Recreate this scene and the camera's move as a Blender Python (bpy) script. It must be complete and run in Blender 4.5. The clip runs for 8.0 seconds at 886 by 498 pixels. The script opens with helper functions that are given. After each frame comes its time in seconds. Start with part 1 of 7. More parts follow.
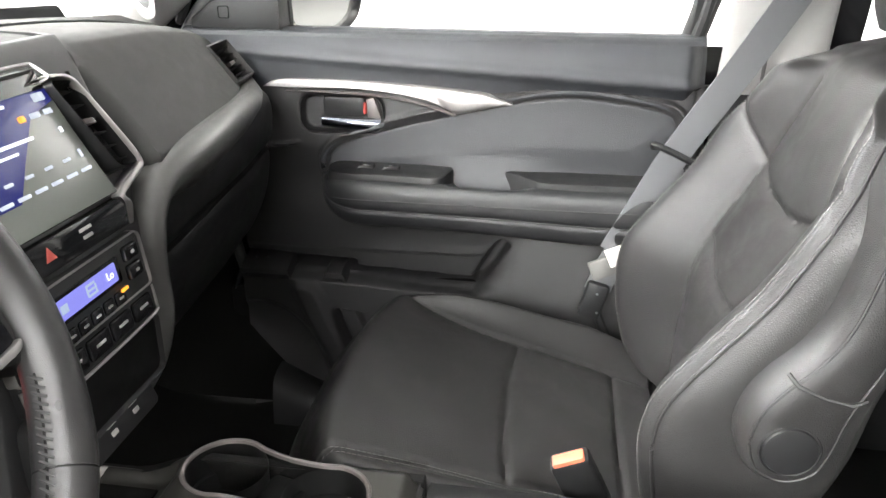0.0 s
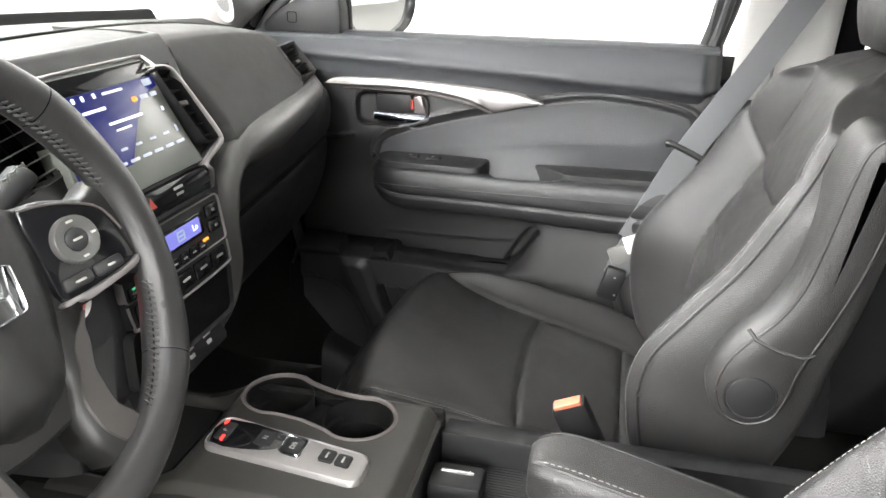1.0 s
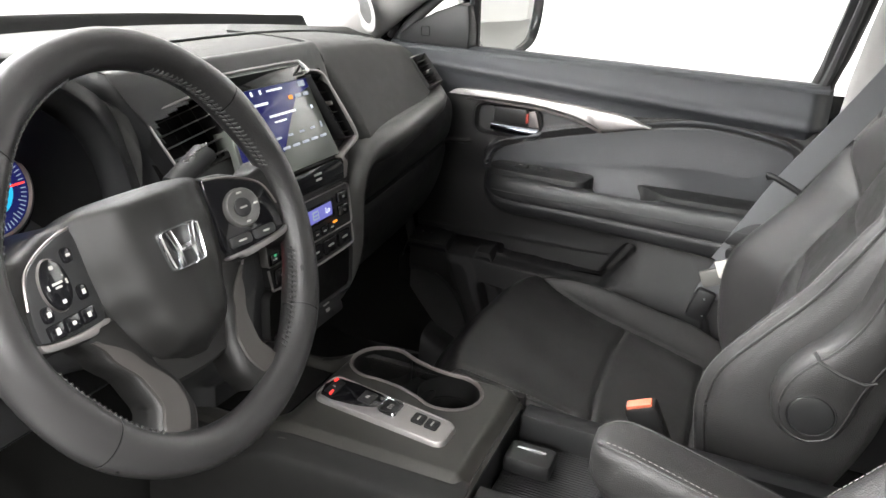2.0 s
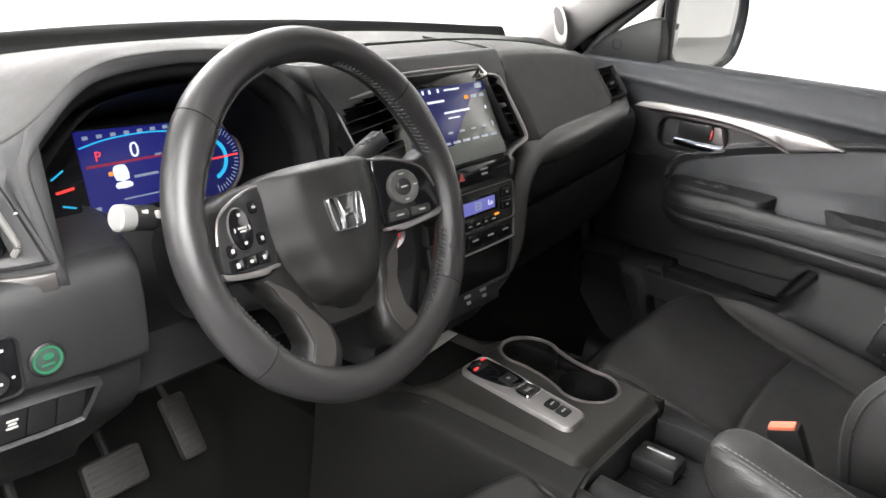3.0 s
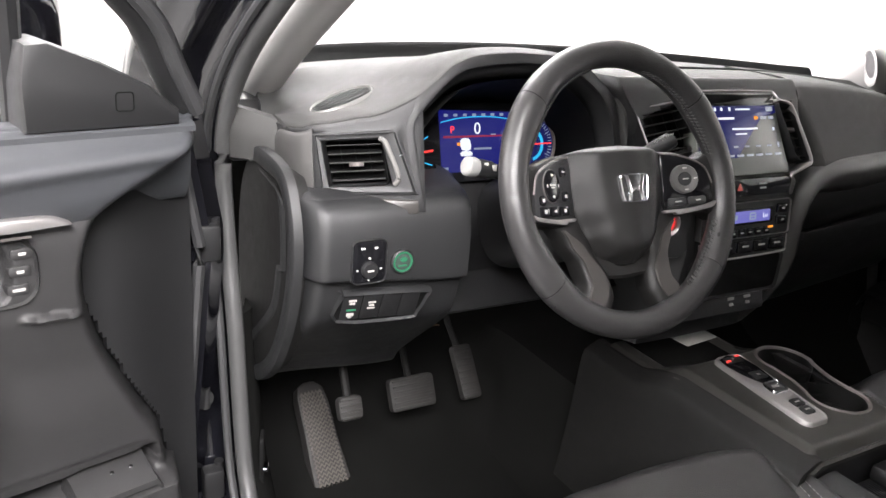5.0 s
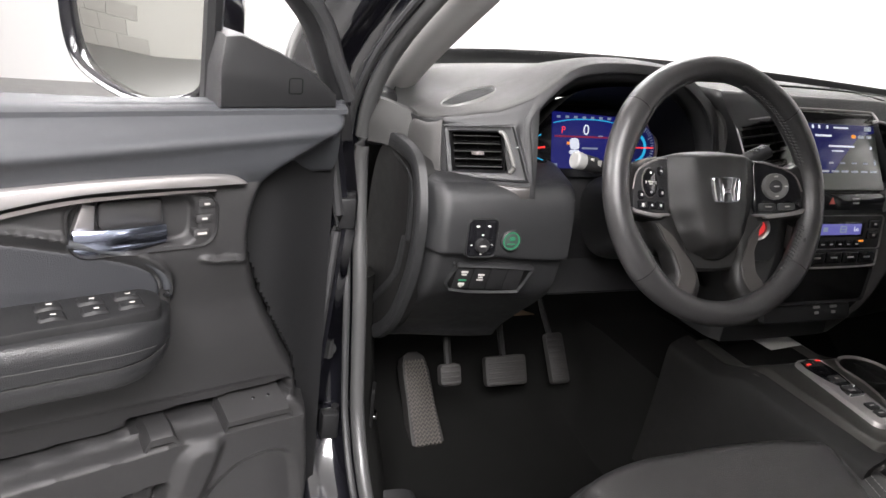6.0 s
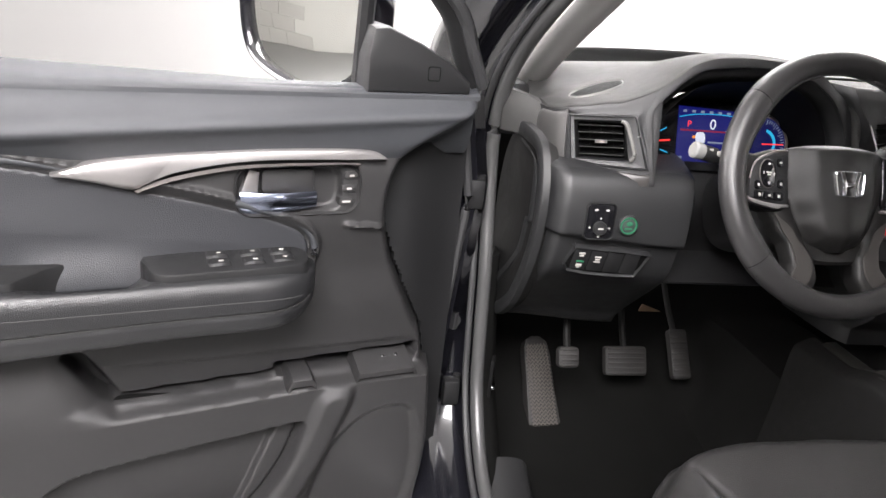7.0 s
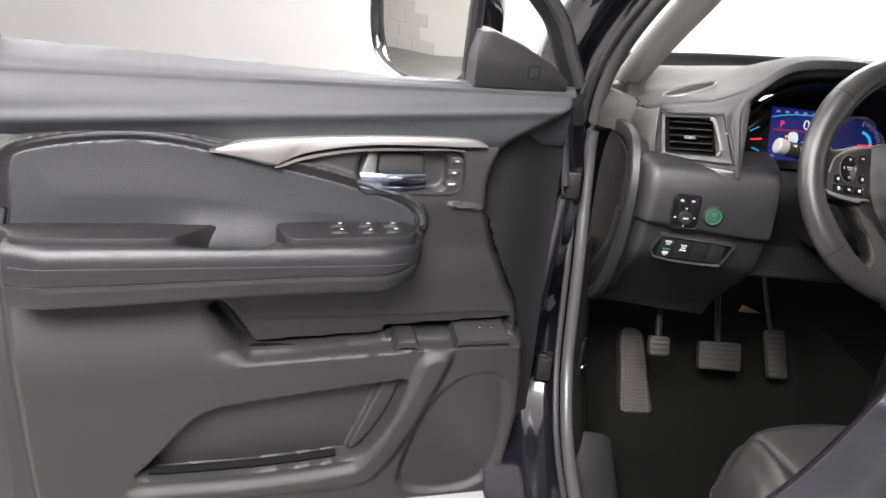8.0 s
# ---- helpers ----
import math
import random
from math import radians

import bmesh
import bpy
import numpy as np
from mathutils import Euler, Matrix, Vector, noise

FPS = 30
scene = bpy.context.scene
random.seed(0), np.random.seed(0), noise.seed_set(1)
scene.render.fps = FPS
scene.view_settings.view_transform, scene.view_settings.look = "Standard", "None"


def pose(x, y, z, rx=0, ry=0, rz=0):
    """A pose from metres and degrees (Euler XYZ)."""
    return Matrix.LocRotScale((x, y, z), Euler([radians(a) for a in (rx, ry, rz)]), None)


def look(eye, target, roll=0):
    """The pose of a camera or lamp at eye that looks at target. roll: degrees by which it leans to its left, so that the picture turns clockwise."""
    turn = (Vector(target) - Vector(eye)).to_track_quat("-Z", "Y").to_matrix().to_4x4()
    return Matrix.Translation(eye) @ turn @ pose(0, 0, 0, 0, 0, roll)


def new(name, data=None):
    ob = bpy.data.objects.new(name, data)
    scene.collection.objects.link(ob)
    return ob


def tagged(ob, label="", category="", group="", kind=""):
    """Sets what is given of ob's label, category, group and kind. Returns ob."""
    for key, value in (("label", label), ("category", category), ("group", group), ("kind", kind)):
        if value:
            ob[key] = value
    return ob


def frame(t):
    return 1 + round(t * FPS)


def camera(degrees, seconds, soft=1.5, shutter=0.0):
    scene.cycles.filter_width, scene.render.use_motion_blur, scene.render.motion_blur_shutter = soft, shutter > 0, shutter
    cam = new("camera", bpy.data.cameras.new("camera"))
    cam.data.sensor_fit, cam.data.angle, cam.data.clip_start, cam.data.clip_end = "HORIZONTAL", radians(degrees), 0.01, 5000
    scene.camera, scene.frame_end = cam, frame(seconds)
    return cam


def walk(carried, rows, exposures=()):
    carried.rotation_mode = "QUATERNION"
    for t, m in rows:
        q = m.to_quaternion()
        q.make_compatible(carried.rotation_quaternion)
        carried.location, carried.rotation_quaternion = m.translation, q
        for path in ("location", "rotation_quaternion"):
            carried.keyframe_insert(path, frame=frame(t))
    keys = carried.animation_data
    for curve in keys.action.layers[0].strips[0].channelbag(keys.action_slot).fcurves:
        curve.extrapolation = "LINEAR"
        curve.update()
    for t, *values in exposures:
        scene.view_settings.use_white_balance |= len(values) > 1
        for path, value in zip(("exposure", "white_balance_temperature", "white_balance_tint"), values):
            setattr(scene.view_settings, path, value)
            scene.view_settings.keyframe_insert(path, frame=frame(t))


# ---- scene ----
cam = camera(59.6, 8.0)
PATH = [
    (0, (-0.561, -0.315, 1.332), (1.270, -0.039, 0.576), 0.3),
    (0.5, (-0.642, -0.348, 1.342), (1.182, -0.026, 0.589), 1.3),
    (1, (-0.713, -0.379, 1.348), (1.098, 0.036, 0.607), 0.9),
    (1.2, (-0.748, -0.362, 1.342), (1.073, 0.034, 0.616), 1.7),
    (2.3, (-0.834, -0.449, 1.384), (0.829, 0.387, 0.653), 3.8),
    (2.5, (-0.841, -0.468, 1.383), (0.768, 0.470, 0.655), 3.4),
    (3, (-0.861, -0.518, 1.379), (0.621, 0.613, 0.654), 3.7),
    (3.5, (-0.894, -0.566, 1.375), (0.486, 0.695, 0.663), 4.6),
    (4, (-0.931, -0.604, 1.367), (0.299, 0.810, 0.669), 5.0),
    (4.5, (-0.969, -0.630, 1.365), (0.132, 0.889, 0.673), 5.0),
    (4.7, (-0.989, -0.649, 1.361), (0.055, 0.914, 0.677), 4.8),
    (6, (-1.103, -0.806, 1.368), (-0.353, 0.919, 0.690), 7.1),
    (6.5, (-1.110, -0.852, 1.357), (-0.524, 0.934, 0.675), 6.5),
    (7, (-1.099, -0.914, 1.359), (-0.704, 0.919, 0.661), 6.4),
    (7.5, (-1.084, -0.987, 1.356), (-0.873, 0.875, 0.657), 6.1),
    (8, (-1.069, -1.063, 1.361), (-0.997, 0.810, 0.662), 5.5),
]
walk(cam, [(t, look(eye, target, roll)) for t, eye, target, roll in PATH], [(0.0, 1.20, 6500, 9), (1.2, 1.06, 6500, 9), (2.5, 0.36, 6500, 10), (3.5, 0.35, 6500, 12), (4.5, 0.43, 6500, 14), (6.0, -0.08, 6500, 14), (8.0, -0.02, 6500, 15)])

# ---- light ----
world = bpy.data.worlds.new("studio_air")
scene.world = world
world.use_nodes = True
world.node_tree.nodes["Background"].inputs[0].default_value = (1.0, 0.995, 0.99, 1)
world.node_tree.nodes["Background"].inputs[1].default_value = 0.05


# Unseen area lamps, added and aimed to brighten cabin, open door and walls.
def added_lamp(name, x, y, z, sx, sy, watts, target):
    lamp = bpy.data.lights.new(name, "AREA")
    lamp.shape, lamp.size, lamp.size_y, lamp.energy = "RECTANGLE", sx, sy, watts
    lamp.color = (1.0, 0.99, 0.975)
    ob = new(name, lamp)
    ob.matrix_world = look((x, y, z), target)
    return tagged(ob, "unseen area lamp added to brighten the car and studio", "lamp", kind="structure")


added_lamp("added_wall_lamp_front", 2.6, 4.6, 3.25, 4.8, 1.6, 540, (2.6, 7.0, 1.0))
added_lamp("added_wall_lamp_side", 4.4, -0.5, 3.25, 5.0, 1.2, 360, (6.4, -0.5, 1.4))
added_lamp("added_lamp_rear", -1.6, -2.1, 3.2, 2.0, 1.6, 660, (-1.25, 0.2, 0.8))
added_lamp("added_lamp_front", 0.3, 2.1, 3.3, 3.2, 1.6, 330, (0.2, 0.2, 0.8))
added_lamp("added_lamp_side", -3.4, 0.6, 2.45, 3.0, 1.2, 250, (0.6, -0.5, 0.95))
scene.view_settings.exposure = 0.0


# ---- materials ----
def material(name, colour, rough, metal=0.0, grain=900.0, bump=0.15, vary=0.12, coat=0.0, blotch=9.0, wear=0.1, kind="noise", spec=0.5):
    """A surface with fine grain (bump), broad tone changes and uneven gloss."""
    m = bpy.data.materials.new(name)
    m.use_nodes = True
    t = m.node_tree
    n, l = t.nodes, t.links
    bsdf = n["Principled BSDF"]
    bsdf.inputs["Roughness"].default_value = rough
    bsdf.inputs["Metallic"].default_value = metal
    bsdf.inputs["Coat Weight"].default_value = coat
    bsdf.inputs["Coat Roughness"].default_value = 0.08
    bsdf.inputs["Specular IOR Level"].default_value = spec
    co = n.new("ShaderNodeTexCoord")
    big = n.new("ShaderNodeTexNoise")
    big.inputs["Scale"].default_value = blotch
    big.inputs["Detail"].default_value = 5
    l.new(co.outputs["Object"], big.inputs["Vector"])
    mix = n.new("ShaderNodeMix")
    mix.data_type = "RGBA"
    mix.inputs[6].default_value = (*[c * (1 - vary) for c in colour], 1)
    mix.inputs[7].default_value = (*[min(1, c * (1 + vary)) for c in colour], 1)
    l.new(big.outputs["Fac"], mix.inputs[0])
    l.new(mix.outputs[2], bsdf.inputs["Base Color"])
    mid = n.new("ShaderNodeTexNoise")
    mid.inputs["Scale"].default_value = blotch * 6
    mid.inputs["Detail"].default_value = 6
    l.new(co.outputs["Object"], mid.inputs["Vector"])
    rr = n.new("ShaderNodeMapRange")
    rr.inputs[3].default_value = max(0.02, rough - wear)
    rr.inputs[4].default_value = min(1.0, rough + wear)
    l.new(mid.outputs["Fac"], rr.inputs[0])
    l.new(rr.outputs[0], bsdf.inputs["Roughness"])
    if bump:
        if kind == "leather":
            fine = n.new("ShaderNodeTexVoronoi")
            fine.feature = "DISTANCE_TO_EDGE"
            out = "Distance"
        else:
            fine = n.new("ShaderNodeTexNoise")
            fine.inputs["Detail"].default_value = 3
            out = "Fac"
        fine.inputs["Scale"].default_value = grain
        l.new(co.outputs["Object"], fine.inputs["Vector"])
        b = n.new("ShaderNodeBump")
        b.inputs["Strength"].default_value = bump
        b.inputs["Distance"].default_value = 0.0008
        l.new(fine.outputs[out], b.inputs["Height"])
        l.new(b.outputs["Normal"], bsdf.inputs["Normal"])
    return m


def glow(name, colour, strength, base=(0.01, 0.01, 0.012)):
    m = bpy.data.materials.new(name)
    m.use_nodes = True
    bsdf = m.node_tree.nodes["Principled BSDF"]
    bsdf.inputs["Base Color"].default_value = (*base, 1)
    bsdf.inputs["Roughness"].default_value = 0.25
    bsdf.inputs["Emission Color"].default_value = (*colour, 1)
    bsdf.inputs["Emission Strength"].default_value = strength
    return m


def clear(name, tint=(1, 1, 1)):
    m = bpy.data.materials.new(name)
    m.use_nodes = True
    bsdf = m.node_tree.nodes["Principled BSDF"]
    bsdf.inputs["Base Color"].default_value = (*tint, 1)
    bsdf.inputs["Roughness"].default_value = 0.0
    bsdf.inputs["IOR"].default_value = 1.1
    bsdf.inputs["Transmission Weight"].default_value = 1.0
    return m


# Dash plastic in two tones: darker face, paler top, overhead light in the colour.
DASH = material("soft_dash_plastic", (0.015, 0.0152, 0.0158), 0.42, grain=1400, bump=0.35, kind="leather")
DASHLIT = material("dash_plastic_lit", (0.042, 0.0416, 0.0402), 0.66, grain=1400, bump=0.45, kind="leather", spec=0.3)
PLASTIC = material("hard_black_plastic", (0.012, 0.012, 0.0125), 0.45, grain=1600, bump=0.25, spec=0.35)
DOORTOP = material("door_upper_plastic", (0.034, 0.036, 0.040), 0.52, grain=900, bump=0.6, kind="leather")
DOORLOW = material("door_lower_plastic", (0.020, 0.0195, 0.0198), 0.44, grain=900, bump=0.6, kind="leather")
LEATHER = material("black_leather", (0.021, 0.0203, 0.0202), 0.37, grain=420, bump=0.65, kind="leather", vary=0.25, wear=0.12)
PERF = material("perforated_leather", (0.016, 0.0155, 0.0155), 0.46, grain=700, bump=0.6, kind="leather")
VINYL = material("door_pad_vinyl", (0.027, 0.028, 0.031), 0.40, grain=420, bump=0.8, kind="leather")
ARMVINYL = material("armrest_vinyl", (0.016, 0.0162, 0.0172), 0.36, grain=420, bump=0.7, kind="leather", vary=0.2)
ARMPAD = material("black_armrest_pad", (0.011, 0.011, 0.0115), 0.55, grain=420, bump=0.6, kind="leather", spec=0.3)
WHEELSKIN = material("wheel_leather", (0.021, 0.0203, 0.0205), 0.31, grain=900, bump=0.3, kind="leather", wear=0.08)
AIRBAG = material("airbag_vinyl", (0.0085, 0.0082, 0.0080), 0.46, grain=1300, bump=0.3, kind="leather", spec=0.35)
GLOSS = material("piano_black", (0.006, 0.006, 0.007), 0.08, bump=0, vary=0.05, wear=0.03)
PAINT = material("black_car_paint", (0.006, 0.006, 0.008), 0.12, bump=0, vary=0.05, coat=1.0, wear=0.04)
RUBBER = material("black_rubber", (0.024, 0.024, 0.025), 0.55, grain=1200, bump=0.2)
SATIN = material("satin_silver_trim", (0.34, 0.325, 0.32), 0.44, metal=0.85, grain=900, bump=0.08, vary=0.06)
DARKSATIN = material("smoked_silver_trim", (0.16, 0.145, 0.14), 0.38, metal=0.6, grain=900, bump=0.08, vary=0.08)
CHROME = material("chrome", (0.80, 0.81, 0.83), 0.10, metal=1.0, bump=0, vary=0.03, wear=0.05)
# Lever chrome with a blue reflection put into its colour.
BLUECHROME = material("chrome_with_blue_reflection", (0.40, 0.44, 0.56), 0.16, metal=1.0, bump=0, vary=0.03, wear=0.05)
# The same chrome darkened, so that the passenger's lever mirrors less white.
DIMCHROME = material("chrome_dimmed_reflection", (0.16, 0.17, 0.20), 0.18, metal=1.0, bump=0, vary=0.03, wear=0.05)
SEALGREY = material("grey_rubber_seal", (0.050, 0.050, 0.050), 0.34, grain=1200, bump=0.2)
SMOKE = material("smoked_grey_trim", (0.040, 0.037, 0.035), 0.40, metal=0.15, grain=900, bump=0.1, vary=0.08)
DARKSTEEL = material("dark_oiled_steel", (0.12, 0.12, 0.12), 0.45, metal=0.9, grain=300, bump=0.2)
CONSOLE = material("satin_console_plastic", (0.032, 0.031, 0.028), 0.32, metal=0.3, grain=1400, bump=0.15)
BAND = material("satin_grey_band", (0.075, 0.074, 0.072), 0.40, metal=0.1, grain=1400, bump=0.12)
# Pod plastic made paler, for the side light on its flank.
FLANKLIT = material("satin_flank_lit", (0.072, 0.070, 0.068), 0.38, metal=0.3, grain=1400, bump=0.1)
SHUTTER = material("grey_shutter_plastic", (0.13, 0.127, 0.12), 0.4, grain=900, bump=0.1)
STEEL = material("bare_steel", (0.42, 0.42, 0.42), 0.35, metal=1.0, grain=300, bump=0.2)
PILLAR = material("grey_pillar_cloth", (0.33, 0.325, 0.315), 0.75, grain=1800, bump=0.3, vary=0.06)
CARPET = material("black_carpet", (0.0065, 0.0065, 0.0062), 0.95, grain=700, bump=1.0, vary=0.3, wear=0.04, spec=0.03)
WEBBING = material("grey_seat_belt_webbing", (0.15, 0.153, 0.160), 0.55, grain=1200, bump=0.6)
THREAD = material("grey_thread", (0.19, 0.185, 0.18), 0.7, bump=0)
DARKTHREAD = material("black_thread", (0.03, 0.03, 0.03), 0.7, bump=0)
# Near-black for black trim and seams, and for shade in wells and slots.
VOID = material("void_black", (0.005, 0.005, 0.005), 0.7, bump=0, spec=0.1)
MATTEBLACK = material("matte_black_plastic", (0.008, 0.0078, 0.0075), 0.62, grain=900, bump=0.5, kind="leather", spec=0.22)
CUPBLACK = material("black_cup_rubber", (0.0055, 0.0055, 0.0055), 0.5, grain=900, bump=0.2, spec=0.18)
MIRROR = material("mirror_silver", (0.9, 0.91, 0.9), 0.01, metal=1.0, bump=0, vary=0.0, wear=0.0)
WHITE = material("white_print", (0.75, 0.75, 0.75), 0.5, bump=0)
LABELGREY = material("grey_label", (0.36, 0.35, 0.33), 0.6, bump=0)
ORANGE = material("orange_release_button", (0.60, 0.14, 0.075), 0.45, bump=0)
PEDAL = material("ribbed_pedal_rubber", (0.014, 0.0128, 0.012), 0.7, grain=500, bump=0.4)
RESTMAT = material("worn_footrest_rubber", (0.065, 0.057, 0.050), 0.75, grain=500, bump=0.5, vary=0.25)
STUDIO = material("white_studio_paint", (0.74, 0.735, 0.725), 0.8, grain=60, bump=0.1, vary=0.03, blotch=0.8)
GREYWALL = material("warm_grey_studio_paint", (0.52, 0.515, 0.48), 0.8, grain=60, bump=0.1, vary=0.03, blotch=0.8)
BLOCKPAINT = material("grey_painted_block", (0.42, 0.41, 0.38), 0.85, grain=120, bump=0.5, vary=0.08)
EPOXY = material("grey_studio_floor", (0.22, 0.218, 0.212), 0.4, grain=60, bump=0.1, vary=0.05, blotch=1.5)
GLASS = clear("clear_glass")
# Flat grey base colour stands in for glare on the screen.
SCREENGLARE = material("screen_glare_grey", (0.15, 0.16, 0.145), 0.22, bump=0, vary=0.03, wear=0.02)
BLUE = glow("blue_display", (0.006, 0.008, 0.13), 1.0)
DEEPBLUE = glow("dark_blue_display", (0.006, 0.008, 0.07), 1.0)
LILAC = glow("lilac_display", (0.16, 0.16, 0.50), 0.8)
WHITEGLOW = glow("white_display_marks", (0.75, 0.8, 0.9), 1.0)
PALEGLOW = glow("pale_display_marks", (0.22, 0.27, 0.36), 0.9)
REDGLOW = glow("red_indicator", (1.0, 0.05, 0.04), 1.2)
SCREENMARK = glow("grey_screen_keys", (0.34, 0.37, 0.42), 0.9)
CYANGLOW = glow("cyan_gauge_arc", (0.02, 0.42, 0.75), 1.0)
GREENGLOW = glow("green_indicator", (0.06, 0.42, 0.2), 0.6)
ORANGEGLOW = glow("amber_indicator", (0.9, 0.30, 0.03), 1.0)


# ---- shape helpers ----
HOME = {}


def thing(name, at, label, category, kind="", group=""):
    ob = new(name)
    ob.location = at
    HOME[ob.name] = Vector(at)
    return tagged(ob, label, category, group, kind)


SMALL = {"text_bars", "button_bars", "display_icon", "rim_stitching", "stitching", "cushion_stitching", "backrest_stitching", "headrest_stitching", "scale_marks", "switch_marks", "button_mark", "stalk_marks", "gauge_ticks", "socket_marks", "warning_text_bars", "pad_ribs", "wavy_ribs", "small_gauge_marks"}


def part(name, bm, mat, parent, label="", sharp=38, normals=True):
    """One mesh under a thing or a part; bm is in world metres."""
    at = HOME[parent.name]
    if normals:
        bmesh.ops.recalc_face_normals(bm, faces=bm.faces)
    bmesh.ops.translate(bm, verts=bm.verts, vec=-at)
    me = bpy.data.meshes.new(name)
    bm.to_mesh(me)
    bm.free()
    me.shade_smooth()
    me.set_sharp_from_angle(angle=radians(sharp))
    me.materials.append(mat)
    ob = new(name, me)
    ob.parent = parent
    HOME[ob.name] = at
    return tagged(ob, label, kind="stuff" if name in SMALL else "")


def structure(name, bm, mat, label, category, sharp=38):
    HOME["_"] = Vector((0, 0, 0))
    bmesh.ops.recalc_face_normals(bm, faces=bm.faces)
    me = bpy.data.meshes.new(name)
    bm.to_mesh(me)
    bm.free()
    me.shade_smooth()
    me.set_sharp_from_angle(angle=radians(sharp))
    me.materials.append(mat)
    ob = new(name, me)
    HOME[ob.name] = Vector((0, 0, 0))
    return tagged(ob, label, category, kind="structure")


def B():
    return bmesh.new()


def lerp(a, b, t):
    return a + (b - a) * t


def step(a, b, x):
    """Smooth rise from 0 at a to 1 at b."""
    t = min(1.0, max(0.0, (x - a) / (b - a)))
    return t * t * (3 - 2 * t)


def table(x, *knots):
    """Smooth value at x through knots (x, value)."""
    if x <= knots[0][0]:
        return knots[0][1]
    for (a, va), (b, vb) in zip(knots, knots[1:]):
        if x <= b:
            return lerp(va, vb, step(a, b, x))
    return knots[-1][1]


def line(x, *knots):
    """Straight-line value at x through knots (x, value)."""
    if x <= knots[0][0]:
        return knots[0][1]
    for (a, va), (b, vb) in zip(knots, knots[1:]):
        if x <= b:
            return lerp(va, vb, (x - a) / (b - a))
    return knots[-1][1]


def spline(pts, n=6, closed=False):
    """Points along a smooth curve through pts."""
    p = [Vector(q) for q in pts]
    k = len(p)
    out = []
    for i in range(k if closed else k - 1):
        a, b, c, d = (p[(i - 1) % k], p[i], p[(i + 1) % k], p[(i + 2) % k]) if closed else (p[max(i - 1, 0)], p[i], p[i + 1], p[min(i + 2, k - 1)])
        for j in range(n):
            t = j / n
            out.append(0.5 * (2 * b + (c - a) * t + (2 * a - 5 * b + 4 * c - d) * t * t + (3 * b - a - 3 * c + d) * t ** 3))
    if not closed:
        out.append(p[-1])
    return out


def sheet(bm, rows, close_u=False, close_v=False, cap=False):
    """Quads over rows of points."""
    vs = [[bm.verts.new(p) for p in r] for r in rows]
    nu, nv = len(vs), len(vs[0])
    for i in range(nu if close_u else nu - 1):
        for j in range(nv if close_v else nv - 1):
            bm.faces.new((vs[i][j], vs[(i + 1) % nu][j], vs[(i + 1) % nu][(j + 1) % nv], vs[i][(j + 1) % nv]))
    if cap:
        bm.faces.new(vs[0][::-1])
        bm.faces.new(vs[-1])
    return bm


def slab(bm, rows, back):
    """A sheet with thickness: rows of points in front, back(p) gives the point behind."""
    nu, nv = len(rows), len(rows[0])
    f = [[bm.verts.new(p) for p in r] for r in rows]
    b = [[bm.verts.new(back(Vector(p))) for p in r] for r in rows]
    for i in range(nu - 1):
        for j in range(nv - 1):
            bm.faces.new((f[i][j], f[i + 1][j], f[i + 1][j + 1], f[i][j + 1]))
            bm.faces.new((b[i][j], b[i][j + 1], b[i + 1][j + 1], b[i + 1][j]))
    for i in range(nu - 1):
        bm.faces.new((f[i][0], b[i][0], b[i + 1][0], f[i + 1][0]))
        bm.faces.new((f[i][-1], f[i + 1][-1], b[i + 1][-1], b[i][-1]))
    for j in range(nv - 1):
        bm.faces.new((f[0][j], f[0][j + 1], b[0][j + 1], b[0][j]))
        bm.faces.new((f[-1][j], b[-1][j], b[-1][j + 1], f[-1][j + 1]))
    return bm


def tube(bm, pts, r, n=8, closed=False, flat=1.0, up=(0, 0, 1), taper=None):
    """A tube of radius r along pts; flat squeezes it along up."""
    pts = [Vector(p) for p in pts]
    rows, k = [], len(pts)
    for i, p in enumerate(pts):
        a, b = (pts[i - 1], pts[(i + 1) % k]) if closed else (pts[max(i - 1, 0)], pts[min(i + 1, k - 1)])
        d = (b - a).normalized()
        s = d.cross(Vector(up))
        s = s.normalized() if s.length > 1e-4 else d.orthogonal().normalized()
        u = s.cross(d)
        q = r * (taper(i / max(1, k - 1)) if taper else 1)
        rows.append([p + (s * math.cos(w) + u * math.sin(w) * flat) * q for w in (2 * math.pi * j / n for j in range(n))])
    sheet(bm, rows, close_u=closed, close_v=True, cap=not closed)
    return bm


def rrect(cx, cy, w, h, r, n=4):
    """A rounded rectangle as a list of (a, b)."""
    out = []
    for sx, sy, a0 in ((1, 1, 0), (-1, 1, 90), (-1, -1, 180), (1, -1, 270)):
        for j in range(n + 1):
            a = radians(a0 + 90 * j / n)
            out.append((cx + sx * (w / 2 - r) + r * math.cos(a), cy + sy * (h / 2 - r) + r * math.sin(a)))
    return out


def disc(cx, cy, r, n=24, squash=1.0):
    return [(cx + r * math.cos(2 * math.pi * j / n), cy + r * squash * math.sin(2 * math.pi * j / n)) for j in range(n)]


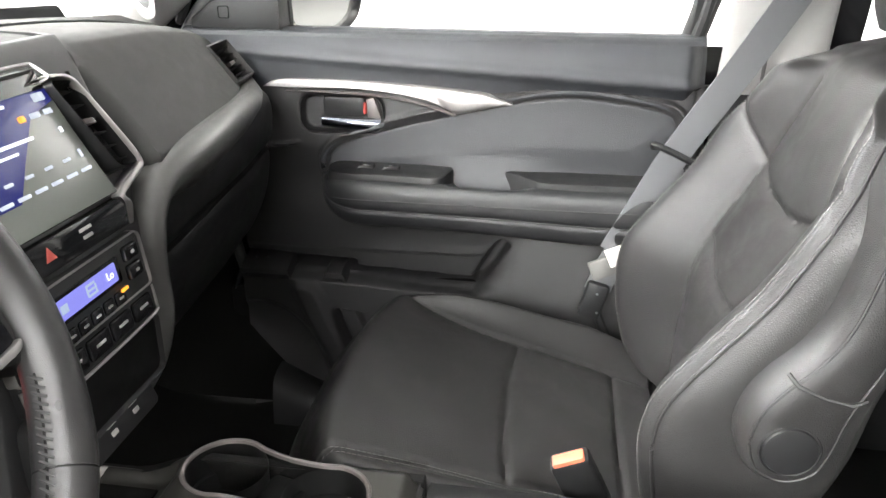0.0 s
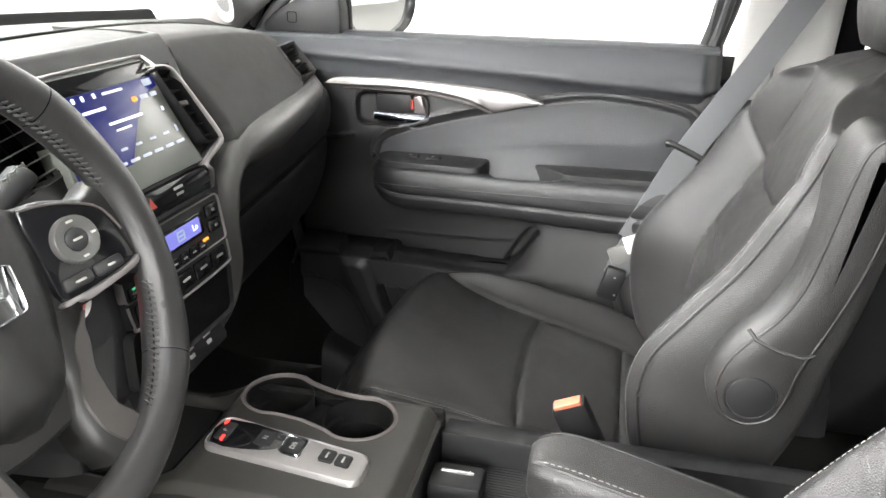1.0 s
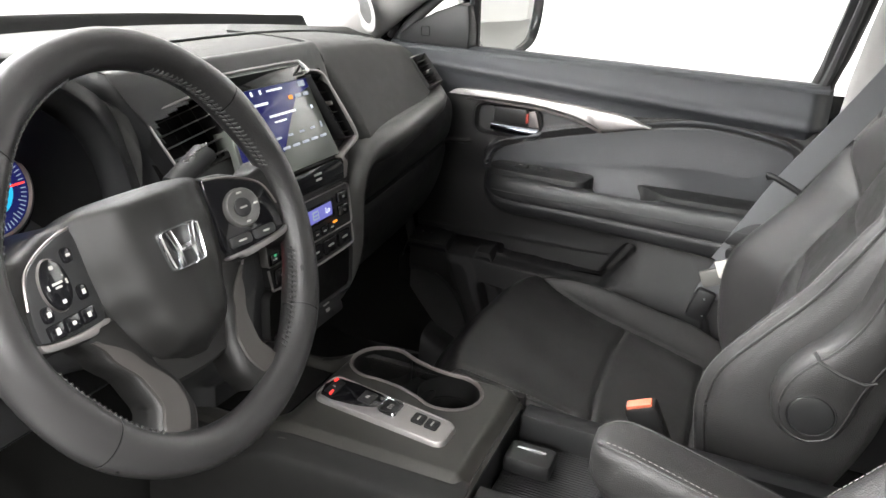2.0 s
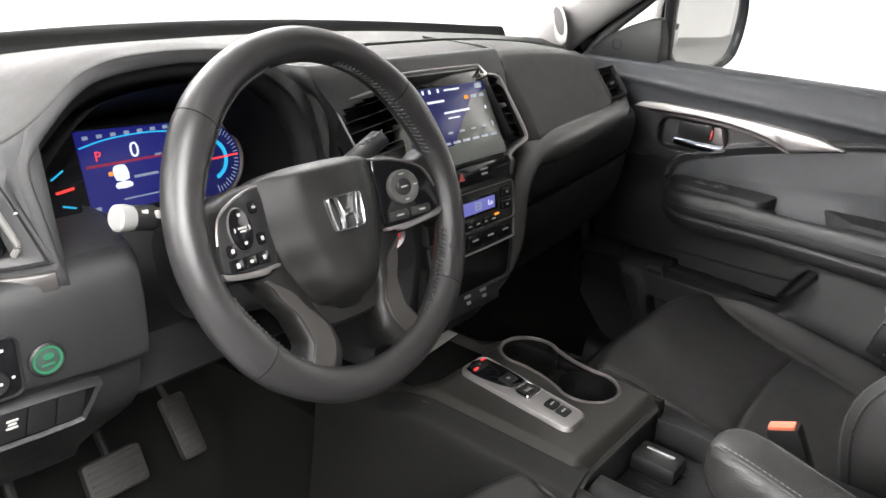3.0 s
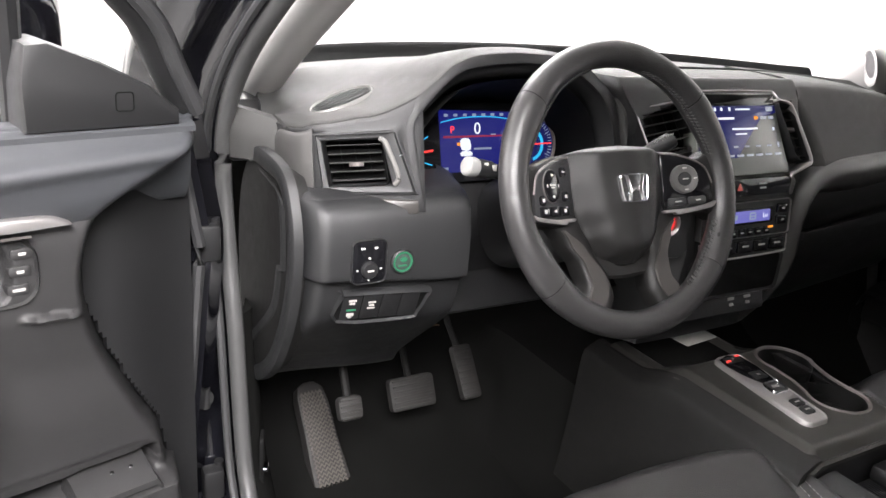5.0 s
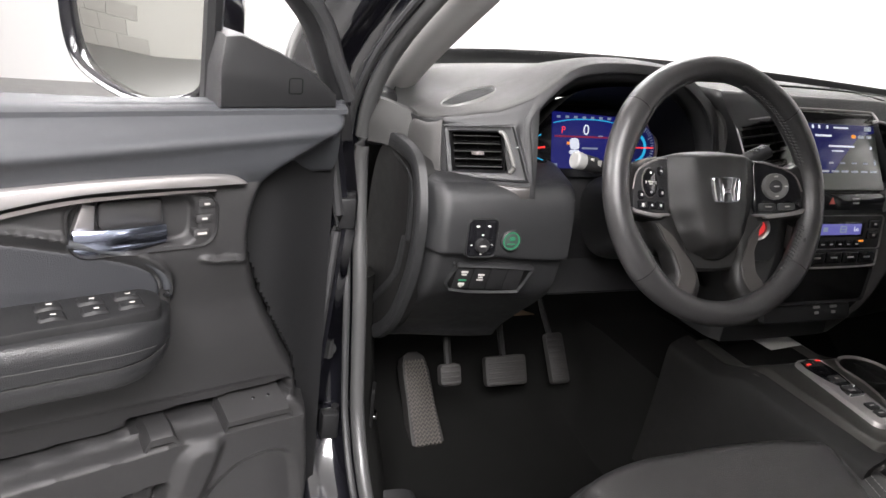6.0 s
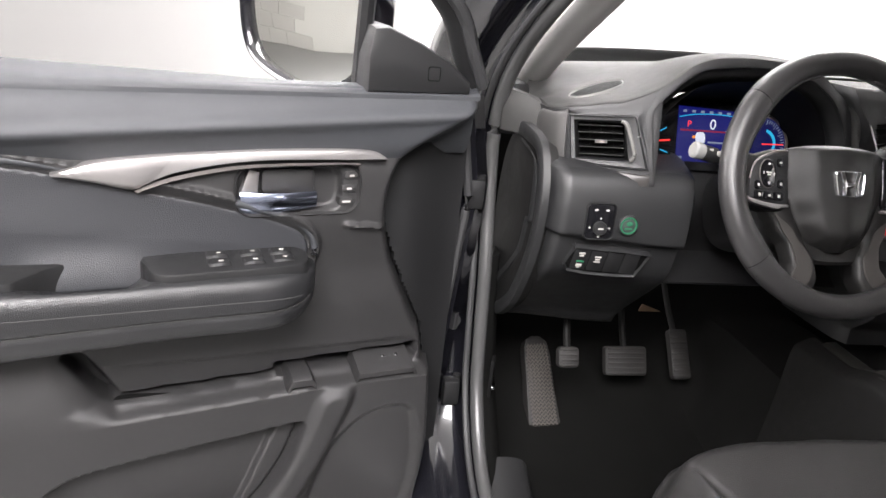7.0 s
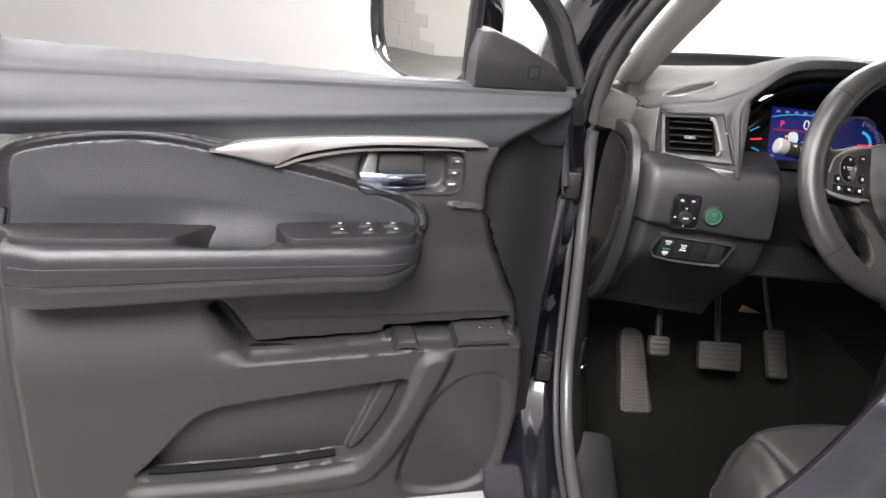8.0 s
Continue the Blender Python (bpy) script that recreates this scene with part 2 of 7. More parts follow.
def inset(poly, d):
    """The outline moved inwards by d."""
    k = len(poly)
    area = sum(poly[i][0] * poly[(i + 1) % k][1] - poly[(i + 1) % k][0] * poly[i][1] for i in range(k))
    sgn = 1 if area > 0 else -1
    out = []
    for i in range(k):
        a, b, c = Vector(poly[i - 1]), Vector(poly[i]), Vector(poly[(i + 1) % k])
        e, f = (b - a), (c - b)
        e = e.normalized() if e.length > 1e-7 else f.normalized()
        f = f.normalized() if f.length > 1e-7 else e
        nrm = Vector((-(e.y + f.y), e.x + f.x)) * sgn
        if nrm.length < 1e-6:
            nrm = Vector((-e.y, e.x)) * sgn
        nrm.normalize()
        co = max(0.5, abs(nrm.dot(Vector((-e.y, e.x)))))
        q = b + nrm * d / co
        out.append((q.x, q.y))
    return out


def prism(bm, poly, mp, lo, hi, bevel=0.002):
    """An outline (a, b) raised from depth lo to hi with a rounded front edge; mp(a, b, depth) places it."""
    sg = 1 if hi > lo else -1
    rings = [(poly, lo), (poly, hi - sg * bevel), (inset(poly, bevel * 0.3), hi - sg * bevel * 0.3), (inset(poly, bevel), hi)]
    rows = [[mp(a, b, d) for a, b in ring] for ring, d in rings]
    sheet(bm, rows, close_v=True, cap=True)
    return bm


def frame_ring(bm, poly, width, mp, lo, hi):
    """A raised border of the given width along the inside of an outline."""
    inner, mid = inset(poly, width), inset(poly, width * 0.5)
    rows = [[mp(a, b, d) for a, b in ring] for ring, d in ((poly, lo), (inset(poly, width * 0.15), hi - 0.25 * (hi - lo)), (mid, hi), (inset(poly, width * 0.85), hi - 0.25 * (hi - lo)), (inner, lo))]
    sheet(bm, rows, close_u=True, close_v=True)
    return bm


def box(bm, size, at, bevel=0.003, turn=None, seg=2):
    """A box with rounded edges; turn is a rotation matrix."""
    m = Matrix.Translation(at) @ (turn.to_4x4() if turn else Matrix()) @ Matrix.Diagonal((*size, 1))
    made = bmesh.ops.create_cube(bm, size=1, matrix=m)
    if bevel:
        edges = {e for v in made["verts"] for e in v.link_edges}
        bmesh.ops.bevel(bm, geom=list(edges), offset=bevel, segments=seg, affect="EDGES", profile=0.5)
    return bm


def lathe(bm, profile, mp, n=28, a0=0.0, a1=360.0):
    """Turns (radius, height) points round an axis; mp(a, b, h) places them."""
    full = a1 - a0 >= 359.9
    k = n if full else n + 1
    rows = [[mp(r * math.cos(w), r * math.sin(w), h) for w in (radians(a0 + (a1 - a0) * j / n) for j in range(k))] for r, h in profile]
    sheet(bm, rows, close_v=full)
    return bm


def plane_map(o, ax, ay, az):
    """(a, b, depth) in the frame given by an origin and three axes."""
    o, ax, ay, az = Vector(o), Vector(ax).normalized(), Vector(ay).normalized(), Vector(az).normalized()
    return lambda a, b, d=0.0: o + ax * a + ay * b + az * d


def marks(name, polys, mp, lo, hi, mat, parent):
    """Small flat marks, each a part of its own."""
    for poly in polys:
        part(name, prism(B(), poly, mp, lo, hi, 0.0002), mat, parent)


def cut_window(bm, o, ax, ay, az, w, h, depth=0.05):
    """Takes away the faces that lie inside a window of the given plane."""
    o, ax, ay, az = Vector(o), Vector(ax).normalized(), Vector(ay).normalized(), Vector(az).normalized()
    gone = []
    for f in bm.faces:
        d = f.calc_center_median() - o
        if abs(d.dot(ax)) < w / 2 and abs(d.dot(ay)) < h / 2 and abs(d.dot(az)) < depth:
            gone.append(f)
    bmesh.ops.delete(bm, geom=gone, context="FACES")


def stitches(bm, pts, gap=0.006, length=0.004, r=0.0007):
    """Short threads along pts."""
    pts = [Vector(p) for p in pts]
    carry = 0.0
    for a, b in zip(pts, pts[1:]):
        d = b - a
        L = d.length
        if L < 1e-6:
            continue
        d.normalize()
        s = carry
        while s < L:
            p = a + d * s
            q = p + d * length
            o = d.orthogonal().normalized() * r
            e = d.cross(o).normalized() * r
            ring = lambda c: [bm.verts.new(c + o), bm.verts.new(c + e), bm.verts.new(c - o), bm.verts.new(c - e)]
            u, v = ring(p), ring(q)
            for i in range(4):
                bm.faces.new((u[i], u[(i + 1) % 4], v[(i + 1) % 4], v[i]))
            s += gap
        carry = s - L
    return bm


def lettering(text, size, mp_matrix, mat, parent, name="lettering"):
    """Printed words with the built-in font, lying in the plane of mp_matrix."""
    cu = bpy.data.curves.new(name, "FONT")
    cu.body, cu.size, cu.align_x, cu.align_y, cu.extrude = text, size, "CENTER", "CENTER", 0.0002
    cu.materials.append(mat)
    tmp = bpy.data.objects.new(name, cu)
    scene.collection.objects.link(tmp)
    me = bpy.data.meshes.new_from_object(tmp.evaluated_get(bpy.context.evaluated_depsgraph_get()))
    bpy.data.objects.remove(tmp)
    me.transform(Matrix.Translation(-HOME[parent.name]) @ mp_matrix)
    ob = new(name, me)
    ob.parent = parent
    HOME[ob.name] = HOME[parent.name]
    return ob


def face_matrix(mp, a, b, d):
    """The pose of writing at (a, b, depth) of a plane_map."""
    o, x, y = mp(a, b, d), mp(a + 1, b, d), mp(a, b + 1, d)
    ex, ey = (x - o).normalized(), (y - o).normalized()
    m = Matrix((ex, ey, ex.cross(ey))).transposed().to_4x4()
    return Matrix.Translation(o) @ m


# ---- studio ----
def build_studio():
    bm = B()
    box(bm, (12.6, 14.6, 0.2), (0, 0, -0.1), 0)
    structure("floor", bm, EPOXY, "grey sealed studio floor under the car", "floor")
    for name, size, at in (
        ("wall_north", (12.6, 0.2, 3.4), (0, 7.2, 1.7)),
        ("wall_south", (12.6, 0.2, 3.4), (0, -7.2, 1.7)),
        ("wall_east", (0.2, 14.2, 3.4), (6.2, 0, 1.7)),
    ):
        bm = B()
        box(bm, size, at, 0)
        structure(name, bm, STUDIO, "plain white painted studio wall", "wall")
    bm = B()
    box(bm, (0.2, 14.2, 3.4), (-6.2, 0, 1.7), 0)
    wall = structure("wall_west", bm, GREYWALL, "white studio wall with a painted block section", "wall")
    bm = B()
    box(bm, (12.6, 14.6, 0.15), (0, 0, 3.475), 0)
    structure("ceiling", bm, STUDIO, "white studio ceiling", "ceiling")
    return wall


WEST = build_studio()


# ---- car body ----
car = thing("car_body", (0, 0, 0.4), "black car body shell with grey pillars and black carpet", "car")


def mirror_x(p, side):
    """side 1: as given (passenger side), -1: driver side."""
    return Vector((p[0] * side, p[1], p[2]))


def opening(k):
    """The front edge of the door opening, k from 0 (top of the pillar) to 1 (sill)."""
    pts = spline([(0.655, -0.10, 1.53), (0.70, 0.06, 1.415), (0.736, 0.195, 1.31), (0.751, 0.295, 1.225), (0.757, 0.352, 1.145), (0.757, 0.362, 1.07), (0.757, 0.337, 0.96), (0.757, 0.306, 0.86), (0.757, 0.284, 0.75), (0.757, 0.252, 0.64), (0.757, 0.16, 0.545), (0.757, 0.0, 0.505), (0.757, -0.3, 0.495), (0.757, -0.58, 0.49)], 5)
    f = k * (len(pts) - 1)
    i = min(int(f), len(pts) - 2)
    return pts[i].lerp(pts[i + 1], f - i)


def build_body():
    # floor and firewall, one carpet
    bm = B()
    rows = []
    for i in range(29):
        x = -0.76 + 1.52 * i / 28
        tun = 0.20 * step(0.22, 0.10, abs(x))
        r = []
        for y, z in ((-1.6, 0.44), (-0.9, 0.44), (-0.3, 0.44), (0.2, 0.44), (0.36, 0.45), (0.52, 0.50), (0.66, 0.62), (0.74, 0.78), (0.76, 1.0), (0.74, 1.12)):
            r.append((x, y, max(z, 0.44 + tun) if z < 0.7 else z))
        rows.append(spline(r, 3))
    slab(bm, rows, lambda p: p + Vector((0, 0.02, -0.03)))
    part("carpet", bm, CARPET, car, "black fitted carpet")
    for side in (1, -1):
        # rubber seal round the door opening
        bm = B()
        line_ = [mirror_x(opening(k / 60), side) for k in range(61)]
        tube(bm, line_, 0.012, 10)
        seal = part("door_seal", bm, SEALGREY, car, "grey rubber door seal")
        bm = B()
        tube(bm, [p + Vector((0.019 * side, 0.010, 0)) for p in line_], 0.006, 8)
        part("seal_lip", bm, RUBBER, seal)
        # painted pillar outside the seal
        bm = B()
        rows = []
        for k in range(61):
            p = opening(k / 60)
            f = k / 60
            dy = table(f, (0, 0.03), (0.2, 0.05), (0.34, 0.10), (0.5, 0.12), (0.7, 0.10), (0.8, 0.05), (1, 0.0))
            dz = table(f, (0, 0.05), (0.25, 0.05), (0.35, 0.02), (0.6, -0.01), (0.75, -0.06), (1, -0.10))
            dx = table(f, (0, 0.05), (0.3, 0.10), (0.4, 0.15), (0.8, 0.14), (1, 0.10))
            prof = [(0.0, 0.0, 0), (0.10, 0.45, 0.012), (0.30, 0.62, 0.0), (0.55, 0.70, -0.008), (0.78, 0.86, 0.0), (1.0, 1.0, 0), (1.0, 1.3, 0)]
            rows.append(spline([mirror_x((p.x + 0.006 + dx * a, p.y + 0.004 + dy * b + q, p.z + dz * b), side) for a, b, q in prof], 3))
        slab(bm, rows, lambda p: p + Vector((0, 0.04, -0.01)))
        part("hinge_pillar", bm, PAINT, car, "gloss black painted pillar")
        # sill trim inside the seal
        bm = B()
        rows = []
        for i in range(25):
            y = 0.20 - 0.8 * i / 24
            z = line(y, (-0.6, 0.455), (0.0, 0.46), (0.12, 0.49), (0.2, 0.53))
            rows.append(spline([mirror_x(q, side) for q in ((0.75, y, z + 0.004), (0.715, y, z + 0.012), (0.67, y, z + 0.004), (0.655, y, z - 0.03), (0.65, y, z - 0.07))], 3))
        slab(bm, rows, lambda p: p + Vector((0, 0, -0.02)))
        part("sill_trim", bm, PLASTIC, car, "black ribbed sill plate")
        # kick panel beside the footwell, in carpet black to paint the shade there
        bm = B()
        rows = []
        for i in range(13):
            z = 0.46 + 0.42 * i / 12
            yb = line(z, (0.46, 0.10), (0.55, 0.175), (0.64, 0.258), (0.75, 0.290), (0.86, 0.312))
            rows.append(spline([mirror_x(q, side) for q in ((0.745, yb, z), (0.72, yb + 0.03, z), (0.70, yb + 0.12, z), (0.69, 0.66, z))], 4))
        slab(bm, rows, lambda p: p + Vector((0.015 * side, 0, 0)))
        kick = part("kick_panel", bm, CARPET, car, "kick panel in near-black that stands for footwell shade")
        bm = B()
        mp = plane_map(mirror_x((0.728, 0.275, 0.655), side), (0.35 * side, -0.94, 0), (0, 0, 1), (-0.94 * side, -0.35, 0))
        prism(bm, rrect(0, 0, 0.035, 0.09, 0.008), mp, -0.002, 0.004)
        part("hood_release_recess", bm, VOID, kick)
        if side == -1:
            bm = prism(B(), rrect(0.004, -0.01, 0.02, 0.008, 0.003), mp, 0.0, 0.010)
            part("release_latch", bm, CHROME, kick, "bright metal latch")
        # grey pillar trim
        bm = B()
        rows = []
        axis = spline([(0.722, 0.455, 1.165), (0.704, 0.352, 1.245), (0.678, 0.215, 1.34), (0.645, 0.03, 1.46), (0.60, -0.14, 1.56)], 6)
        for i, c in enumerate(axis):
            f = i / (len(axis) - 1)
            a = lerp(0.056, 0.045, f) if side == 1 else lerp(0.040, 0.034, f)
            d = (axis[min(i + 1, len(axis) - 1)] - axis[max(i - 1, 0)]).normalized()
            e = Vector((-0.72, 0.62, 0.3)).cross(d).cross(d) * -1
            e.normalize()
            u = d.cross(e)
            ring = []
            for j in range(18):
                w = 2 * math.pi * j / 18
                ring.append(mirror_x(c + Vector((-lerp(0.034, 0.016, f) * (side == -1), 0, 0)) + e * a * math.cos(w) + u * 0.026 * math.sin(w), side))
            rows.append(ring)
        sheet(bm, rows, close_v=True, cap=True)
        pil = part("pillar_trim", bm, PILLAR, car, "pale grey pillar trim")
        mp = plane_map(mirror_x((0.650, 0.362, 1.246), side), (-0.62 * side, -0.78, 0.0), (0, 0.30, 0.95), (-0.78 * side, -0.60, 0.20))
        if side == 1:
            bm = B()
            lathe(bm, [(0.046, -0.02), (0.046, 0.004), (0.042, 0.010), (0.036, 0.011), (0.030, 0.004)], mp, 32)
            part("speaker_ring", bm, PILLAR, pil)
            bm = B()
            lathe(bm, [(0.031, 0.003), (0.022, 0.007), (0.0, 0.008)], mp, 32)
            part("speaker_grille", bm, material("tweeter_mesh", (0.10, 0.10, 0.10), 0.5, metal=0.4, grain=1500, bump=1.0), pil, "dark round speaker grille")
        # centre pillar
        bm = B()
        rows = []
        for i in range(13):
            z = 0.45 + 1.12 * i / 12
            x = table(z, (0.45, 0.70), (1.05, 0.70), (1.6, 0.625))
            set_back = 0.095 if side == -1 else 0.0
            yf = table(z, (0.45, -0.60), (1.1, -0.555), (1.6, -0.60)) - set_back
            yb = table(z, (0.45, -0.82), (1.1, -0.70), (1.6, -0.70)) - set_back
            rows.append(spline([mirror_x(q, side) for q in ((x + 0.016, yf - 0.010, z), (x + 0.008, yf, z), (x, yf - 0.02, z), (x - 0.005, (yf + yb) / 2, z), (x, yb, z), (x + 0.03, yb - 0.01, z))], 3))
        up = [r for r in rows if r[0].z > 1.09]
        low = [r for r in rows if r[0].z < 1.13]
        slab(bm, low, lambda p: p + Vector((0.02 * side, 0, 0)))
        part("lower_centre_pillar", bm, PLASTIC, car)
        bm = B()
        slab(bm, [[q + Vector((-0.004 * side, 0, 0)) for q in r] for r in up], lambda p: p + Vector((0.02 * side, 0, 0)))
        part("upper_centre_pillar", bm, PILLAR, car, "pale grey pillar trim")
        # rear side wall that closes the cabin
        bm = B()
        box(bm, (0.04, 1.0, 0.74), (0.76 * side, -1.22, 0.81), 0.01)
        part("rear_side_panel", bm, PLASTIC, car)
    # roof
    bm = B()
    rows = []
    for i in range(17):
        x = -0.66 + 1.32 * i / 16
        zc = 1.66 - 0.20 * (x / 0.66) ** 4 * 0.5
        rows.append(spline([(x, 0.02 - 0.12 * (x / 0.66) ** 2 - 0.05, zc - 0.055), (x, -0.25, zc), (x, -0.9, zc + 0.02), (x, -1.7, zc - 0.03)], 4))
    slab(bm, rows, lambda p: p + Vector((0, 0, 0.05)))
    part("roof", bm, PILLAR, car, "pale grey headliner under the roof")
    bm = B()
    box(bm, (1.5, 0.06, 0.75), (0, -1.75, 0.80), 0.02)
    part("rear_panel", bm, PLASTIC, car)
    # black band at the foot of the windscreen
    bm = B()
    rows = []
    for i in range(41):
        x = -0.72 + 1.44 * i / 40
        yc = cowl_y(x)
        dz = -0.009 * (abs(x) / 0.7) ** 2
        rows.append(spline([(x, yc - 0.03, 1.185 + dz), (x, yc - 0.014, 1.205 + dz), (x, yc - 0.004, 1.2205 + dz), (x, yc + 0.008, 1.2215 + dz), (x, yc + 0.03, 1.205 + dz), (x, yc + 0.10, 1.17)], 3))
    slab(bm, rows, lambda p: p + Vector((0, 0.004, -0.012)))
    part("cowl", bm, VOID, car, "black strip at the foot of the windscreen")
    bm = B()
    rows = []
    for i in range(21):
        u = -1 + 2 * i / 20
        rows.append([Vector((lerp(0.74, 0.60, v) * u, lerp(0.80 - 0.2 * u * u, -0.02 - 0.10 * u * u, v), lerp(1.185, 1.60, v) + 0.02 * math.sin(math.pi * v))) for v in (j / 10 for j in range(11))])
    slab(bm, rows, lambda p: p + Vector((0, 0.003, 0.004)))
    ws = part("windscreen", bm, GLASS, car, "clear windscreen")
    ws.visible_shadow = False


def cowl_y(x):
    return 0.80 - 0.50 * min(abs(x), 0.72) ** 2.2


build_body()


def build_rear_door(side):
    """The closed rear door behind the opening."""
    d = thing("rear_door", (0.85 * side, -1.15, 0.42), "closed gloss black rear car door", "car door", group="rear doors")
    prof = [(0.42, 0.855), (0.50, 0.885), (0.62, 0.90), (0.80, 0.90), (0.92, 0.878), (0.99, 0.838), (1.043, 0.796), (1.085, 0.770), (1.123, 0.752), (1.165, 0.742)]
    bm = B()
    rows = []
    for y, dx in ((-0.612, -0.045), (-0.606, -0.012), (-0.612, -0.003), (-0.622, 0.0), (-0.75, 0.002), (-1.0, 0.003), (-1.4, 0.0), (-1.66, -0.02)):
        rows.append([mirror_x((p.y + dx, y, p.x), side) for p in spline([(a, b, 0) for a, b in prof], 4)])
    slab(bm, rows, lambda p: p + Vector((-0.03 * side, -0.004, 0)))
    part("door_skin", bm, PAINT, d, "gloss black door skin", sharp=60)
    bm = B()
    rows = []
    for k in range(9):
        z = 1.150 + 0.40 * k / 8
        x = line(z, (1.15, 0.745), (1.55, 0.66))
        rows.append([mirror_x(q, side) for q in ((x - 0.03, -0.615, z), (x, -0.61, z), (x + 0.002, -0.68, z), (x, -0.76, z))])
    slab(bm, rows, lambda p: p + Vector((-0.012 * side, 0, 0)))
    part("pillar_applique", bm, GLOSS, d, "gloss black pillar cover")
    bm = B()
    rows = [[mirror_x((line(z, (1.15, 0.742), (1.55, 0.655)), y, z), side) for y in (-0.76, -1.2, -1.66)] for z in (1.15, 1.35, 1.55)]
    slab(bm, rows, lambda p: p + Vector((-0.004 * side, 0, 0)))
    g = part("door_glass", bm, GLASS, d, "clear rear side window")
    g.visible_shadow = False


build_rear_door(1)
build_rear_door(-1)


# ---- doors ----
def inside(S, Z, poly):
    """Signed distance to an outline, negative inside, for arrays of points."""
    p = np.array(poly)
    q = np.roll(p, -1, axis=0)
    best = np.full(S.shape, 9.0)
    sign = np.zeros(S.shape, int)
    for (ax, ay), (bx, by) in zip(p, q):
        ex, ey = bx - ax, by - ay
        t = np.clip(((S - ax) * ex + (Z - ay) * ey) / (ex * ex + ey * ey + 1e-12), 0, 1)
        best = np.minimum(best, np.hypot(S - ax - t * ex, Z - ay - t * ey))
        cross = ((ay > Z) != (by > Z)) & (S < (bx - ax) * (Z - ay) / (by - ay + 1e-12) + ax)
        sign ^= cross
    return np.where(sign == 1, -best, best)


def rise(d, a, b):
    """1 where d < a, 0 where d > b, smooth between."""
    t = np.clip((b - d) / (b - a), 0, 1)
    return t * t * (3 - 2 * t)


def curve2(pts, n=5, closed=False):
    return [(p.x, p.y) for p in spline([(a, b, 0) for a, b in pts], n, closed)]


ARCH = curve2([(0.088, 0.955), (0.062, 0.992), (-0.03, 1.024), (-0.14, 1.052), (-0.234, 1.074), (-0.32, 1.086), (-0.40, 1.083), (-0.485, 1.068), (-0.508, 1.045), (-0.512, 0.98), (-0.50, 0.93), (-0.30, 0.915), (-0.10, 0.915), (0.06, 0.925)], 4, True)
POCKET = curve2([(-0.243, 0.812), (-0.230, 0.790), (-0.207, 0.754), (-0.184, 0.731), (-0.16, 0.727), (-0.07, 0.730), (0.054, 0.737), (0.113, 0.739), (0.2, 0.735), (0.265, 0.733), (0.281, 0.746), (0.272, 0.778), (0.16, 0.780), (-0.035, 0.781), (-0.18, 0.784), (-0.203, 0.796), (-0.222, 0.816)], 3, True)
LOWPOCKET = curve2([(-0.363, 0.515), (-0.34, 0.539), (-0.28, 0.606), (-0.244, 0.63), (-0.20, 0.640), (-0.125, 0.649), (0.058, 0.668), (0.088, 0.668), (0.088, 0.650), (0.064, 0.59), (0.016, 0.522), (-0.024, 0.512), (-0.171, 0.503), (-0.31, 0.502), (-0.35, 0.504)], 3, True)
FRONTCUT = curve2([(0.36, 1.20), (0.312, 1.150), (0.235, 1.105), (0.203, 1.06), (0.196, 0.99), (0.222, 0.905), (0.262, 0.82), (0.288, 0.76), (0.30, 0.60), (0.30, 0.40), (0.5, 0.40), (0.5, 1.20)], 4, True)
SPEAKER = curve2([(0.275, 0.66), (0.20, 0.672), (0.135, 0.62), (0.10, 0.54), (0.085, 0.45), (0.16, 0.42), (0.25, 0.44), (0.285, 0.53)], 4, True)
STRUT = curve2([(0.165, 0.712), (0.115, 0.712), (0.085, 0.64), (0.020, 0.522), (-0.03, 0.497), (-0.20, 0.486), (-0.36, 0.487), (-0.36, 0.462), (-0.20, 0.455), (0.0, 0.456), (0.055, 0.490), (0.10, 0.56), (0.135, 0.63)], 4, True)
HANDLE = rrect(0.056, 1.043, 0.148, 0.066, 0.022)


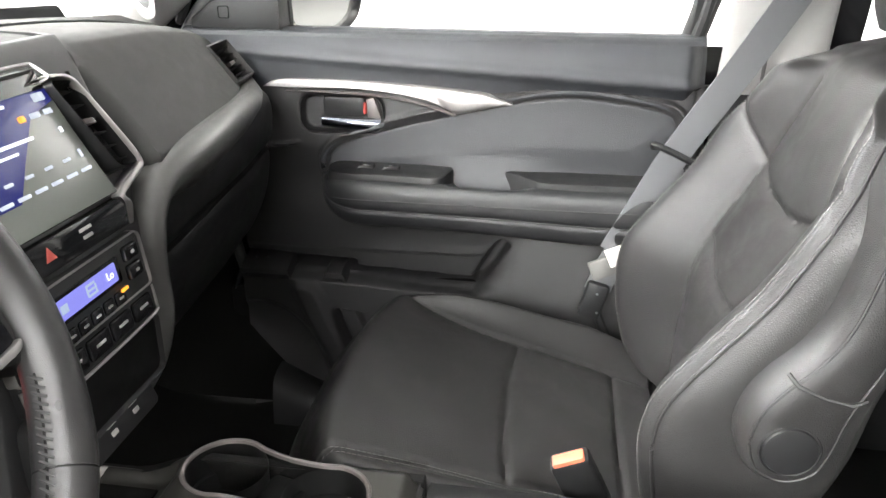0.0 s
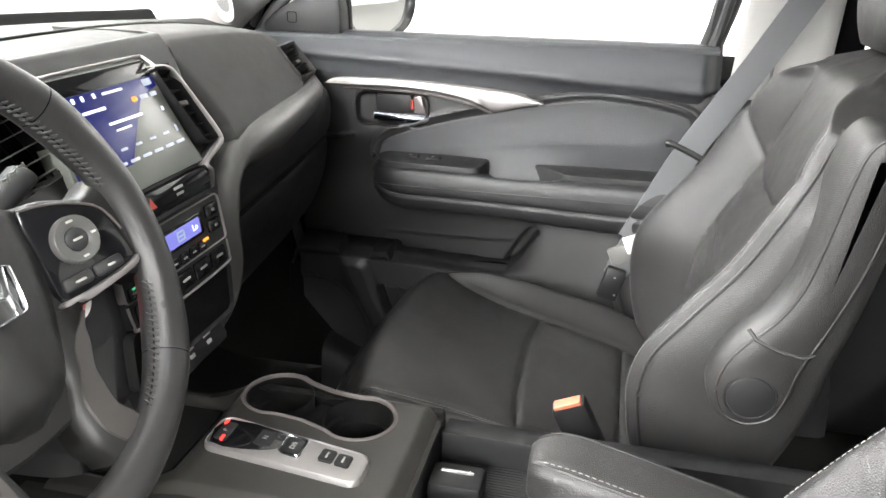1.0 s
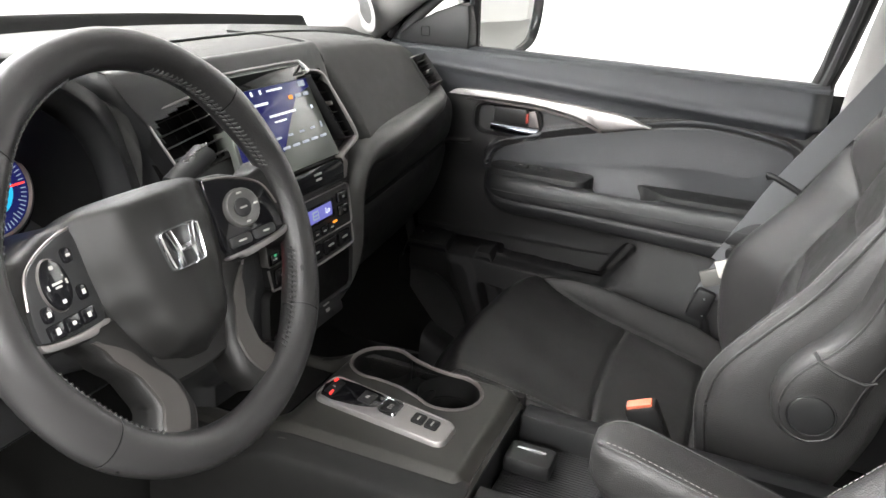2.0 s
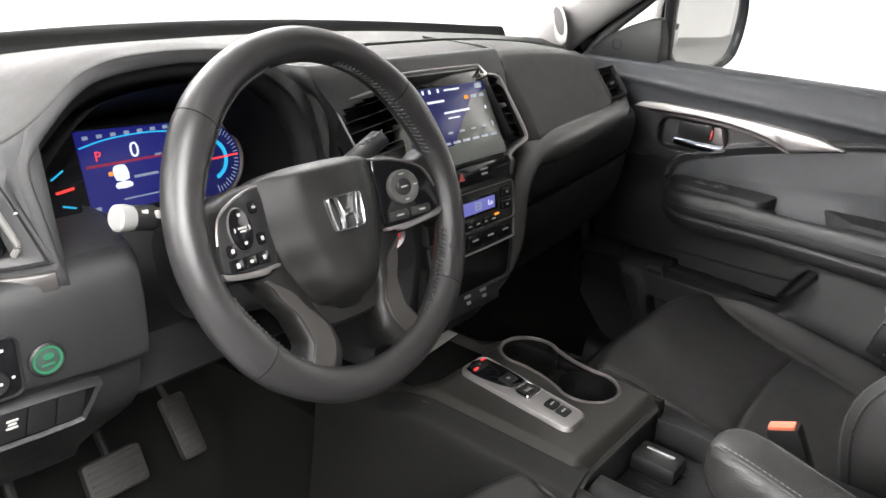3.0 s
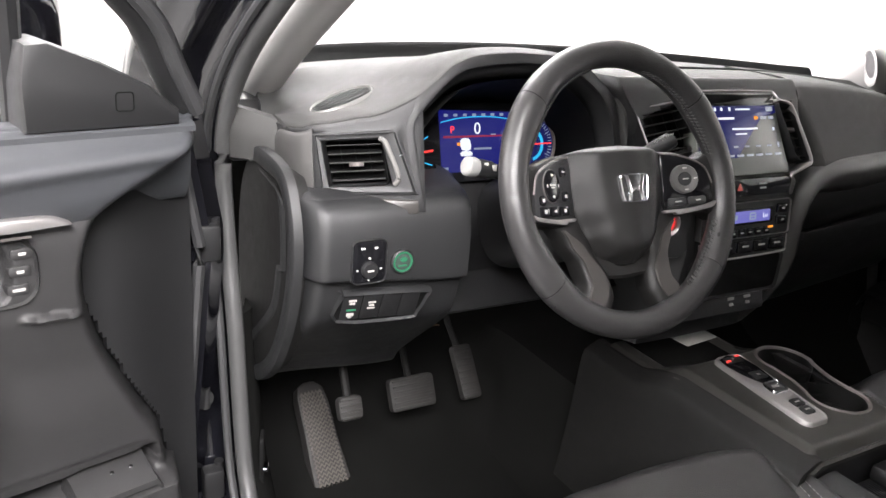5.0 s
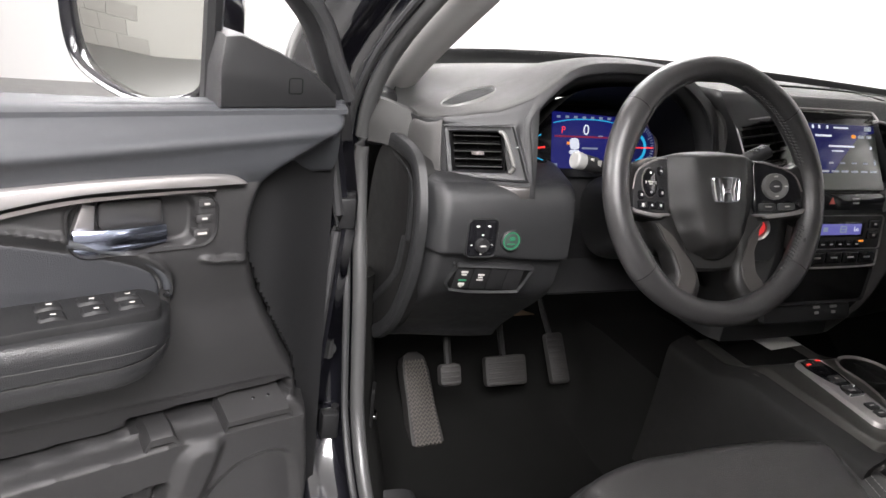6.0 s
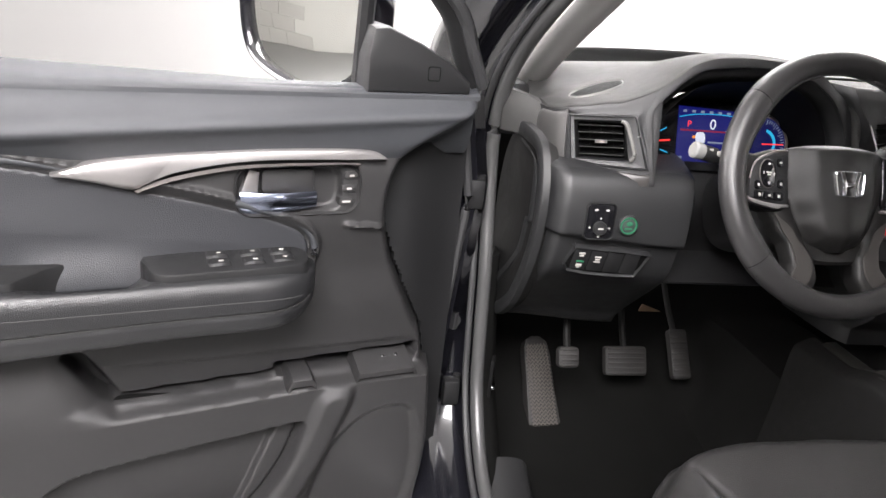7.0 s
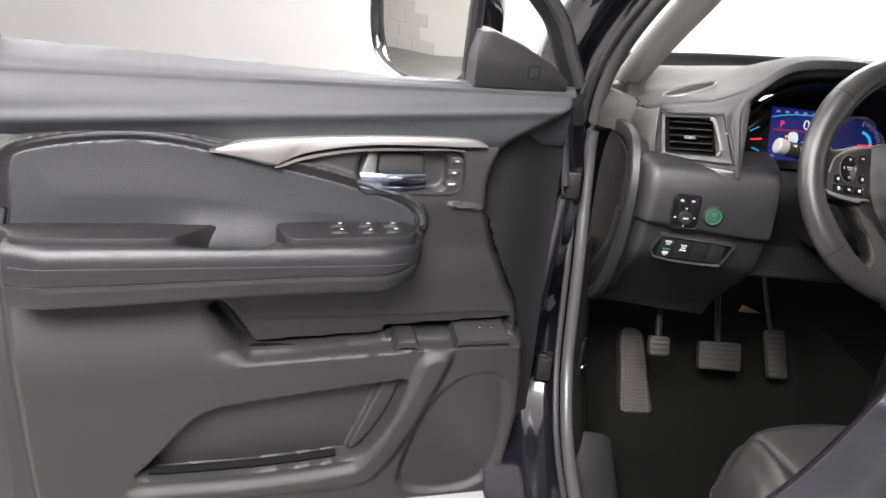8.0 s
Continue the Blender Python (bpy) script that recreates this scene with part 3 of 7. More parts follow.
def panel_depth(S, Z):
    """How far the moulded door panel stands into the cabin."""
    W = 0.018 * rise(np.abs(Z - 1.03), 0.03, 0.13) - 0.010
    soft = rise(S, -0.27, -0.17)
    W -= 0.008 * rise(Z, 0.785, 0.865) * (1 - rise(Z, 0.722, 0.736)) * (1 - rise(S, -0.26, -0.17))
    lip = 0.727 + 0.045 * np.clip(S, -0.2, 0.1) + 0.070 * soft
    W += 0.026 * rise(Z - lip, -0.008 - 0.085 * soft, 0.003 + 0.085 * soft)
    W += 0.012 * rise(Z, 0.44, 0.66) * rise(-Z, -0.66, -0.44)
    slot = np.maximum(0.042 * rise(Z - 0.04 * S, 0.7400, 0.7445), 0.030 * rise(S + (Z - 0.78) * 0.55, -0.205, -0.192))
    slot = np.maximum(slot, 0.045 * rise(Z - 0.04 * S, 0.752, 0.757) * rise(np.abs(S - 0.165), 0.105, 0.120))
    W -= (0.002 + 0.004 * np.clip((0.785 - Z) / 0.05, 0, 1) + slot) * rise(inside(S, Z, POCKET), -0.0035, 0.001)
    W -= 0.034 * rise(inside(S, Z, LOWPOCKET), -0.008, 0.001)
    W += 0.014 * rise(inside(S, Z, LOWPOCKET), -0.012, -0.004) * rise(-0.009 + 0.062 * (Z - 0.525) / 0.143 - S, -0.004, 0.002)
    W += 0.012 * rise(inside(S, Z, STRUT), -0.014, 0.008)
    W -= 0.010 * rise(inside(S, Z, SPEAKER), -0.012, 0.004)
    arch = inside(S, Z, ARCH)
    W += 0.010 * rise(arch, 0.0105, 0.0175) * np.clip((arch + 0.003) / 0.014, 0, 1) - 0.004 * rise(arch, -0.02, 0.0)
    W -= 0.080 * rise(inside(S, Z, FRONTCUT), -0.035, 0.004)
    W -= 0.016 * rise(inside(S, Z, HANDLE), -0.006, 0.003)
    W -= 0.05 * rise(Z, 0.375, 0.42) + 0.05 * rise(S + 0.055 * np.clip(Z - 0.85, -0.5, 0), -0.555, -0.527)
    W += 0.010 * rise(np.abs(Z - 0.985 + 0.1 * (S - 0.17)), 0.001, 0.006) * rise(np.abs(S - 0.165), 0.02, 0.035)
    return W


def field(bm, s0, s1, z0, z1, ns, nz, fn, mp, thick=0.012, keep=None, holes=()):
    """A moulded sheet w = fn(s, z), with thickness; keep: an outline that trims it."""
    S, Z = np.meshgrid(np.linspace(s0, s1, ns), np.linspace(z0, z1, nz), indexing="ij")
    W = fn(S, Z)
    ok = np.ones(S.shape, bool) if keep is None else inside(S, Z, keep) < 0
    for hole in holes:
        ok &= inside(S, Z, hole) > 0
    f, b = {}, {}
    for i in range(ns):
        for j in range(nz):
            if ok[i, j]:
                f[i, j] = bm.verts.new(mp(S[i, j], Z[i, j], W[i, j]))
                b[i, j] = bm.verts.new(mp(S[i, j], Z[i, j], W[i, j] - thick))
    cells = [(i, j) for i in range(ns - 1) for j in range(nz - 1) if all(c in f for c in ((i, j), (i + 1, j), (i + 1, j + 1), (i, j + 1)))]
    have = set(cells)
    for i, j in cells:
        q = ((i, j), (i + 1, j), (i + 1, j + 1), (i, j + 1))
        bm.faces.new([f[c] for c in q])
        bm.faces.new([b[c] for c in q[::-1]])
        for k, (di, dj) in enumerate(((0, -1), (1, 0), (0, 1), (-1, 0))):
            if (i + di, j + dj) not in have:
                u, v = q[k], q[(k + 1) % 4]
                bm.faces.new((f[v], f[u], b[u], b[v]))
    loose = [v for v in bm.verts if not v.link_faces]
    bmesh.ops.delete(bm, geom=loose, context="VERTS")
    return bm


def arm_section(s):
    """The armrest's outline (w, z) at s."""
    nose = math.sqrt(max(0.0, 1 - (max(0.0, s - 0.0) / 0.094) ** 2.4))
    deep = lerp(0.012, 0.078, nose) * lerp(1.0, 0.8, step(-0.46, -0.52, s))
    top = 0.945 - 0.010 * (1 - nose)
    bowl = step(-0.115, -0.165, s) * step(-0.300, -0.225, s)
    low = lerp(0.918, 0.862, nose) - 0.016 * step(-0.05, -0.5, s)
    dip = 0.026 * bowl
    return [(-0.03, top - dip), (deep * 0.25, top - dip), (deep * 0.62, top - dip * 0.85), (deep * 0.82, top - 0.003 - dip * 0.15), (deep * 0.93, top - 0.008), (deep, top - 0.022), (deep * 1.01, lerp(top, low, 0.55)), (deep * 0.95, lerp(top, low, 0.62)), (deep * 0.97, lerp(top, low, 0.72)), (deep * 0.90, low + 0.006), (deep * 0.72, low), (0.0, low - 0.006), (-0.03, low - 0.006)]


TRIM_TOP = curve2([(-0.238, 1.072), (-0.19, 1.087), (-0.11, 1.0955), (0.0, 1.1015), (0.10, 1.103), (0.165, 1.100), (0.190, 1.089)], 5)
TRIM_LOW = curve2([(0.186, 1.086), (0.12, 1.088), (0.0, 1.086), (-0.07, 1.079), (-0.12, 1.066), (-0.145, 1.0505), (-0.19, 1.060), (-0.236, 1.070)], 5)


def build_door(side, mp, name, label):
    """mp(s, z, w): s forwards along the closed door, w into the cabin."""
    d = thing(name, mp(0.0, 0.40, -0.06), label, "car door", group="front doors")
    pm = lambda a, b, w=0.0: mp(a, b, w)
    bm = field(B(), -0.56, 0.335 if side == -1 else 0.262, 0.375, 1.10, 290, 236, panel_depth, mp)
    panel = part("door_panel", bm, DOORLOW, d, "dark grey moulded door panel", sharp=60, normals=False)
    # upper pad
    def upper(S, Z):
        lean = np.clip((Z - 1.085) / 0.1, 0, 1)
        W = 0.020 * np.sin(np.pi * np.clip((Z - 1.08) / 0.115, 0, 1)) ** 0.7 + 0.006 - 0.030 * lean ** 3
        W += 0.007 * rise(np.abs(Z - (1.136 + 0.055 * S)), 0.001, 0.016) - 0.006 * rise(Z - (1.136 + 0.055 * S), -0.03, 0.0)
        W -= 0.05 * rise(inside(S, Z, FRONTCUT), -0.03, 0.004) + 0.05 * rise(S, -0.545, -0.51)
        return W
    bm = field(B(), -0.545, 0.345, 1.078, 1.183, 130, 26, upper, mp)
    part("upper_pad", bm, DOORTOP, d, "dark grey grained belt-line pad", sharp=60, normals=False)
    sill = lambda a: 1.183 + (0.043 * max(0.0, 0.05 - a) if side == -1 else 0.0)
    bm = slab(B(), [spline([mp(a, 1.176, 0.002), mp(a, lerp(1.180, sill(a), 0.25), -0.006), mp(a, lerp(1.181, sill(a), 0.75), -0.030), mp(a, sill(a), -0.046), mp(a, sill(a) - 0.006, -0.052), mp(a, 1.15, -0.053)], 3) for a in (-0.535 + 0.87 * k / 40 for k in range(41))], lambda p: p + Vector((0, 0, -0.006)))
    part("belt_top", bm, DOORTOP, d, "grained top of the door below the glass")
    # dark recess at the hinge end
    bm = field(B(), 0.185, 0.355, 0.46, 1.165, 40, 90, lambda S, Z: -0.030 - 0.03 * rise(-S, -0.36, -0.24), mp, keep=inset(FRONTCUT, 0.012))
    part("hinge_end_panel", bm, PLASTIC, d, "black textured panel at the hinge end", normals=False)
    # silver strip
    bm = B()
    rows = [[mp(a, b, w) for a, b, w in ((t[0], t[1], 0.004), (t[0], t[1] - 0.001, 0.019), (lerp(t[0], q[0], 0.15), lerp(t[1], q[1], 0.15), 0.0215), (lerp(t[0], q[0], 0.8), lerp(t[1], q[1], 0.8), 0.0215), (q[0], q[1] + 0.001, 0.019), (q[0], q[1], 0.003))] for t, q in zip(TRIM_TOP, TRIM_LOW[::-1])]
    sheet(bm, rows)
    part("silver_strip", bm, SATIN, d, "satin silver trim strip", sharp=70)
    bm = B()
    low2 = curve2([(-0.145, 1.049), (-0.11, 1.063), (-0.06, 1.074), (0.0, 1.081), (0.10, 1.083), (0.15, 1.082)], 5)
    low3 = curve2([(-0.138, 1.046), (-0.10, 1.058), (-0.06, 1.067), (0.0, 1.075), (0.10, 1.079), (0.15, 1.080)], 5)
    sheet(bm, [[mp(a[0], a[1], 0.016), mp((a[0] + b[0]) / 2, (a[1] + b[1]) / 2, 0.021), mp(b[0], b[1], 0.012)] for a, b in zip(low2, low3)])
    part("strip_shadow_edge", bm, DARKSATIN, d)
    # padded insert
    bm = field(B(), -0.514, 0.09, 0.912, 1.09, 190, 60, lambda S, Z: 0.0075 + 0.004 * rise(inside(S, Z, ARCH), -0.10, -0.02) - 0.010 * rise(-inside(S, Z, ARCH), 0.001, 0.006) + 0.016 * rise(Z, 0.920, 0.99) * rise(np.abs(S + 0.20), 0.03, 0.14), mp, 0.01, keep=inset(ARCH, 0.001))
    part("padded_insert", bm, VINYL, d, "soft grey vinyl pad", sharp=60, normals=False)
    bead = [mp(x, z, 0.0075) for x, z in inset(ARCH, -0.0055) if z > 0.940]
    cut = max(range(len(bead)), key=lambda k: (bead[k] - bead[k - 1]).length)
    bm = tube(B(), bead[cut:] + bead[:cut], 0.0055, 10)
    part("insert_bead", bm, DOORTOP, d, "rounded dark grey lip round the vinyl pad")
    edge_run = [mp(x, z, 0.0035) for x, z in inset(ARCH, 0.002) if z > 0.948]
    cut = max(range(len(edge_run)), key=lambda k: (edge_run[k] - edge_run[k - 1]).length)
    # Black line laid in the pad's groove to paint its shade.
    bm = B()
    tube(bm, edge_run[cut:] + edge_run[:cut], 0.0021, 6)
    part("insert_groove_line", bm, DARKTHREAD, d, "thin black line darkening the groove round the vinyl pad")
    # armrest
    bm = B()
    rows = []
    for i in range(64):
        s = 0.094 - 0.606 * (i / 63)
        rows.append([mp(s, z, w + 0.004) for w, z in curve2(arm_section(s), 3)])
    sheet(bm, rows, cap=True)
    arm = part("armrest", bm, ARMVINYL, d, "black padded armrest", sharp=50)
    bm = B()
    seam = []
    for i in range(60):
        s = 0.06 - 0.56 * i / 59
        w, z = arm_section(s)[5]
        seam.append(mp(s, z - 0.010, w + 0.0045))
    tube(bm, seam, 0.0012, 5)
    part("armrest_seam", bm, DARKTHREAD, arm)
    # Dark tube along the armrest's lower groove stands for the shade in it.
    bm = B()
    groove = []
    for i in range(60):
        s = 0.075 - 0.575 * i / 59
        w, z = arm_section(s)[7]
        groove.append(mp(s, z, w + 0.0045))
    tube(bm, groove, 0.0017, 5)
    part("armrest_groove_shade", bm, DARKTHREAD, arm)
    bm = B()
    stitches(bm, [p for p in seam[:]], 0.0075, 0.005, 0.0006)
    part("stitching", bm, THREAD, arm)
    # black pad on top of the armrest, behind the grab recess
    lid = lambda a, b, h=0.0: mp(a, 0.9445 + h + 0.05 * (0.03 - b), b)
    pad_out = curve2([(-0.236, 0.004), (-0.252, 0.030), (-0.276, 0.052), (-0.300, 0.064), (-0.40, 0.065), (-0.490, 0.058), (-0.508, 0.040), (-0.508, 0.004)], 4, True)
    bm = prism(B(), pad_out, lid, -0.03, 0.011, 0.005)
    part("armrest_pad", bm, ARMPAD, arm, "black soft armrest pad")
    # window switches
    top = lambda a, b, h=0.0: mp(a, 0.947 + h + 0.10 * (0.03 - b), b)
    out = curve2([(0.072, 0.012), (0.075, 0.045), (0.05, 0.062), (-0.06, 0.066), (-0.118, 0.066), (-0.135, 0.040), (-0.125, 0.006), (0.03, 0.002)], 4, True)
    bm = prism(B(), out, top, -0.03, 0.010, 0.004)
    sw = part("switch_panel", bm, PLASTIC, d, "black window switch panel")
    keys = ((-0.045, 0.022), (-0.045, 0.045), (0.0, 0.022), (0.0, 0.045), (0.040, 0.022), (0.040, 0.043)) if side == -1 else ((0.01, 0.030), (-0.035, 0.032))
    for a, b in keys:
        bm = B()
        rows = [[top(a + u * 0.015, b + v * 0.009, 0.010 + 0.004 * (1 - u * u * 0.3) - (0.003 if abs(v) == 1 or abs(u) == 1 else 0)) for v in (-1, -0.7, 0, 0.7, 1)] for u in (-1, -0.8, 0, 0.8, 1)]
        sheet(bm, rows)
        key = part("window_switch", bm, PLASTIC, sw)
        bm = prism(B(), rrect(a + 0.002, b, 0.006, 0.002, 0.0004), top, 0.0135, 0.0146, 0.0002)
        part("switch_mark", bm, LABELGREY, sw)
    # inner handle
    bm = frame_ring(B(), rrect(0.056, 1.043, 0.152, 0.070, 0.024) if side == 1 else rrect(0.068, 1.042, 0.180, 0.076, 0.026), 0.006, pm, -0.004, 0.012)
    bez = part("handle_bezel", bm, PLASTIC if side == 1 else DOORLOW, d, "handle surround")
    if side == -1:
        bm = prism(B(), [(0.122, 1.008), (0.134, 1.008), (0.150, 1.022), (0.154, 1.042), (0.152, 1.064), (0.140, 1.076), (0.128, 1.076), (0.136, 1.06), (0.137, 1.04), (0.131, 1.02)], pm, -0.02, 0.006, 0.003)
        part("button_plate", bm, DOORLOW, bez)
    bm = prism(B(), rrect(0.056, 1.043, 0.145, 0.063, 0.02), pm, -0.03, -0.009, 0.003)
    part("handle_cup", bm, VOID, bez)
    bm = B()
    rows = []
    for i in range(17):
        f = i / 16
        s = -0.012 + 0.105 * f
        hh = lerp(0.016, 0.0115, f) if side == -1 else lerp(0.0105, 0.008, f)
        zc = 1.024 + 0.004 * f
        ww = 0.004 + 0.006 * math.sin(math.pi * f)
        rows.append([mp(s, zc + hh * math.sin(w), ww + 0.006 * math.cos(w)) for w in (2 * math.pi * j / 10 for j in range(10))])
    sheet(bm, rows, close_v=True, cap=True)
    part("handle_lever", bm, BLUECHROME if side == -1 else DIMCHROME, bez, "chrome door lever")
    bm = prism(B(), [(-0.013, 1.034), (0.012, 1.036), (0.014, 1.068), (0.000, 1.071)], pm, -0.012, 0.004, 0.003)
    # The passenger's root is also a darker copy, for a dimmer reflection.
    part("lever_root", bm, SATIN if side == -1 else DARKSATIN, bez)
    bm = prism(B(), rrect(0.054, 1.053, 0.074, 0.036, 0.008), pm, -0.012, 0.0015, 0.004)
    part("lever_flap", bm, PLASTIC if side == 1 else DOORLOW, bez)
    if side == 1:
        bm = prism(B(), rrect(0.017, 1.052, 0.005, 0.020, 0.002), pm, -0.01, 0.003, 0.001)
        part("lock_tab", bm, material("red_tab", (0.35, 0.04, 0.03), 0.5, bump=0), bez, "red lock tab")
    else:
        for k in range(3):
            bm = prism(B(), rrect(0.142 - 0.003 * k, 1.062 - 0.019 * k, 0.022, 0.012, 0.004), pm, -0.01, 0.010, 0.002)
            b = part("lock_button", bm, DOORLOW, bez)
            bm = prism(B(), rrect(0.142 - 0.003 * k, 1.062 - 0.019 * k, 0.007 + 0.005 * (k == 2), 0.003, 0.0006), pm, 0.0099, 0.0106, 0.0002)
            part("button_mark", bm, LABELGREY, bez)
    # black strip standing for shade in the pocket, then divider and cup
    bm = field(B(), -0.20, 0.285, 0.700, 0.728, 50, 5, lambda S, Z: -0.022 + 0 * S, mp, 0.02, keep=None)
    part("pocket_shade", bm, VOID, d, normals=False)
    bm = B()
    rows = []
    for i in range(17):
        s = 0.160 + 0.122 * i / 16
        e = step(0.160, 0.176, s) * step(0.284, 0.268, s)
        rows.append(spline([mp(s, lerp(0.700, 0.759, e), -0.040), mp(s, lerp(0.700, 0.756, e), -0.030), mp(s, lerp(0.700, 0.751, e), -0.015), mp(s, lerp(0.700, 0.746, e), 0.0), mp(s, lerp(0.700, 0.740, e), 0.014)], 2))
    slab(bm, rows, lambda p: p + Vector((0, 0, -0.008)))
    part("bottle_cup", bm, DOORLOW, d)
    bm = B()
    rows = []
    for i in range(15):
        f = i / 14
        s = lerp(0.050, 0.118, f)
        h = 0.042 * step(0, 0.3, f) * step(1.0, 0.72, f)
        rows.append(spline([mp(s, 0.708 + h, -0.042), mp(s, 0.708 + h, -0.025), mp(s, 0.707 + h, -0.008), mp(s, 0.704 + h * 0.97, 0.008), mp(s, 0.702 + h * 0.93, 0.014)], 2))
    slab(bm, rows, lambda p: p + Vector((0, 0, -0.010)))
    part("pocket_divider", bm, DOORLOW, d)
    bm = B()
    for a in (0.222, 0.245):
        box(bm, (0.005, 0.005, 0.003), mp(a, 0.7520, -0.014), 0.001)
    part("clip", bm, CHROME, d, "two small bright clips")
    bm = B()
    tube(bm, [mp(a, b, 0.001) for a, b in curve2([(-0.343, 0.513), (-0.30, 0.510), (-0.15, 0.511), (-0.03, 0.520)], 6)], 0.0075, 8)
    part("pocket_bead", bm, VOID, d)
    # painted shell
    bm = B()
    rows = []
    for i in range(23):
        z = 0.36 + 0.80 * i / 22
        bulge = 0.03 * math.sin(math.pi * min(1, (z - 0.36) / 0.8))
        fr = line(z, (0.36, 0.30), (0.55, 0.345), (0.8, 0.375), (1.0, 0.395), (1.19, 0.36))
        re = -0.583 if side == 1 else -0.615
        prof = [(-0.555, -0.078), (re, -0.080), (re - 0.005, -0.12 - bulge), (-0.3, -0.135 - bulge), (0.1, -0.135 - bulge), (fr + 0.02, -0.12 - bulge), (fr + 0.03, -0.10), (fr + 0.005, -0.085), (fr, -0.078), (fr - 0.012, -0.080), (fr - 0.05, -0.082)]
        rows.append([mp(a, z, w) for a, w in prof])
    sheet(bm, rows, close_v=True, cap=True)
    part("door_shell", bm, PAINT, d, "gloss black painted door shell", sharp=30)
    bm = B()
    edge = [mp(line(z, (0.36, 0.30), (0.55, 0.345), (0.8, 0.375), (1.0, 0.395), (1.19, 0.36)) - 0.022, z, -0.070) for z in (0.42 + 0.76 * k / 30 for k in range(31))]
    tube(bm, edge, 0.008, 8)
    part("edge_seal", bm, RUBBER, d)
    for zz in (0.62, 1.0):
        bm = B()
        box(bm, (0.03, 0.025, 0.05), mp(0.392, zz, -0.085), 0.005)
        tube(bm, [mp(0.405, zz - 0.03, -0.09), mp(0.405, zz + 0.03, -0.09)], 0.007, 10)
        part("hinge", bm, PLASTIC, d)
    # window frame and glass
    lean = lambda z: -0.055 + 0.115 * ((z - 1.18) / 0.4) ** 1.2 if z > 1.18 else -0.055
    path = spline([mp(a, b, lean(b)) for a, b in ((0.352, 1.185), (0.325, 1.235), (0.285, 1.30), (0.18, 1.385), (0.02, 1.485), (-0.15, 1.555), (-0.38, 1.585), (-0.545, 1.575), (-0.56, 1.40), (-0.54, 1.25), (-0.522, 1.175))], 5)
    bm = tube(B(), path, 0.024, 10, flat=0.8)
    part("window_frame", bm, PLASTIC, d, "black window frame")
    bm = tube(B(), [p + (mp(0, 0, 0.026) - mp(0, 0, 0)) for p in path], 0.009, 8)
    part("frame_seal", bm, RUBBER, d)
    bm = B()
    tube(bm, spline([mp(a, b, lean(b)) for a, b in ((0.166, 1.18), (0.162, 1.28), (0.155, 1.405))], 4), 0.012, 8)
    part("quarter_post", bm, PLASTIC, d)
    bm = B()
    rows = []
    for i in range(25):
        s = -0.54 + 0.87 * i / 24
        zt = line(s, (-0.54, 1.57), (-0.38, 1.58), (-0.15, 1.55), (0.02, 1.48), (0.18, 1.38), (0.285, 1.295), (0.33, 1.235))
        rows.append([mp(s, z, lean(z) - 0.004) for z in (lerp(1.165, zt, j / 6) for j in range(7))])
    slab(bm, rows, lambda p: p + (mp(0, 0, -0.004) - mp(0, 0, 0)))
    g = part("window_glass", bm, GLASS, d, "clear side window")
    g.visible_shadow = False
    # sail panel with its badge
    bm = prism(B(), curve2([(0.158, 1.178), (0.157, 1.225), (0.163, 1.266), (0.185, 1.268), (0.235, 1.248), (0.285, 1.222), (0.318, 1.195), (0.318, 1.178)], 1, True), pm, -0.06, 0.004, 0.008)
    sail = part("sail_panel", bm, PLASTIC, d, "black triangular mirror cover")
    bm = frame_ring(B(), rrect(0.256, 1.207, 0.020, 0.021, 0.004), 0.0016, pm, 0.0035, 0.0052)
    part("badge_outline", bm, VOID, sail)
    # outside mirror
    c = Vector((0.142, 1.243, -0.250))
    gx, gn = Vector((-0.42, 0, -0.90)).normalized(), Vector((-0.90, 0, 0.42)).normalized()
    mm = lambda a, b, h=0.0: mp(c.x + gx.x * a + gn.x * h, c.y + b, c.z + gx.z * a + gn.z * h)
    gw = lambda a: 0.78 * (a + 0.126) - 0.126 if side == 1 else (1.10 * (a + 0.126) - 0.126)
    gl = curve2([(-0.122, 0.070), (-0.06, 0.086), (0.05, 0.092), (0.112, 0.080), (0.128, 0.03), (0.116, -0.042), (0.080, -0.074), (0.0, -0.094), (-0.060, -0.086), (-0.118, -0.060), (-0.126, 0.0)], 4, True)
    gl = [(gw(a), b * (1.0 if side == 1 else 1.04)) for a, b in gl]
    bm = B()
    rows = [[mm(a, b, h) for a, b in ring] for ring, h in ((inset(gl, 0.002), 0.002), (inset(gl, -0.002), 0.014), (inset(gl, -0.010), 0.016), (inset(gl, -0.016), 0.004), (inset(gl, -0.014), -0.04), (inset(gl, 0.012), -0.085), (inset(gl, 0.045), -0.105))]
    sheet(bm, rows, close_v=True)
    bm.faces.new([v for v in bm.verts][-len(gl):])
    hous = part("mirror_housing", bm, PAINT, d, "gloss black mirror housing", sharp=60)
    bm = prism(B(), inset(gl, -0.001), mm, 0.000, 0.0065, 0.0005)
    part("mirror_glass", bm, MIRROR, hous, "clean mirror glass")
    bm = tube(B(), [mp(0.235, 1.195, -0.05), mp(0.235, 1.19, -0.12), mm(-0.05, -0.05, -0.05)], 0.028, 10, flat=0.8)
    part("mirror_arm", bm, PAINT, hous)
    if side == -1:
        bm = B()
        box(bm, (0.024, 0.018, 0.030), mp(0.345, 0.752, -0.094), 0.004)
        tube(bm, [mp(0.300, 0.742, -0.085), mp(0.345, 0.752, -0.094), mp(0.392, 0.757, -0.104)], 0.006, 8, flat=0.6)
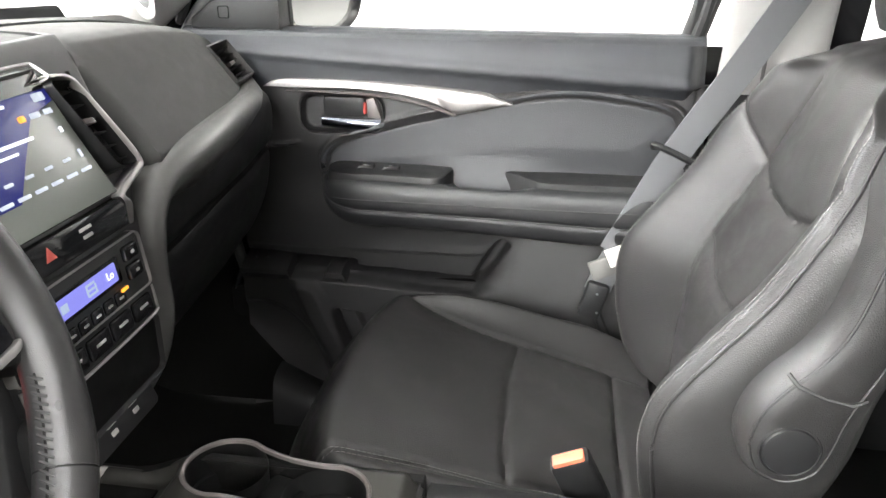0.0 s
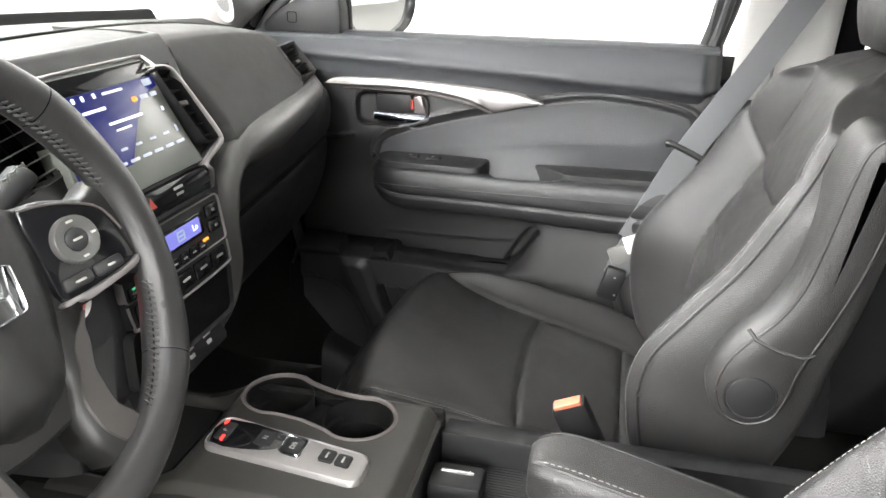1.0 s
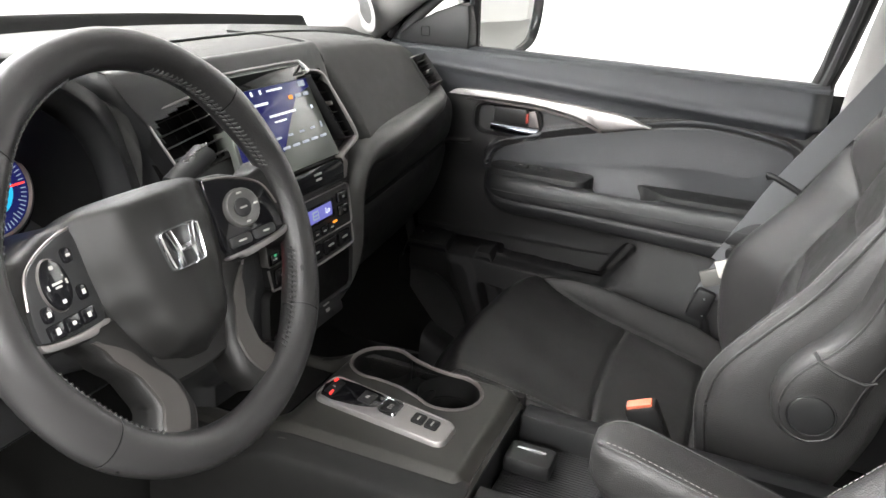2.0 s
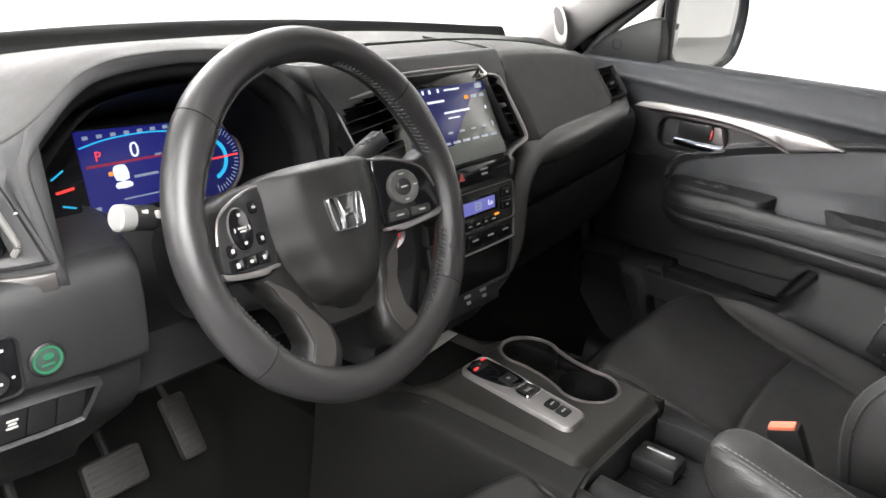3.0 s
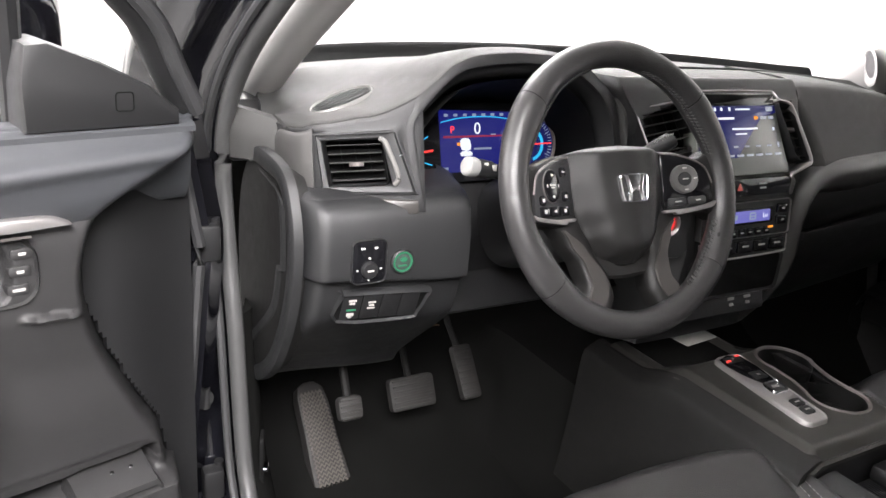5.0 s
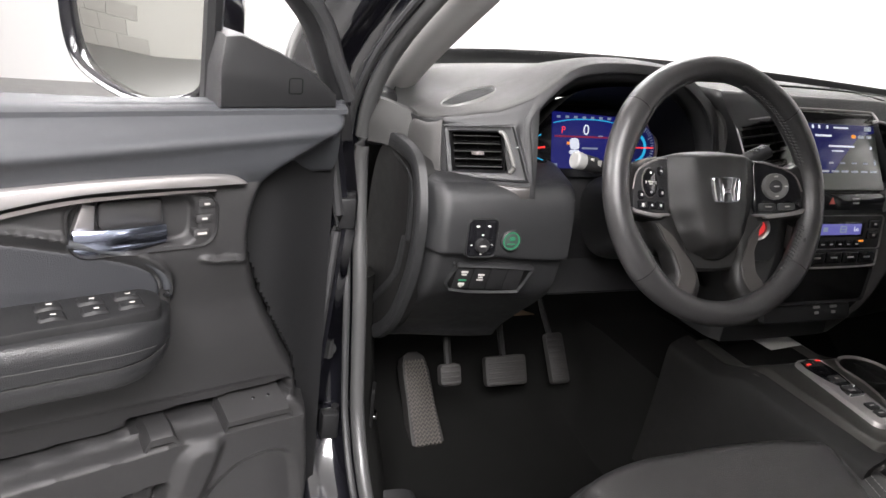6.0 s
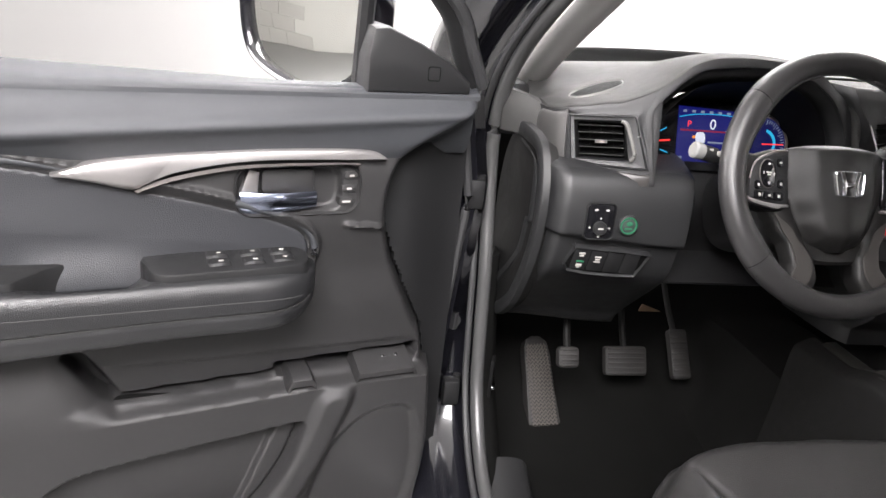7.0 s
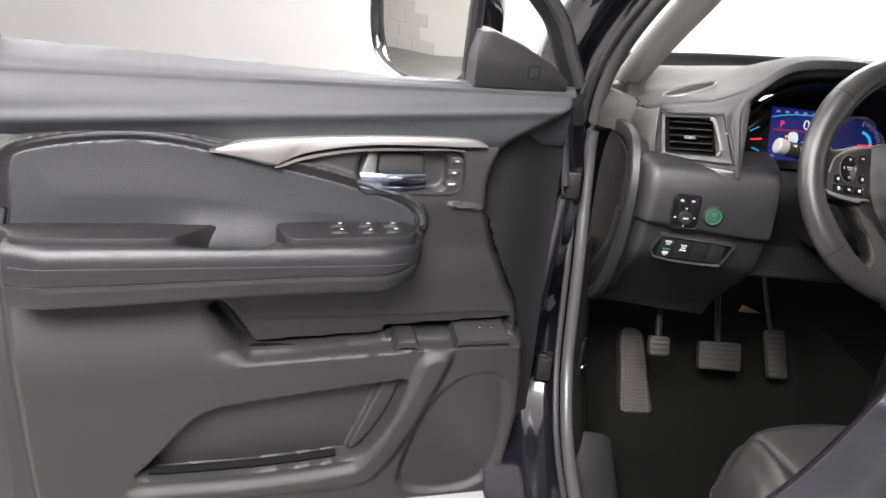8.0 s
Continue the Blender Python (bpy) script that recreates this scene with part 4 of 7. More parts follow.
        tube(bm, [mp(0.388, 0.742, -0.100), mp(0.388, 0.774, -0.100)], 0.009, 12)
        tube(bm, [mp(0.388, 0.757, -0.094), mp(0.388, 0.757, -0.110)], 0.013, 12)
        part("check_strap", bm, DARKSTEEL, d, "dark steel door check strap")
    return d


def passenger_place(s, z, w):
    return Vector((0.73 - w, s, z))


E_D, N_D = Vector((0.968, 0.25, 0)), Vector((0.25, -0.968, 0))


def driver_place(s, z, w):
    return Vector((-1.368, 0.061, z)) + E_D * (s + 0.222) + N_D * w


build_door(1, passenger_place, "passenger_door", "closed dark grey car door with silver strip")
build_door(-1, driver_place, "driver_door", "wide open dark grey car door with window switches")


# ---- dashboard ----
dash = thing("dashboard", (0, 0.3, 0.8), "dark grey moulded dashboard with centre screen and air vents", "dashboard")


def crown(x):
    return 1.238 - 0.072 * (min(abs(x), 0.72) / 0.7) ** 2.8


def face_y(x):
    """How far forward the front of the dashboard lies."""
    y = 0.150 + 0.72 * max(0.0, abs(x) - 0.57) ** 1.15 + 0.045 * step(0.52, 0.575, -x) + 0.085 * step(0.535, 0.57, x)
    y += 0.135 * step(-0.575, -0.535, x) * step(-0.225, -0.265, x)
    y += 0.04 * step(-0.225, -0.19, x) * step(0.17, 0.13, x)
    return y


# driver's side: the plan of the front face, from the cluster opening round to the door
FACE = spline([(-0.212, 0.172, 0), (-0.26, 0.152, 0), (-0.34, 0.148, 0), (-0.44, 0.148, 0), (-0.545, 0.151, 0), (-0.582, 0.158, 0), (-0.605, 0.168, 0), (-0.645, 0.188, 0), (-0.682, 0.206, 0), (-0.692, 0.215, 0), (-0.700, 0.234, 0), (-0.705, 0.268, 0), (-0.707, 0.32, 0)], 6)
RUN = [0.0]
for pa, pb in zip(FACE, FACE[1:]):
    RUN.append(RUN[-1] + (pb - pa).length)


def plan_at(s):
    """Plan point (x, y) of the face at the length s along it, with the outward direction."""
    for i in range(len(RUN) - 1):
        if s <= RUN[i + 1] or i == len(RUN) - 2:
            f = (s - RUN[i]) / (RUN[i + 1] - RUN[i])
            p = FACE[i].lerp(FACE[i + 1], f)
            d = (FACE[i + 1] - FACE[i]).normalized()
            return p.x, p.y, Vector((d.y, -d.x, 0)) * (1 if Vector((d.y, -d.x, 0)).dot(Vector((-0.3, -1, 0))) > 0 else -1)


def run_at(x):
    for i in range(len(FACE) - 1):
        if FACE[i + 1].x <= x:
            return RUN[i] + (RUN[i + 1] - RUN[i]) * (FACE[i].x - x) / (FACE[i].x - FACE[i + 1].x)
    return RUN[-1]


def fold_z(x):
    return table(x, (-0.71, 1.160), (-0.675, 1.174), (-0.617, 1.186)) if x < -0.617 else spline_z(x, ((-0.64, 1.181), (-0.617, 1.186), (-0.584, 1.202), (-0.557, 1.217), (-0.535, 1.233), (-0.513, 1.250), (-0.48, 1.2625), (-0.44, 1.267), (-0.393, 1.268), (-0.33, 1.263), (-0.290, 1.249), (-0.262, 1.228), (-0.235, 1.209), (-0.212, 1.200), (-0.19, 1.198)))


def spline_z(x, knots):
    for i in range(len(knots) - 1):
        if x <= knots[i + 1][0] or i == len(knots) - 2:
            (xa, za), (xb, zb) = knots[i], knots[i + 1]
            (xp, zp), (xq, zq) = knots[max(0, i - 1)], knots[min(len(knots) - 1, i + 2)]
            ma, mb = (zb - zp) / (xb - xp), (zq - za) / (xq - xa)
            h = xb - xa
            f = min(1.0, max(0.0, (x - xa) / h))
            return (2 * f ** 3 - 3 * f * f + 1) * za + (f ** 3 - 2 * f * f + f) * h * ma + (3 * f * f - 2 * f ** 3) * zb + (f ** 3 - f * f) * h * mb


def lean(z):
    return 0.22 * (z - 1.12)


def on_face(s, z, d=0.0):
    x, y, n = plan_at(s)
    return Vector((x, y + lean(z), z)) + n * d


def dense(poly, n):
    out = []
    for i in range(len(poly)):
        (ax, ay), (bx, by) = poly[i], poly[(i + 1) % len(poly)]
        out += [(lerp(ax, bx, k / n), lerp(ay, by, k / n)) for k in range(n)]
    return out


VL = ((-0.153, 0.145, 1.164), (1.003, -0.013, 0.144), (-0.258, 0.444, 0.90), (-0.07, -0.905, 0.42))
VR = ((0.1115, 0.126, 1.160), (0.99, 0.07, -0.16), (-0.33, 0.38, 0.90), (0.10, -0.91, 0.40))
PAD = []
PVENT = Vector((0.598, 0.203, 1.140))


def pad_z(x, y):
    """Height of the pad's top at a plan point."""
    col = min(PAD, key=lambda r: abs(r[0].x - x))
    for p, q in zip(col, col[1:]):
        if q.y <= y <= p.y:
            return lerp(q.z, p.z, (y - q.y) / max(1e-6, p.y - q.y))
    return col[20].z


def build_dash_top():
    bm = B()
    rows = PAD
    for i in range(141):
        x = -0.703 + 1.415 * i / 140
        yc, c, f = cowl_y(x), crown(x), face_y(x)
        fr = 0.155 + 0.72 * max(0.0, abs(x) - 0.57) ** 1.15
        back = min(0.40, yc - 0.22)
        side = (abs(x) / 0.7) ** 3
        far = [(yc - 0.02, 1.165), (yc - 0.035, 1.190), (yc - 0.09, 1.203 - 0.012 * side), (yc - 0.155, 1.206 - 0.012 * side), (yc - 0.175, 1.216 - 0.014 * side)]
        yb = spline_z(x, ((-0.3, 0.13), (-0.2, 0.10), (0.0, 0.085), (0.13, 0.085), (0.35, 0.106), (0.5, 0.137), (0.6, 0.176), (0.66, 0.205), (0.72, 0.245)))
        slope = lambda z: yb + 0.73 * (z - 1.10)
        e = slope(c - 0.014)
        pas = far + [(back, c - 0.006), (lerp(back, e, 0.5), c), (e + 0.030, c - 0.003), (e + 0.010, c - 0.0075), (e + 0.001, c - 0.0135), (slope(c - 0.03), c - 0.03), (slope(1.165), min(1.165, c - 0.034)), (slope(1.13), 1.13), (slope(1.112), 1.112), (slope(1.10) + 0.02, 1.100), (yb + 0.08, 1.095)]
        old = far + [(back, c - 0.006), (0.27, c), (fr + 0.045, c - 0.003), (fr + 0.018, c - 0.010), (max(fr + 0.006, f), c - 0.024), (f, c - 0.05), (f - 0.006, 1.145), (f - 0.006, 1.115), (f, 1.095), (f + 0.025, 1.080), (f + 0.08, 1.075)]
        w = step(0.148, 0.178, x)
        pas = [(lerp(p[0], q[0], w), lerp(p[1], q[1], w)) for p, q in zip(old, pas)]
        pts = pas
        if x < -0.15:
            fz = fold_z(x)
            px, py, _ = plan_at(run_at(x))
            e = py + lean(fz)
            b2 = max(back, e + 0.10)
            cz = max(c - 0.004, lerp(c, fz, 0.35))
            edge = step(-0.672, -0.703, x)
            drv = far + [(b2, cz - 0.004 - 0.02 * edge), (lerp(b2, e, 0.45), lerp(cz, fz, 0.55) + 0.001), (e + 0.035, fz + 0.0035), (e + 0.008, fz + 0.0016), (e + 0.0015, fz + 0.0003), (e - 0.0004, fz - 0.0015), (e + 0.003, fz - 0.005), (e + 0.02, fz - 0.010), (e + 0.03, fz - 0.016), (e + 0.04, fz - 0.02), (e + 0.05, fz - 0.024)]
            w = step(-0.20, -0.235, x)
            pts = [(lerp(p[0], q[0], w), lerp(p[1], q[1], w)) for p, q in zip(pas, drv)]
        rows.append(spline([(x, y, z) for y, z in pts], 3))
    slab(bm, rows, lambda p: p + Vector((0, 0.010, -0.012)))
    gone = [f for f in bm.faces if abs(f.calc_center_median().x - 0.602) < 0.0475 and 1.100 < f.calc_center_median().z < 1.176 and f.calc_center_median().y < 0.27]
    gone = [f for f in gone if abs((f.calc_center_median() - PVENT).dot(Vector((0, 0.59, 0.807)))) < 0.031]
    bmesh.ops.delete(bm, geom=gone, context="FACES")
    cut_window(bm, *VL, 0.092, 0.078, 0.06)
    cut_window(bm, *VR, 0.040, 0.096, 0.06)
    part("upper_pad", bm, DASHLIT, dash, "dark grey grained dash pad", sharp=50)
    # fold line along the pad
    bm = B()
    tube(bm, [(x, min(0.30 + 0.2 * max(0, abs(x) - 0.5), cowl_y(x) - 0.22), crown(x) + 0.0008) for x in (-0.20 + 0.9 * k / 50 for k in range(51))], 0.0022, 6)
    part("pad_seam", bm, PLASTIC, dash)


VENT_S = run_at(-0.637)


def build_hood():
    # face with the vent opening, wrapping round to the door
    s0, s1 = run_at(-0.556), RUN[-1]
    zb = lambda s: 1.070 + 0.016 * step(s1 - 0.07, s1 - 0.01, s)
    outer = [(lerp(s0, s1, a), lerp(zb(lerp(s0, s1, a)), fold_z(plan_at(lerp(s0, s1, a))[0]) - 0.002, b)) for a, b in dense([(0, 0), (1, 0), (1, 1), (0, 1)], 16)]
    loop = lambda pts: [(run_at(a), b) for a, b in dense(pts, 16)]
    hole = loop([(-0.5965, 1.1025), (-0.668, 1.0955), (-0.675, 1.1500), (-0.6085, 1.159)])
    rim = loop([(-0.565, 1.094), (-0.676, 1.088), (-0.682, 1.159), (-0.590, 1.170)])
    bm = B()
    mixr = lambda o, q, f: [(lerp(a[0], b[0], f), lerp(a[1], b[1], f)) for a, b in zip(o, q)]
    rings = [(outer, -0.012), (outer, -0.001), (mixr(outer, rim, 0.12), 0.0), (mixr(outer, rim, 0.4), 0.0), (mixr(outer, rim, 0.75), 0.0), (mixr(outer, rim, 0.94), 0.0005), (rim, 0.003), (mixr(rim, hole, 0.12), 0.0035), (mixr(rim, hole, 0.22), -0.001), (mixr(rim, hole, 0.85), -0.002), (hole, -0.004), (hole, -0.030)]
    sheet(bm, [[on_face(a, b, d) for a, b in ring] for ring, d in rings], close_v=True)
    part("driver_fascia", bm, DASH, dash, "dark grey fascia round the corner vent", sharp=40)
    # satin sheet round the vent's corner, its paler grey painting caught side light
    sa, sb = run_at(-0.6840), RUN[-1] - 0.004
    rows = []
    for k in range(15):
        q = lerp(sa, sb, k / 14)
        zt = fold_z(plan_at(q)[0]) - 0.006 - 0.030 * step(0.55, 1.0, k / 14)
        zl = lerp(1.083, 1.100, step(0.5, 1.0, k / 14))
        rows.append(spline([on_face(q, zl, -0.004), on_face(q, zl + 0.004, 0.0035), on_face(q, lerp(zl, zt, 0.5), 0.0055), on_face(q, zt - 0.005, 0.0035), on_face(q, zt, -0.004)], 3))
    bm = slab(B(), rows, lambda p: p + Vector((0.002, 0.003, 0)))
    part("vent_flank_light", bm, FLANKLIT, dash, "satin grey flank of the corner vent, paler for caught light", sharp=60)
    # arched lip over the instruments
    bm = B()
    arch = [(p.x, p.y) for p in spline([(-0.5595, 1.088, 0), (-0.561, 1.10, 0), (-0.5655, 1.14, 0), (-0.5685, 1.170, 0), (-0.563, 1.188, 0), (-0.539, 1.214, 0), (-0.512, 1.236, 0), (-0.487, 1.247, 0), (-0.44, 1.2535, 0), (-0.385, 1.255, 0), (-0.325, 1.247, 0), (-0.290, 1.230, 0), (-0.262, 1.206, 0), (-0.240, 1.170, 0), (-0.230, 1.125, 0), (-0.226, 1.08, 0)], 5)]
    rows = []
    for x, z in arch:
        fz = fold_z(x) - 0.002 if z > 1.186 or x > -0.4 else z
        ox = x
        if fz == z:
            ox = x - 0.010
        if x > -0.27:
            ox, fz = x + 0.03 * step(1.235, 1.19, z), lerp(fz, z, step(1.235, 1.19, z))
        sx, s2 = run_at(max(-0.69, ox)), run_at(x)
        inx = x + (-0.395 - x) * 0.10
        rows.append(spline([on_face(sx, fz, 0.0), on_face(sx, lerp(fz, z, 0.4), 0.0012) if ox == x else on_face(run_at(lerp(ox, x, 0.4)), z, 0.0015), on_face(run_at(x), z, 0.0015), on_face(run_at(x), z - 0.002, -0.006), (lerp(x, inx, 0.6), 0.20, z - 0.020), (inx, 0.30, z - 0.058)], 3))
    slab(bm, rows, lambda p: p + Vector((0, 0.002, 0.0015)))
    part("cluster_hood", bm, DASH, dash, "arched instrument hood", sharp=45)
    arch = [Vector((x, z, 0)) for x, z in arch]
    # dark bowl behind the wheel
    bm = B()
    rows = []
    for p in arch:
        x, z = p.x, p.y
        inx = x + (-0.395 - x) * 0.10
        rows.append([(inx, 0.185, z - 0.022), (inx * 0.97 - 0.012, 0.262, z - 0.05), (-0.395 + (inx + 0.395) * 0.8, 0.295, 1.02 + (z - 1.02) * 0.7), (-0.395, 0.297, 1.05)])
    sheet(bm, rows)
    part("cluster_bowl", bm, VOID, dash)
    # instrument display
    tilt = plane_map((-0.385, 0.268, 1.128), (1, 0, 0), (0, 0.22, 0.975), (0, -0.975, 0.22))
    bm = prism(B(), rrect(-0.005, 0, 0.245, 0.115, 0.03), tilt, -0.02, -0.002, 0.002)
    cl = part("instrument_display", bm, GLOSS, dash, "lit blue digital instrument cluster")
    bm = prism(B(), [(-0.083, -0.043), (0.045, -0.043), (0.07, -0.02), (0.07, 0.02), (0.055, 0.043), (-0.086, 0.048)], tilt, -0.004, 0.0, 0.0005)
    part("display", bm, BLUE, cl, "glowing blue display")
    bm = prism(B(), [(-0.080, 0.0072), (0.06, 0.0078), (0.06, 0.0100), (-0.080, 0.0104)], tilt, -0.001, 0.0008, 0.0002)
    part("red_band", bm, glow("dim_red_band", (0.22, 0.01, 0.04), 1.0), cl)
    bm = B()
    tube(bm, [tilt(a, b, 0.001) for a, b in curve2([(-0.084, 0.030), (-0.05, 0.036), (0.0, 0.037), (0.05, 0.031)], 6)], 0.0009, 5)
    part("cyan_line", bm, CYANGLOW, cl)
    bm = B()
    for k in range(8):
        prism(bm, rrect(-0.075 + 0.016 * k, 0.040, 0.006, 0.004, 0.0005), tilt, 0.0, 0.0012, 0.0002)
    part("scale_marks", bm, PALEGLOW, cl)
    bm = B()
    prism(bm, curve2([(-0.0515, 0.002), (-0.0475, 0.0062), (-0.0390, 0.0062), (-0.0350, 0.002), (-0.0345, -0.0105), (-0.0490, -0.0105)], 2, True), tilt, 0.0, 0.0012, 0.0002)
    prism(bm, curve2([(-0.0495, -0.0128), (-0.0345, -0.0128), (-0.0320, -0.0190), (-0.0500, -0.0195)], 2, True), tilt, 0.0, 0.0012, 0.0002)
    part("car_icon", bm, WHITEGLOW, cl, "small white car symbol")
    part("open_door_mark", prism(B(), rrect(-0.0545, -0.002, 0.0050, 0.0045, 0.001), tilt, 0.0, 0.0013, 0.0002), ORANGEGLOW, cl, "amber open-door mark")
    bm = B()
    for a, b, w, h in ((-0.013, -0.0095, 0.030, 0.0030), (-0.020, -0.032, 0.05, 0.0016), (0.006, 0.011, 0.008, 0.002), (-0.076, -0.037, 0.006, 0.004)):
        prism(bm, rrect(a, b, w, h, 0.0005), tilt, 0.0, 0.0012, 0.0002)
    part("text_bars", bm, PALEGLOW, cl)
    o = lettering("0", 0.024, face_matrix(tilt, -0.0225, 0.0195, 0.0015), WHITEGLOW, cl, "speed_digit")
    o = lettering("P", 0.015, face_matrix(tilt, -0.0655, 0.0185, 0.0015), REDGLOW, cl, "gear_letter")
    # round gauge
    g = lambda a, b, d=0.0: tilt(0.070 + a, -0.006 + b, d)
    bm = lathe(B(), [(0.050, -0.004), (0.050, 0.004), (0.047, 0.006), (0.0445, 0.003)], g, 40)
    gauge = part("gauge_ring", bm, DARKSATIN, cl)
    bm = prism(B(), disc(0, 0, 0.045, 40), g, -0.004, 0.0022, 0.0005)
    part("gauge_face", bm, DEEPBLUE, cl)
    bm = lathe(B(), [(0.026, 0.003), (0.026, 0.004), (0.0215, 0.004), (0.0215, 0.003)], g, 20, -75, 75)
    part("cyan_arc", bm, CYANGLOW, cl)
    bm = B()
    for k in range(25):
        w = radians(-80 + 160 * k / 24)
        r0 = 0.036 if k % 4 else 0.033
        tube(bm, [g(r0 * math.cos(w), r0 * math.sin(w), 0.003), g(0.042 * math.cos(w), 0.042 * math.sin(w), 0.003)], 0.0006, 4)
    part("gauge_ticks", bm, PALEGLOW, cl)
    bm = tube(B(), [g(0.0, 0.0, 0.005), g(0.040, 0.001, 0.005)], 0.0011, 5)
    part("needle", bm, REDGLOW, cl, "red needle")
    # small gauge
    bm = B()
    tube(bm, [tilt(-0.119, 0.0025, 0.0), tilt(-0.105, 0.0105, 0.0)], 0.0010, 5)
    tube(bm, [tilt(-0.113, -0.0262, 0.0), tilt(-0.0995, -0.0305, 0.0)], 0.0010, 5)
    part("small_gauge_marks", bm, CYANGLOW, cl)
    bm = tube(B(), [tilt(-0.117, -0.0118, 0.001), tilt(-0.098, -0.0094, 0.001)], 0.0016, 5)
    part("small_needle", bm, REDGLOW, cl)


def vent(mp, w, h, n, parent, tab=0, uprights=3, frame_mat=None, frame_w=0.006):
    """An air vent with slats, in the plane of mp."""
    bm = prism(B(), rrect(0, 0, w, h, 0.006), mp, -0.04, -0.022, 0.002)
    v = part("air_vent", bm, VOID, parent, "black air vent with slats")
    bm = frame_ring(B(), rrect(0, 0, w + 2 * frame_w, h + 2 * frame_w, 0.008), frame_w, mp, -0.022, 0.004)
    part("vent_frame", bm, frame_mat or PLASTIC, v)
    for k in range(n):
        b = -h / 2 + h * (k + 0.5) / n
        bm = B()
        rows = [[mp(-w / 2 + 0.002 + (w - 0.004) * i, b + q * 0.5, d) for q, d in ((-0.001, -0.020), (-0.0012, -0.002), (0.0, -0.0005), (0.0016, -0.002), (0.0014, -0.020))] for i in (0, 0.5, 1)]
        sheet(bm, rows, close_v=True, cap=True)
        # Slats wear the paler tone for the light their front edges catch.
        part("slat", bm, DASHLIT, v)
    for k in range(uprights):
        a = -w / 2 + w * (k + 1) / (uprights + 1)
        bm = B()
        rows = [[mp(a + q, -h / 2 + h * i, d) for q, d in ((-0.001, -0.034), (-0.001, -0.022), (0.001, -0.022), (0.001, -0.034))] for i in (0, 1)]
        sheet(bm, rows, close_v=True, cap=True)
        part("upright", bm, PLASTIC, v)
    if tab:
        bm = B()
        rows = [[mp(-0.009 + 0.018 * i, tab - 0.001 + q, d + 0.004 * math.sin(math.pi * i)) for q, d in ((-0.002, -0.012), (-0.0025, 0.0), (0.0025, 0.0), (0.002, -0.012))] for i in (j / 8 for j in range(9))]
        sheet(bm, rows, close_v=True, cap=True)
        part("vent_tab", bm, DARKSATIN, v, "bright adjusting tab")
    return v


def build_side_vents():
    # driver's corner vent
    o = on_face(VENT_S, 1.1265, -0.005)
    ax = (on_face(run_at(-0.603), 1.131, 0) - on_face(run_at(-0.671), 1.123, 0)).normalized()
    ay = (on_face(VENT_S, 1.16, 0) - on_face(VENT_S, 1.10, 0)).normalized() + ax * -0.12
    mp = plane_map(o, ax, ay, ax.cross(ay))
    v = vent(mp, 0.0715, 0.0555, 5, dash, tab=-0.001, frame_w=0.003)
    bm = tube(B(), spline([mp(0.034, 0.029, 0.007), mp(0.040, 0.025, 0.011), mp(0.0455, 0.006, 0.012), mp(0.0495, -0.012, 0.012), mp(0.050, -0.022, 0.011), mp(0.044, -0.029, 0.008)], 4), 0.0032, 8)
    part("vent_slider", bm, SHUTTER, v, "curved grey shutter lever")
    bm = B()
    prism(bm, [(0.0555, 0.007), (0.0625, 0.007), (0.0625, 0.011), (0.060, 0.009)], mp, 0.003, 0.0066, 0.0002)
    part("slider_mark", bm, WHITE, v)
    # passenger's corner vent
    mp = plane_map(PVENT, (0.985, 0.16, -0.02), (-0.12, 0.59, 0.80), (0.12, -0.79, 0.60))
    vent(lambda a, b, d=0.0: mp(a, b, d + 0.010), 0.090, 0.054, 5, dash, tab=-0.002, frame_mat=DASHLIT, frame_w=0.011)


build_dash_top()
build_hood()
build_side_vents()


def build_defrost():
    # oval grille on the driver's side of the pad and slot at the passenger's corner
    gx, gy = ((pad_z(-0.622 + 0.04 * i, 0.276 + 0.03 * k) - pad_z(-0.622 - 0.04 * i, 0.276 - 0.03 * k)) / (0.08 * i + 0.06 * k) for i, k in ((1, 0), (0, 1)))
    mp = plane_map((-0.622, 0.276, pad_z(-0.622, 0.276) + 0.002), (0.93, 0.37, 0.93 * gx + 0.37 * gy), (-0.37, 0.93, 0.93 * gy - 0.37 * gx), (-gx, -gy, 1))
    out = curve2([(-0.056, -0.002), (-0.030, -0.030), (0.026, -0.032), (0.056, 0.002), (0.030, 0.032), (-0.026, 0.030)], 6, True)
    # The ring's paler grey stands for pad plastic in the light.
    bm = frame_ring(B(), out, 0.0065, mp, -0.010, 0.0026)
    g = part("defrost_grille", bm, SHUTTER, dash, "oval speaker grille in the dash pad")
    bm = prism(B(), inset(out, 0.0055), mp, -0.012, 0.0004, 0.0005)
    part("grille_well", bm, VOID, g)
    for k in range(5):
        b = -0.018 + 0.009 * k
        e = 0.044 * math.sqrt(1 - (b / 0.030) ** 2)
        bm = tube(B(), [mp(lerp(-e, e, q / 8), b, 0.0008) for q in range(9)], 0.0010, 6)
        part("grille_bar", bm, PLASTIC, g)
    mp = plane_map((0.585, 0.335, crown(0.585) - 0.003), (0.9, -0.42, -0.06), (0.42, 0.9, 0), (0.06, 0, 1))
    bm = prism(B(), rrect(0, 0, 0.075, 0.018, 0.004), mp, -0.006, 0.0035, 0.001)
    g = part("corner_slot", bm, VOID, dash, "slotted corner vent")
    for k in range(5):
        bm = box(B(), (0.003, 0.018, 0.004), mp(-0.03 + 0.015 * k, 0, 0.004), 0.001)
        part("slot_bar", bm, PLASTIC, g)


build_defrost()


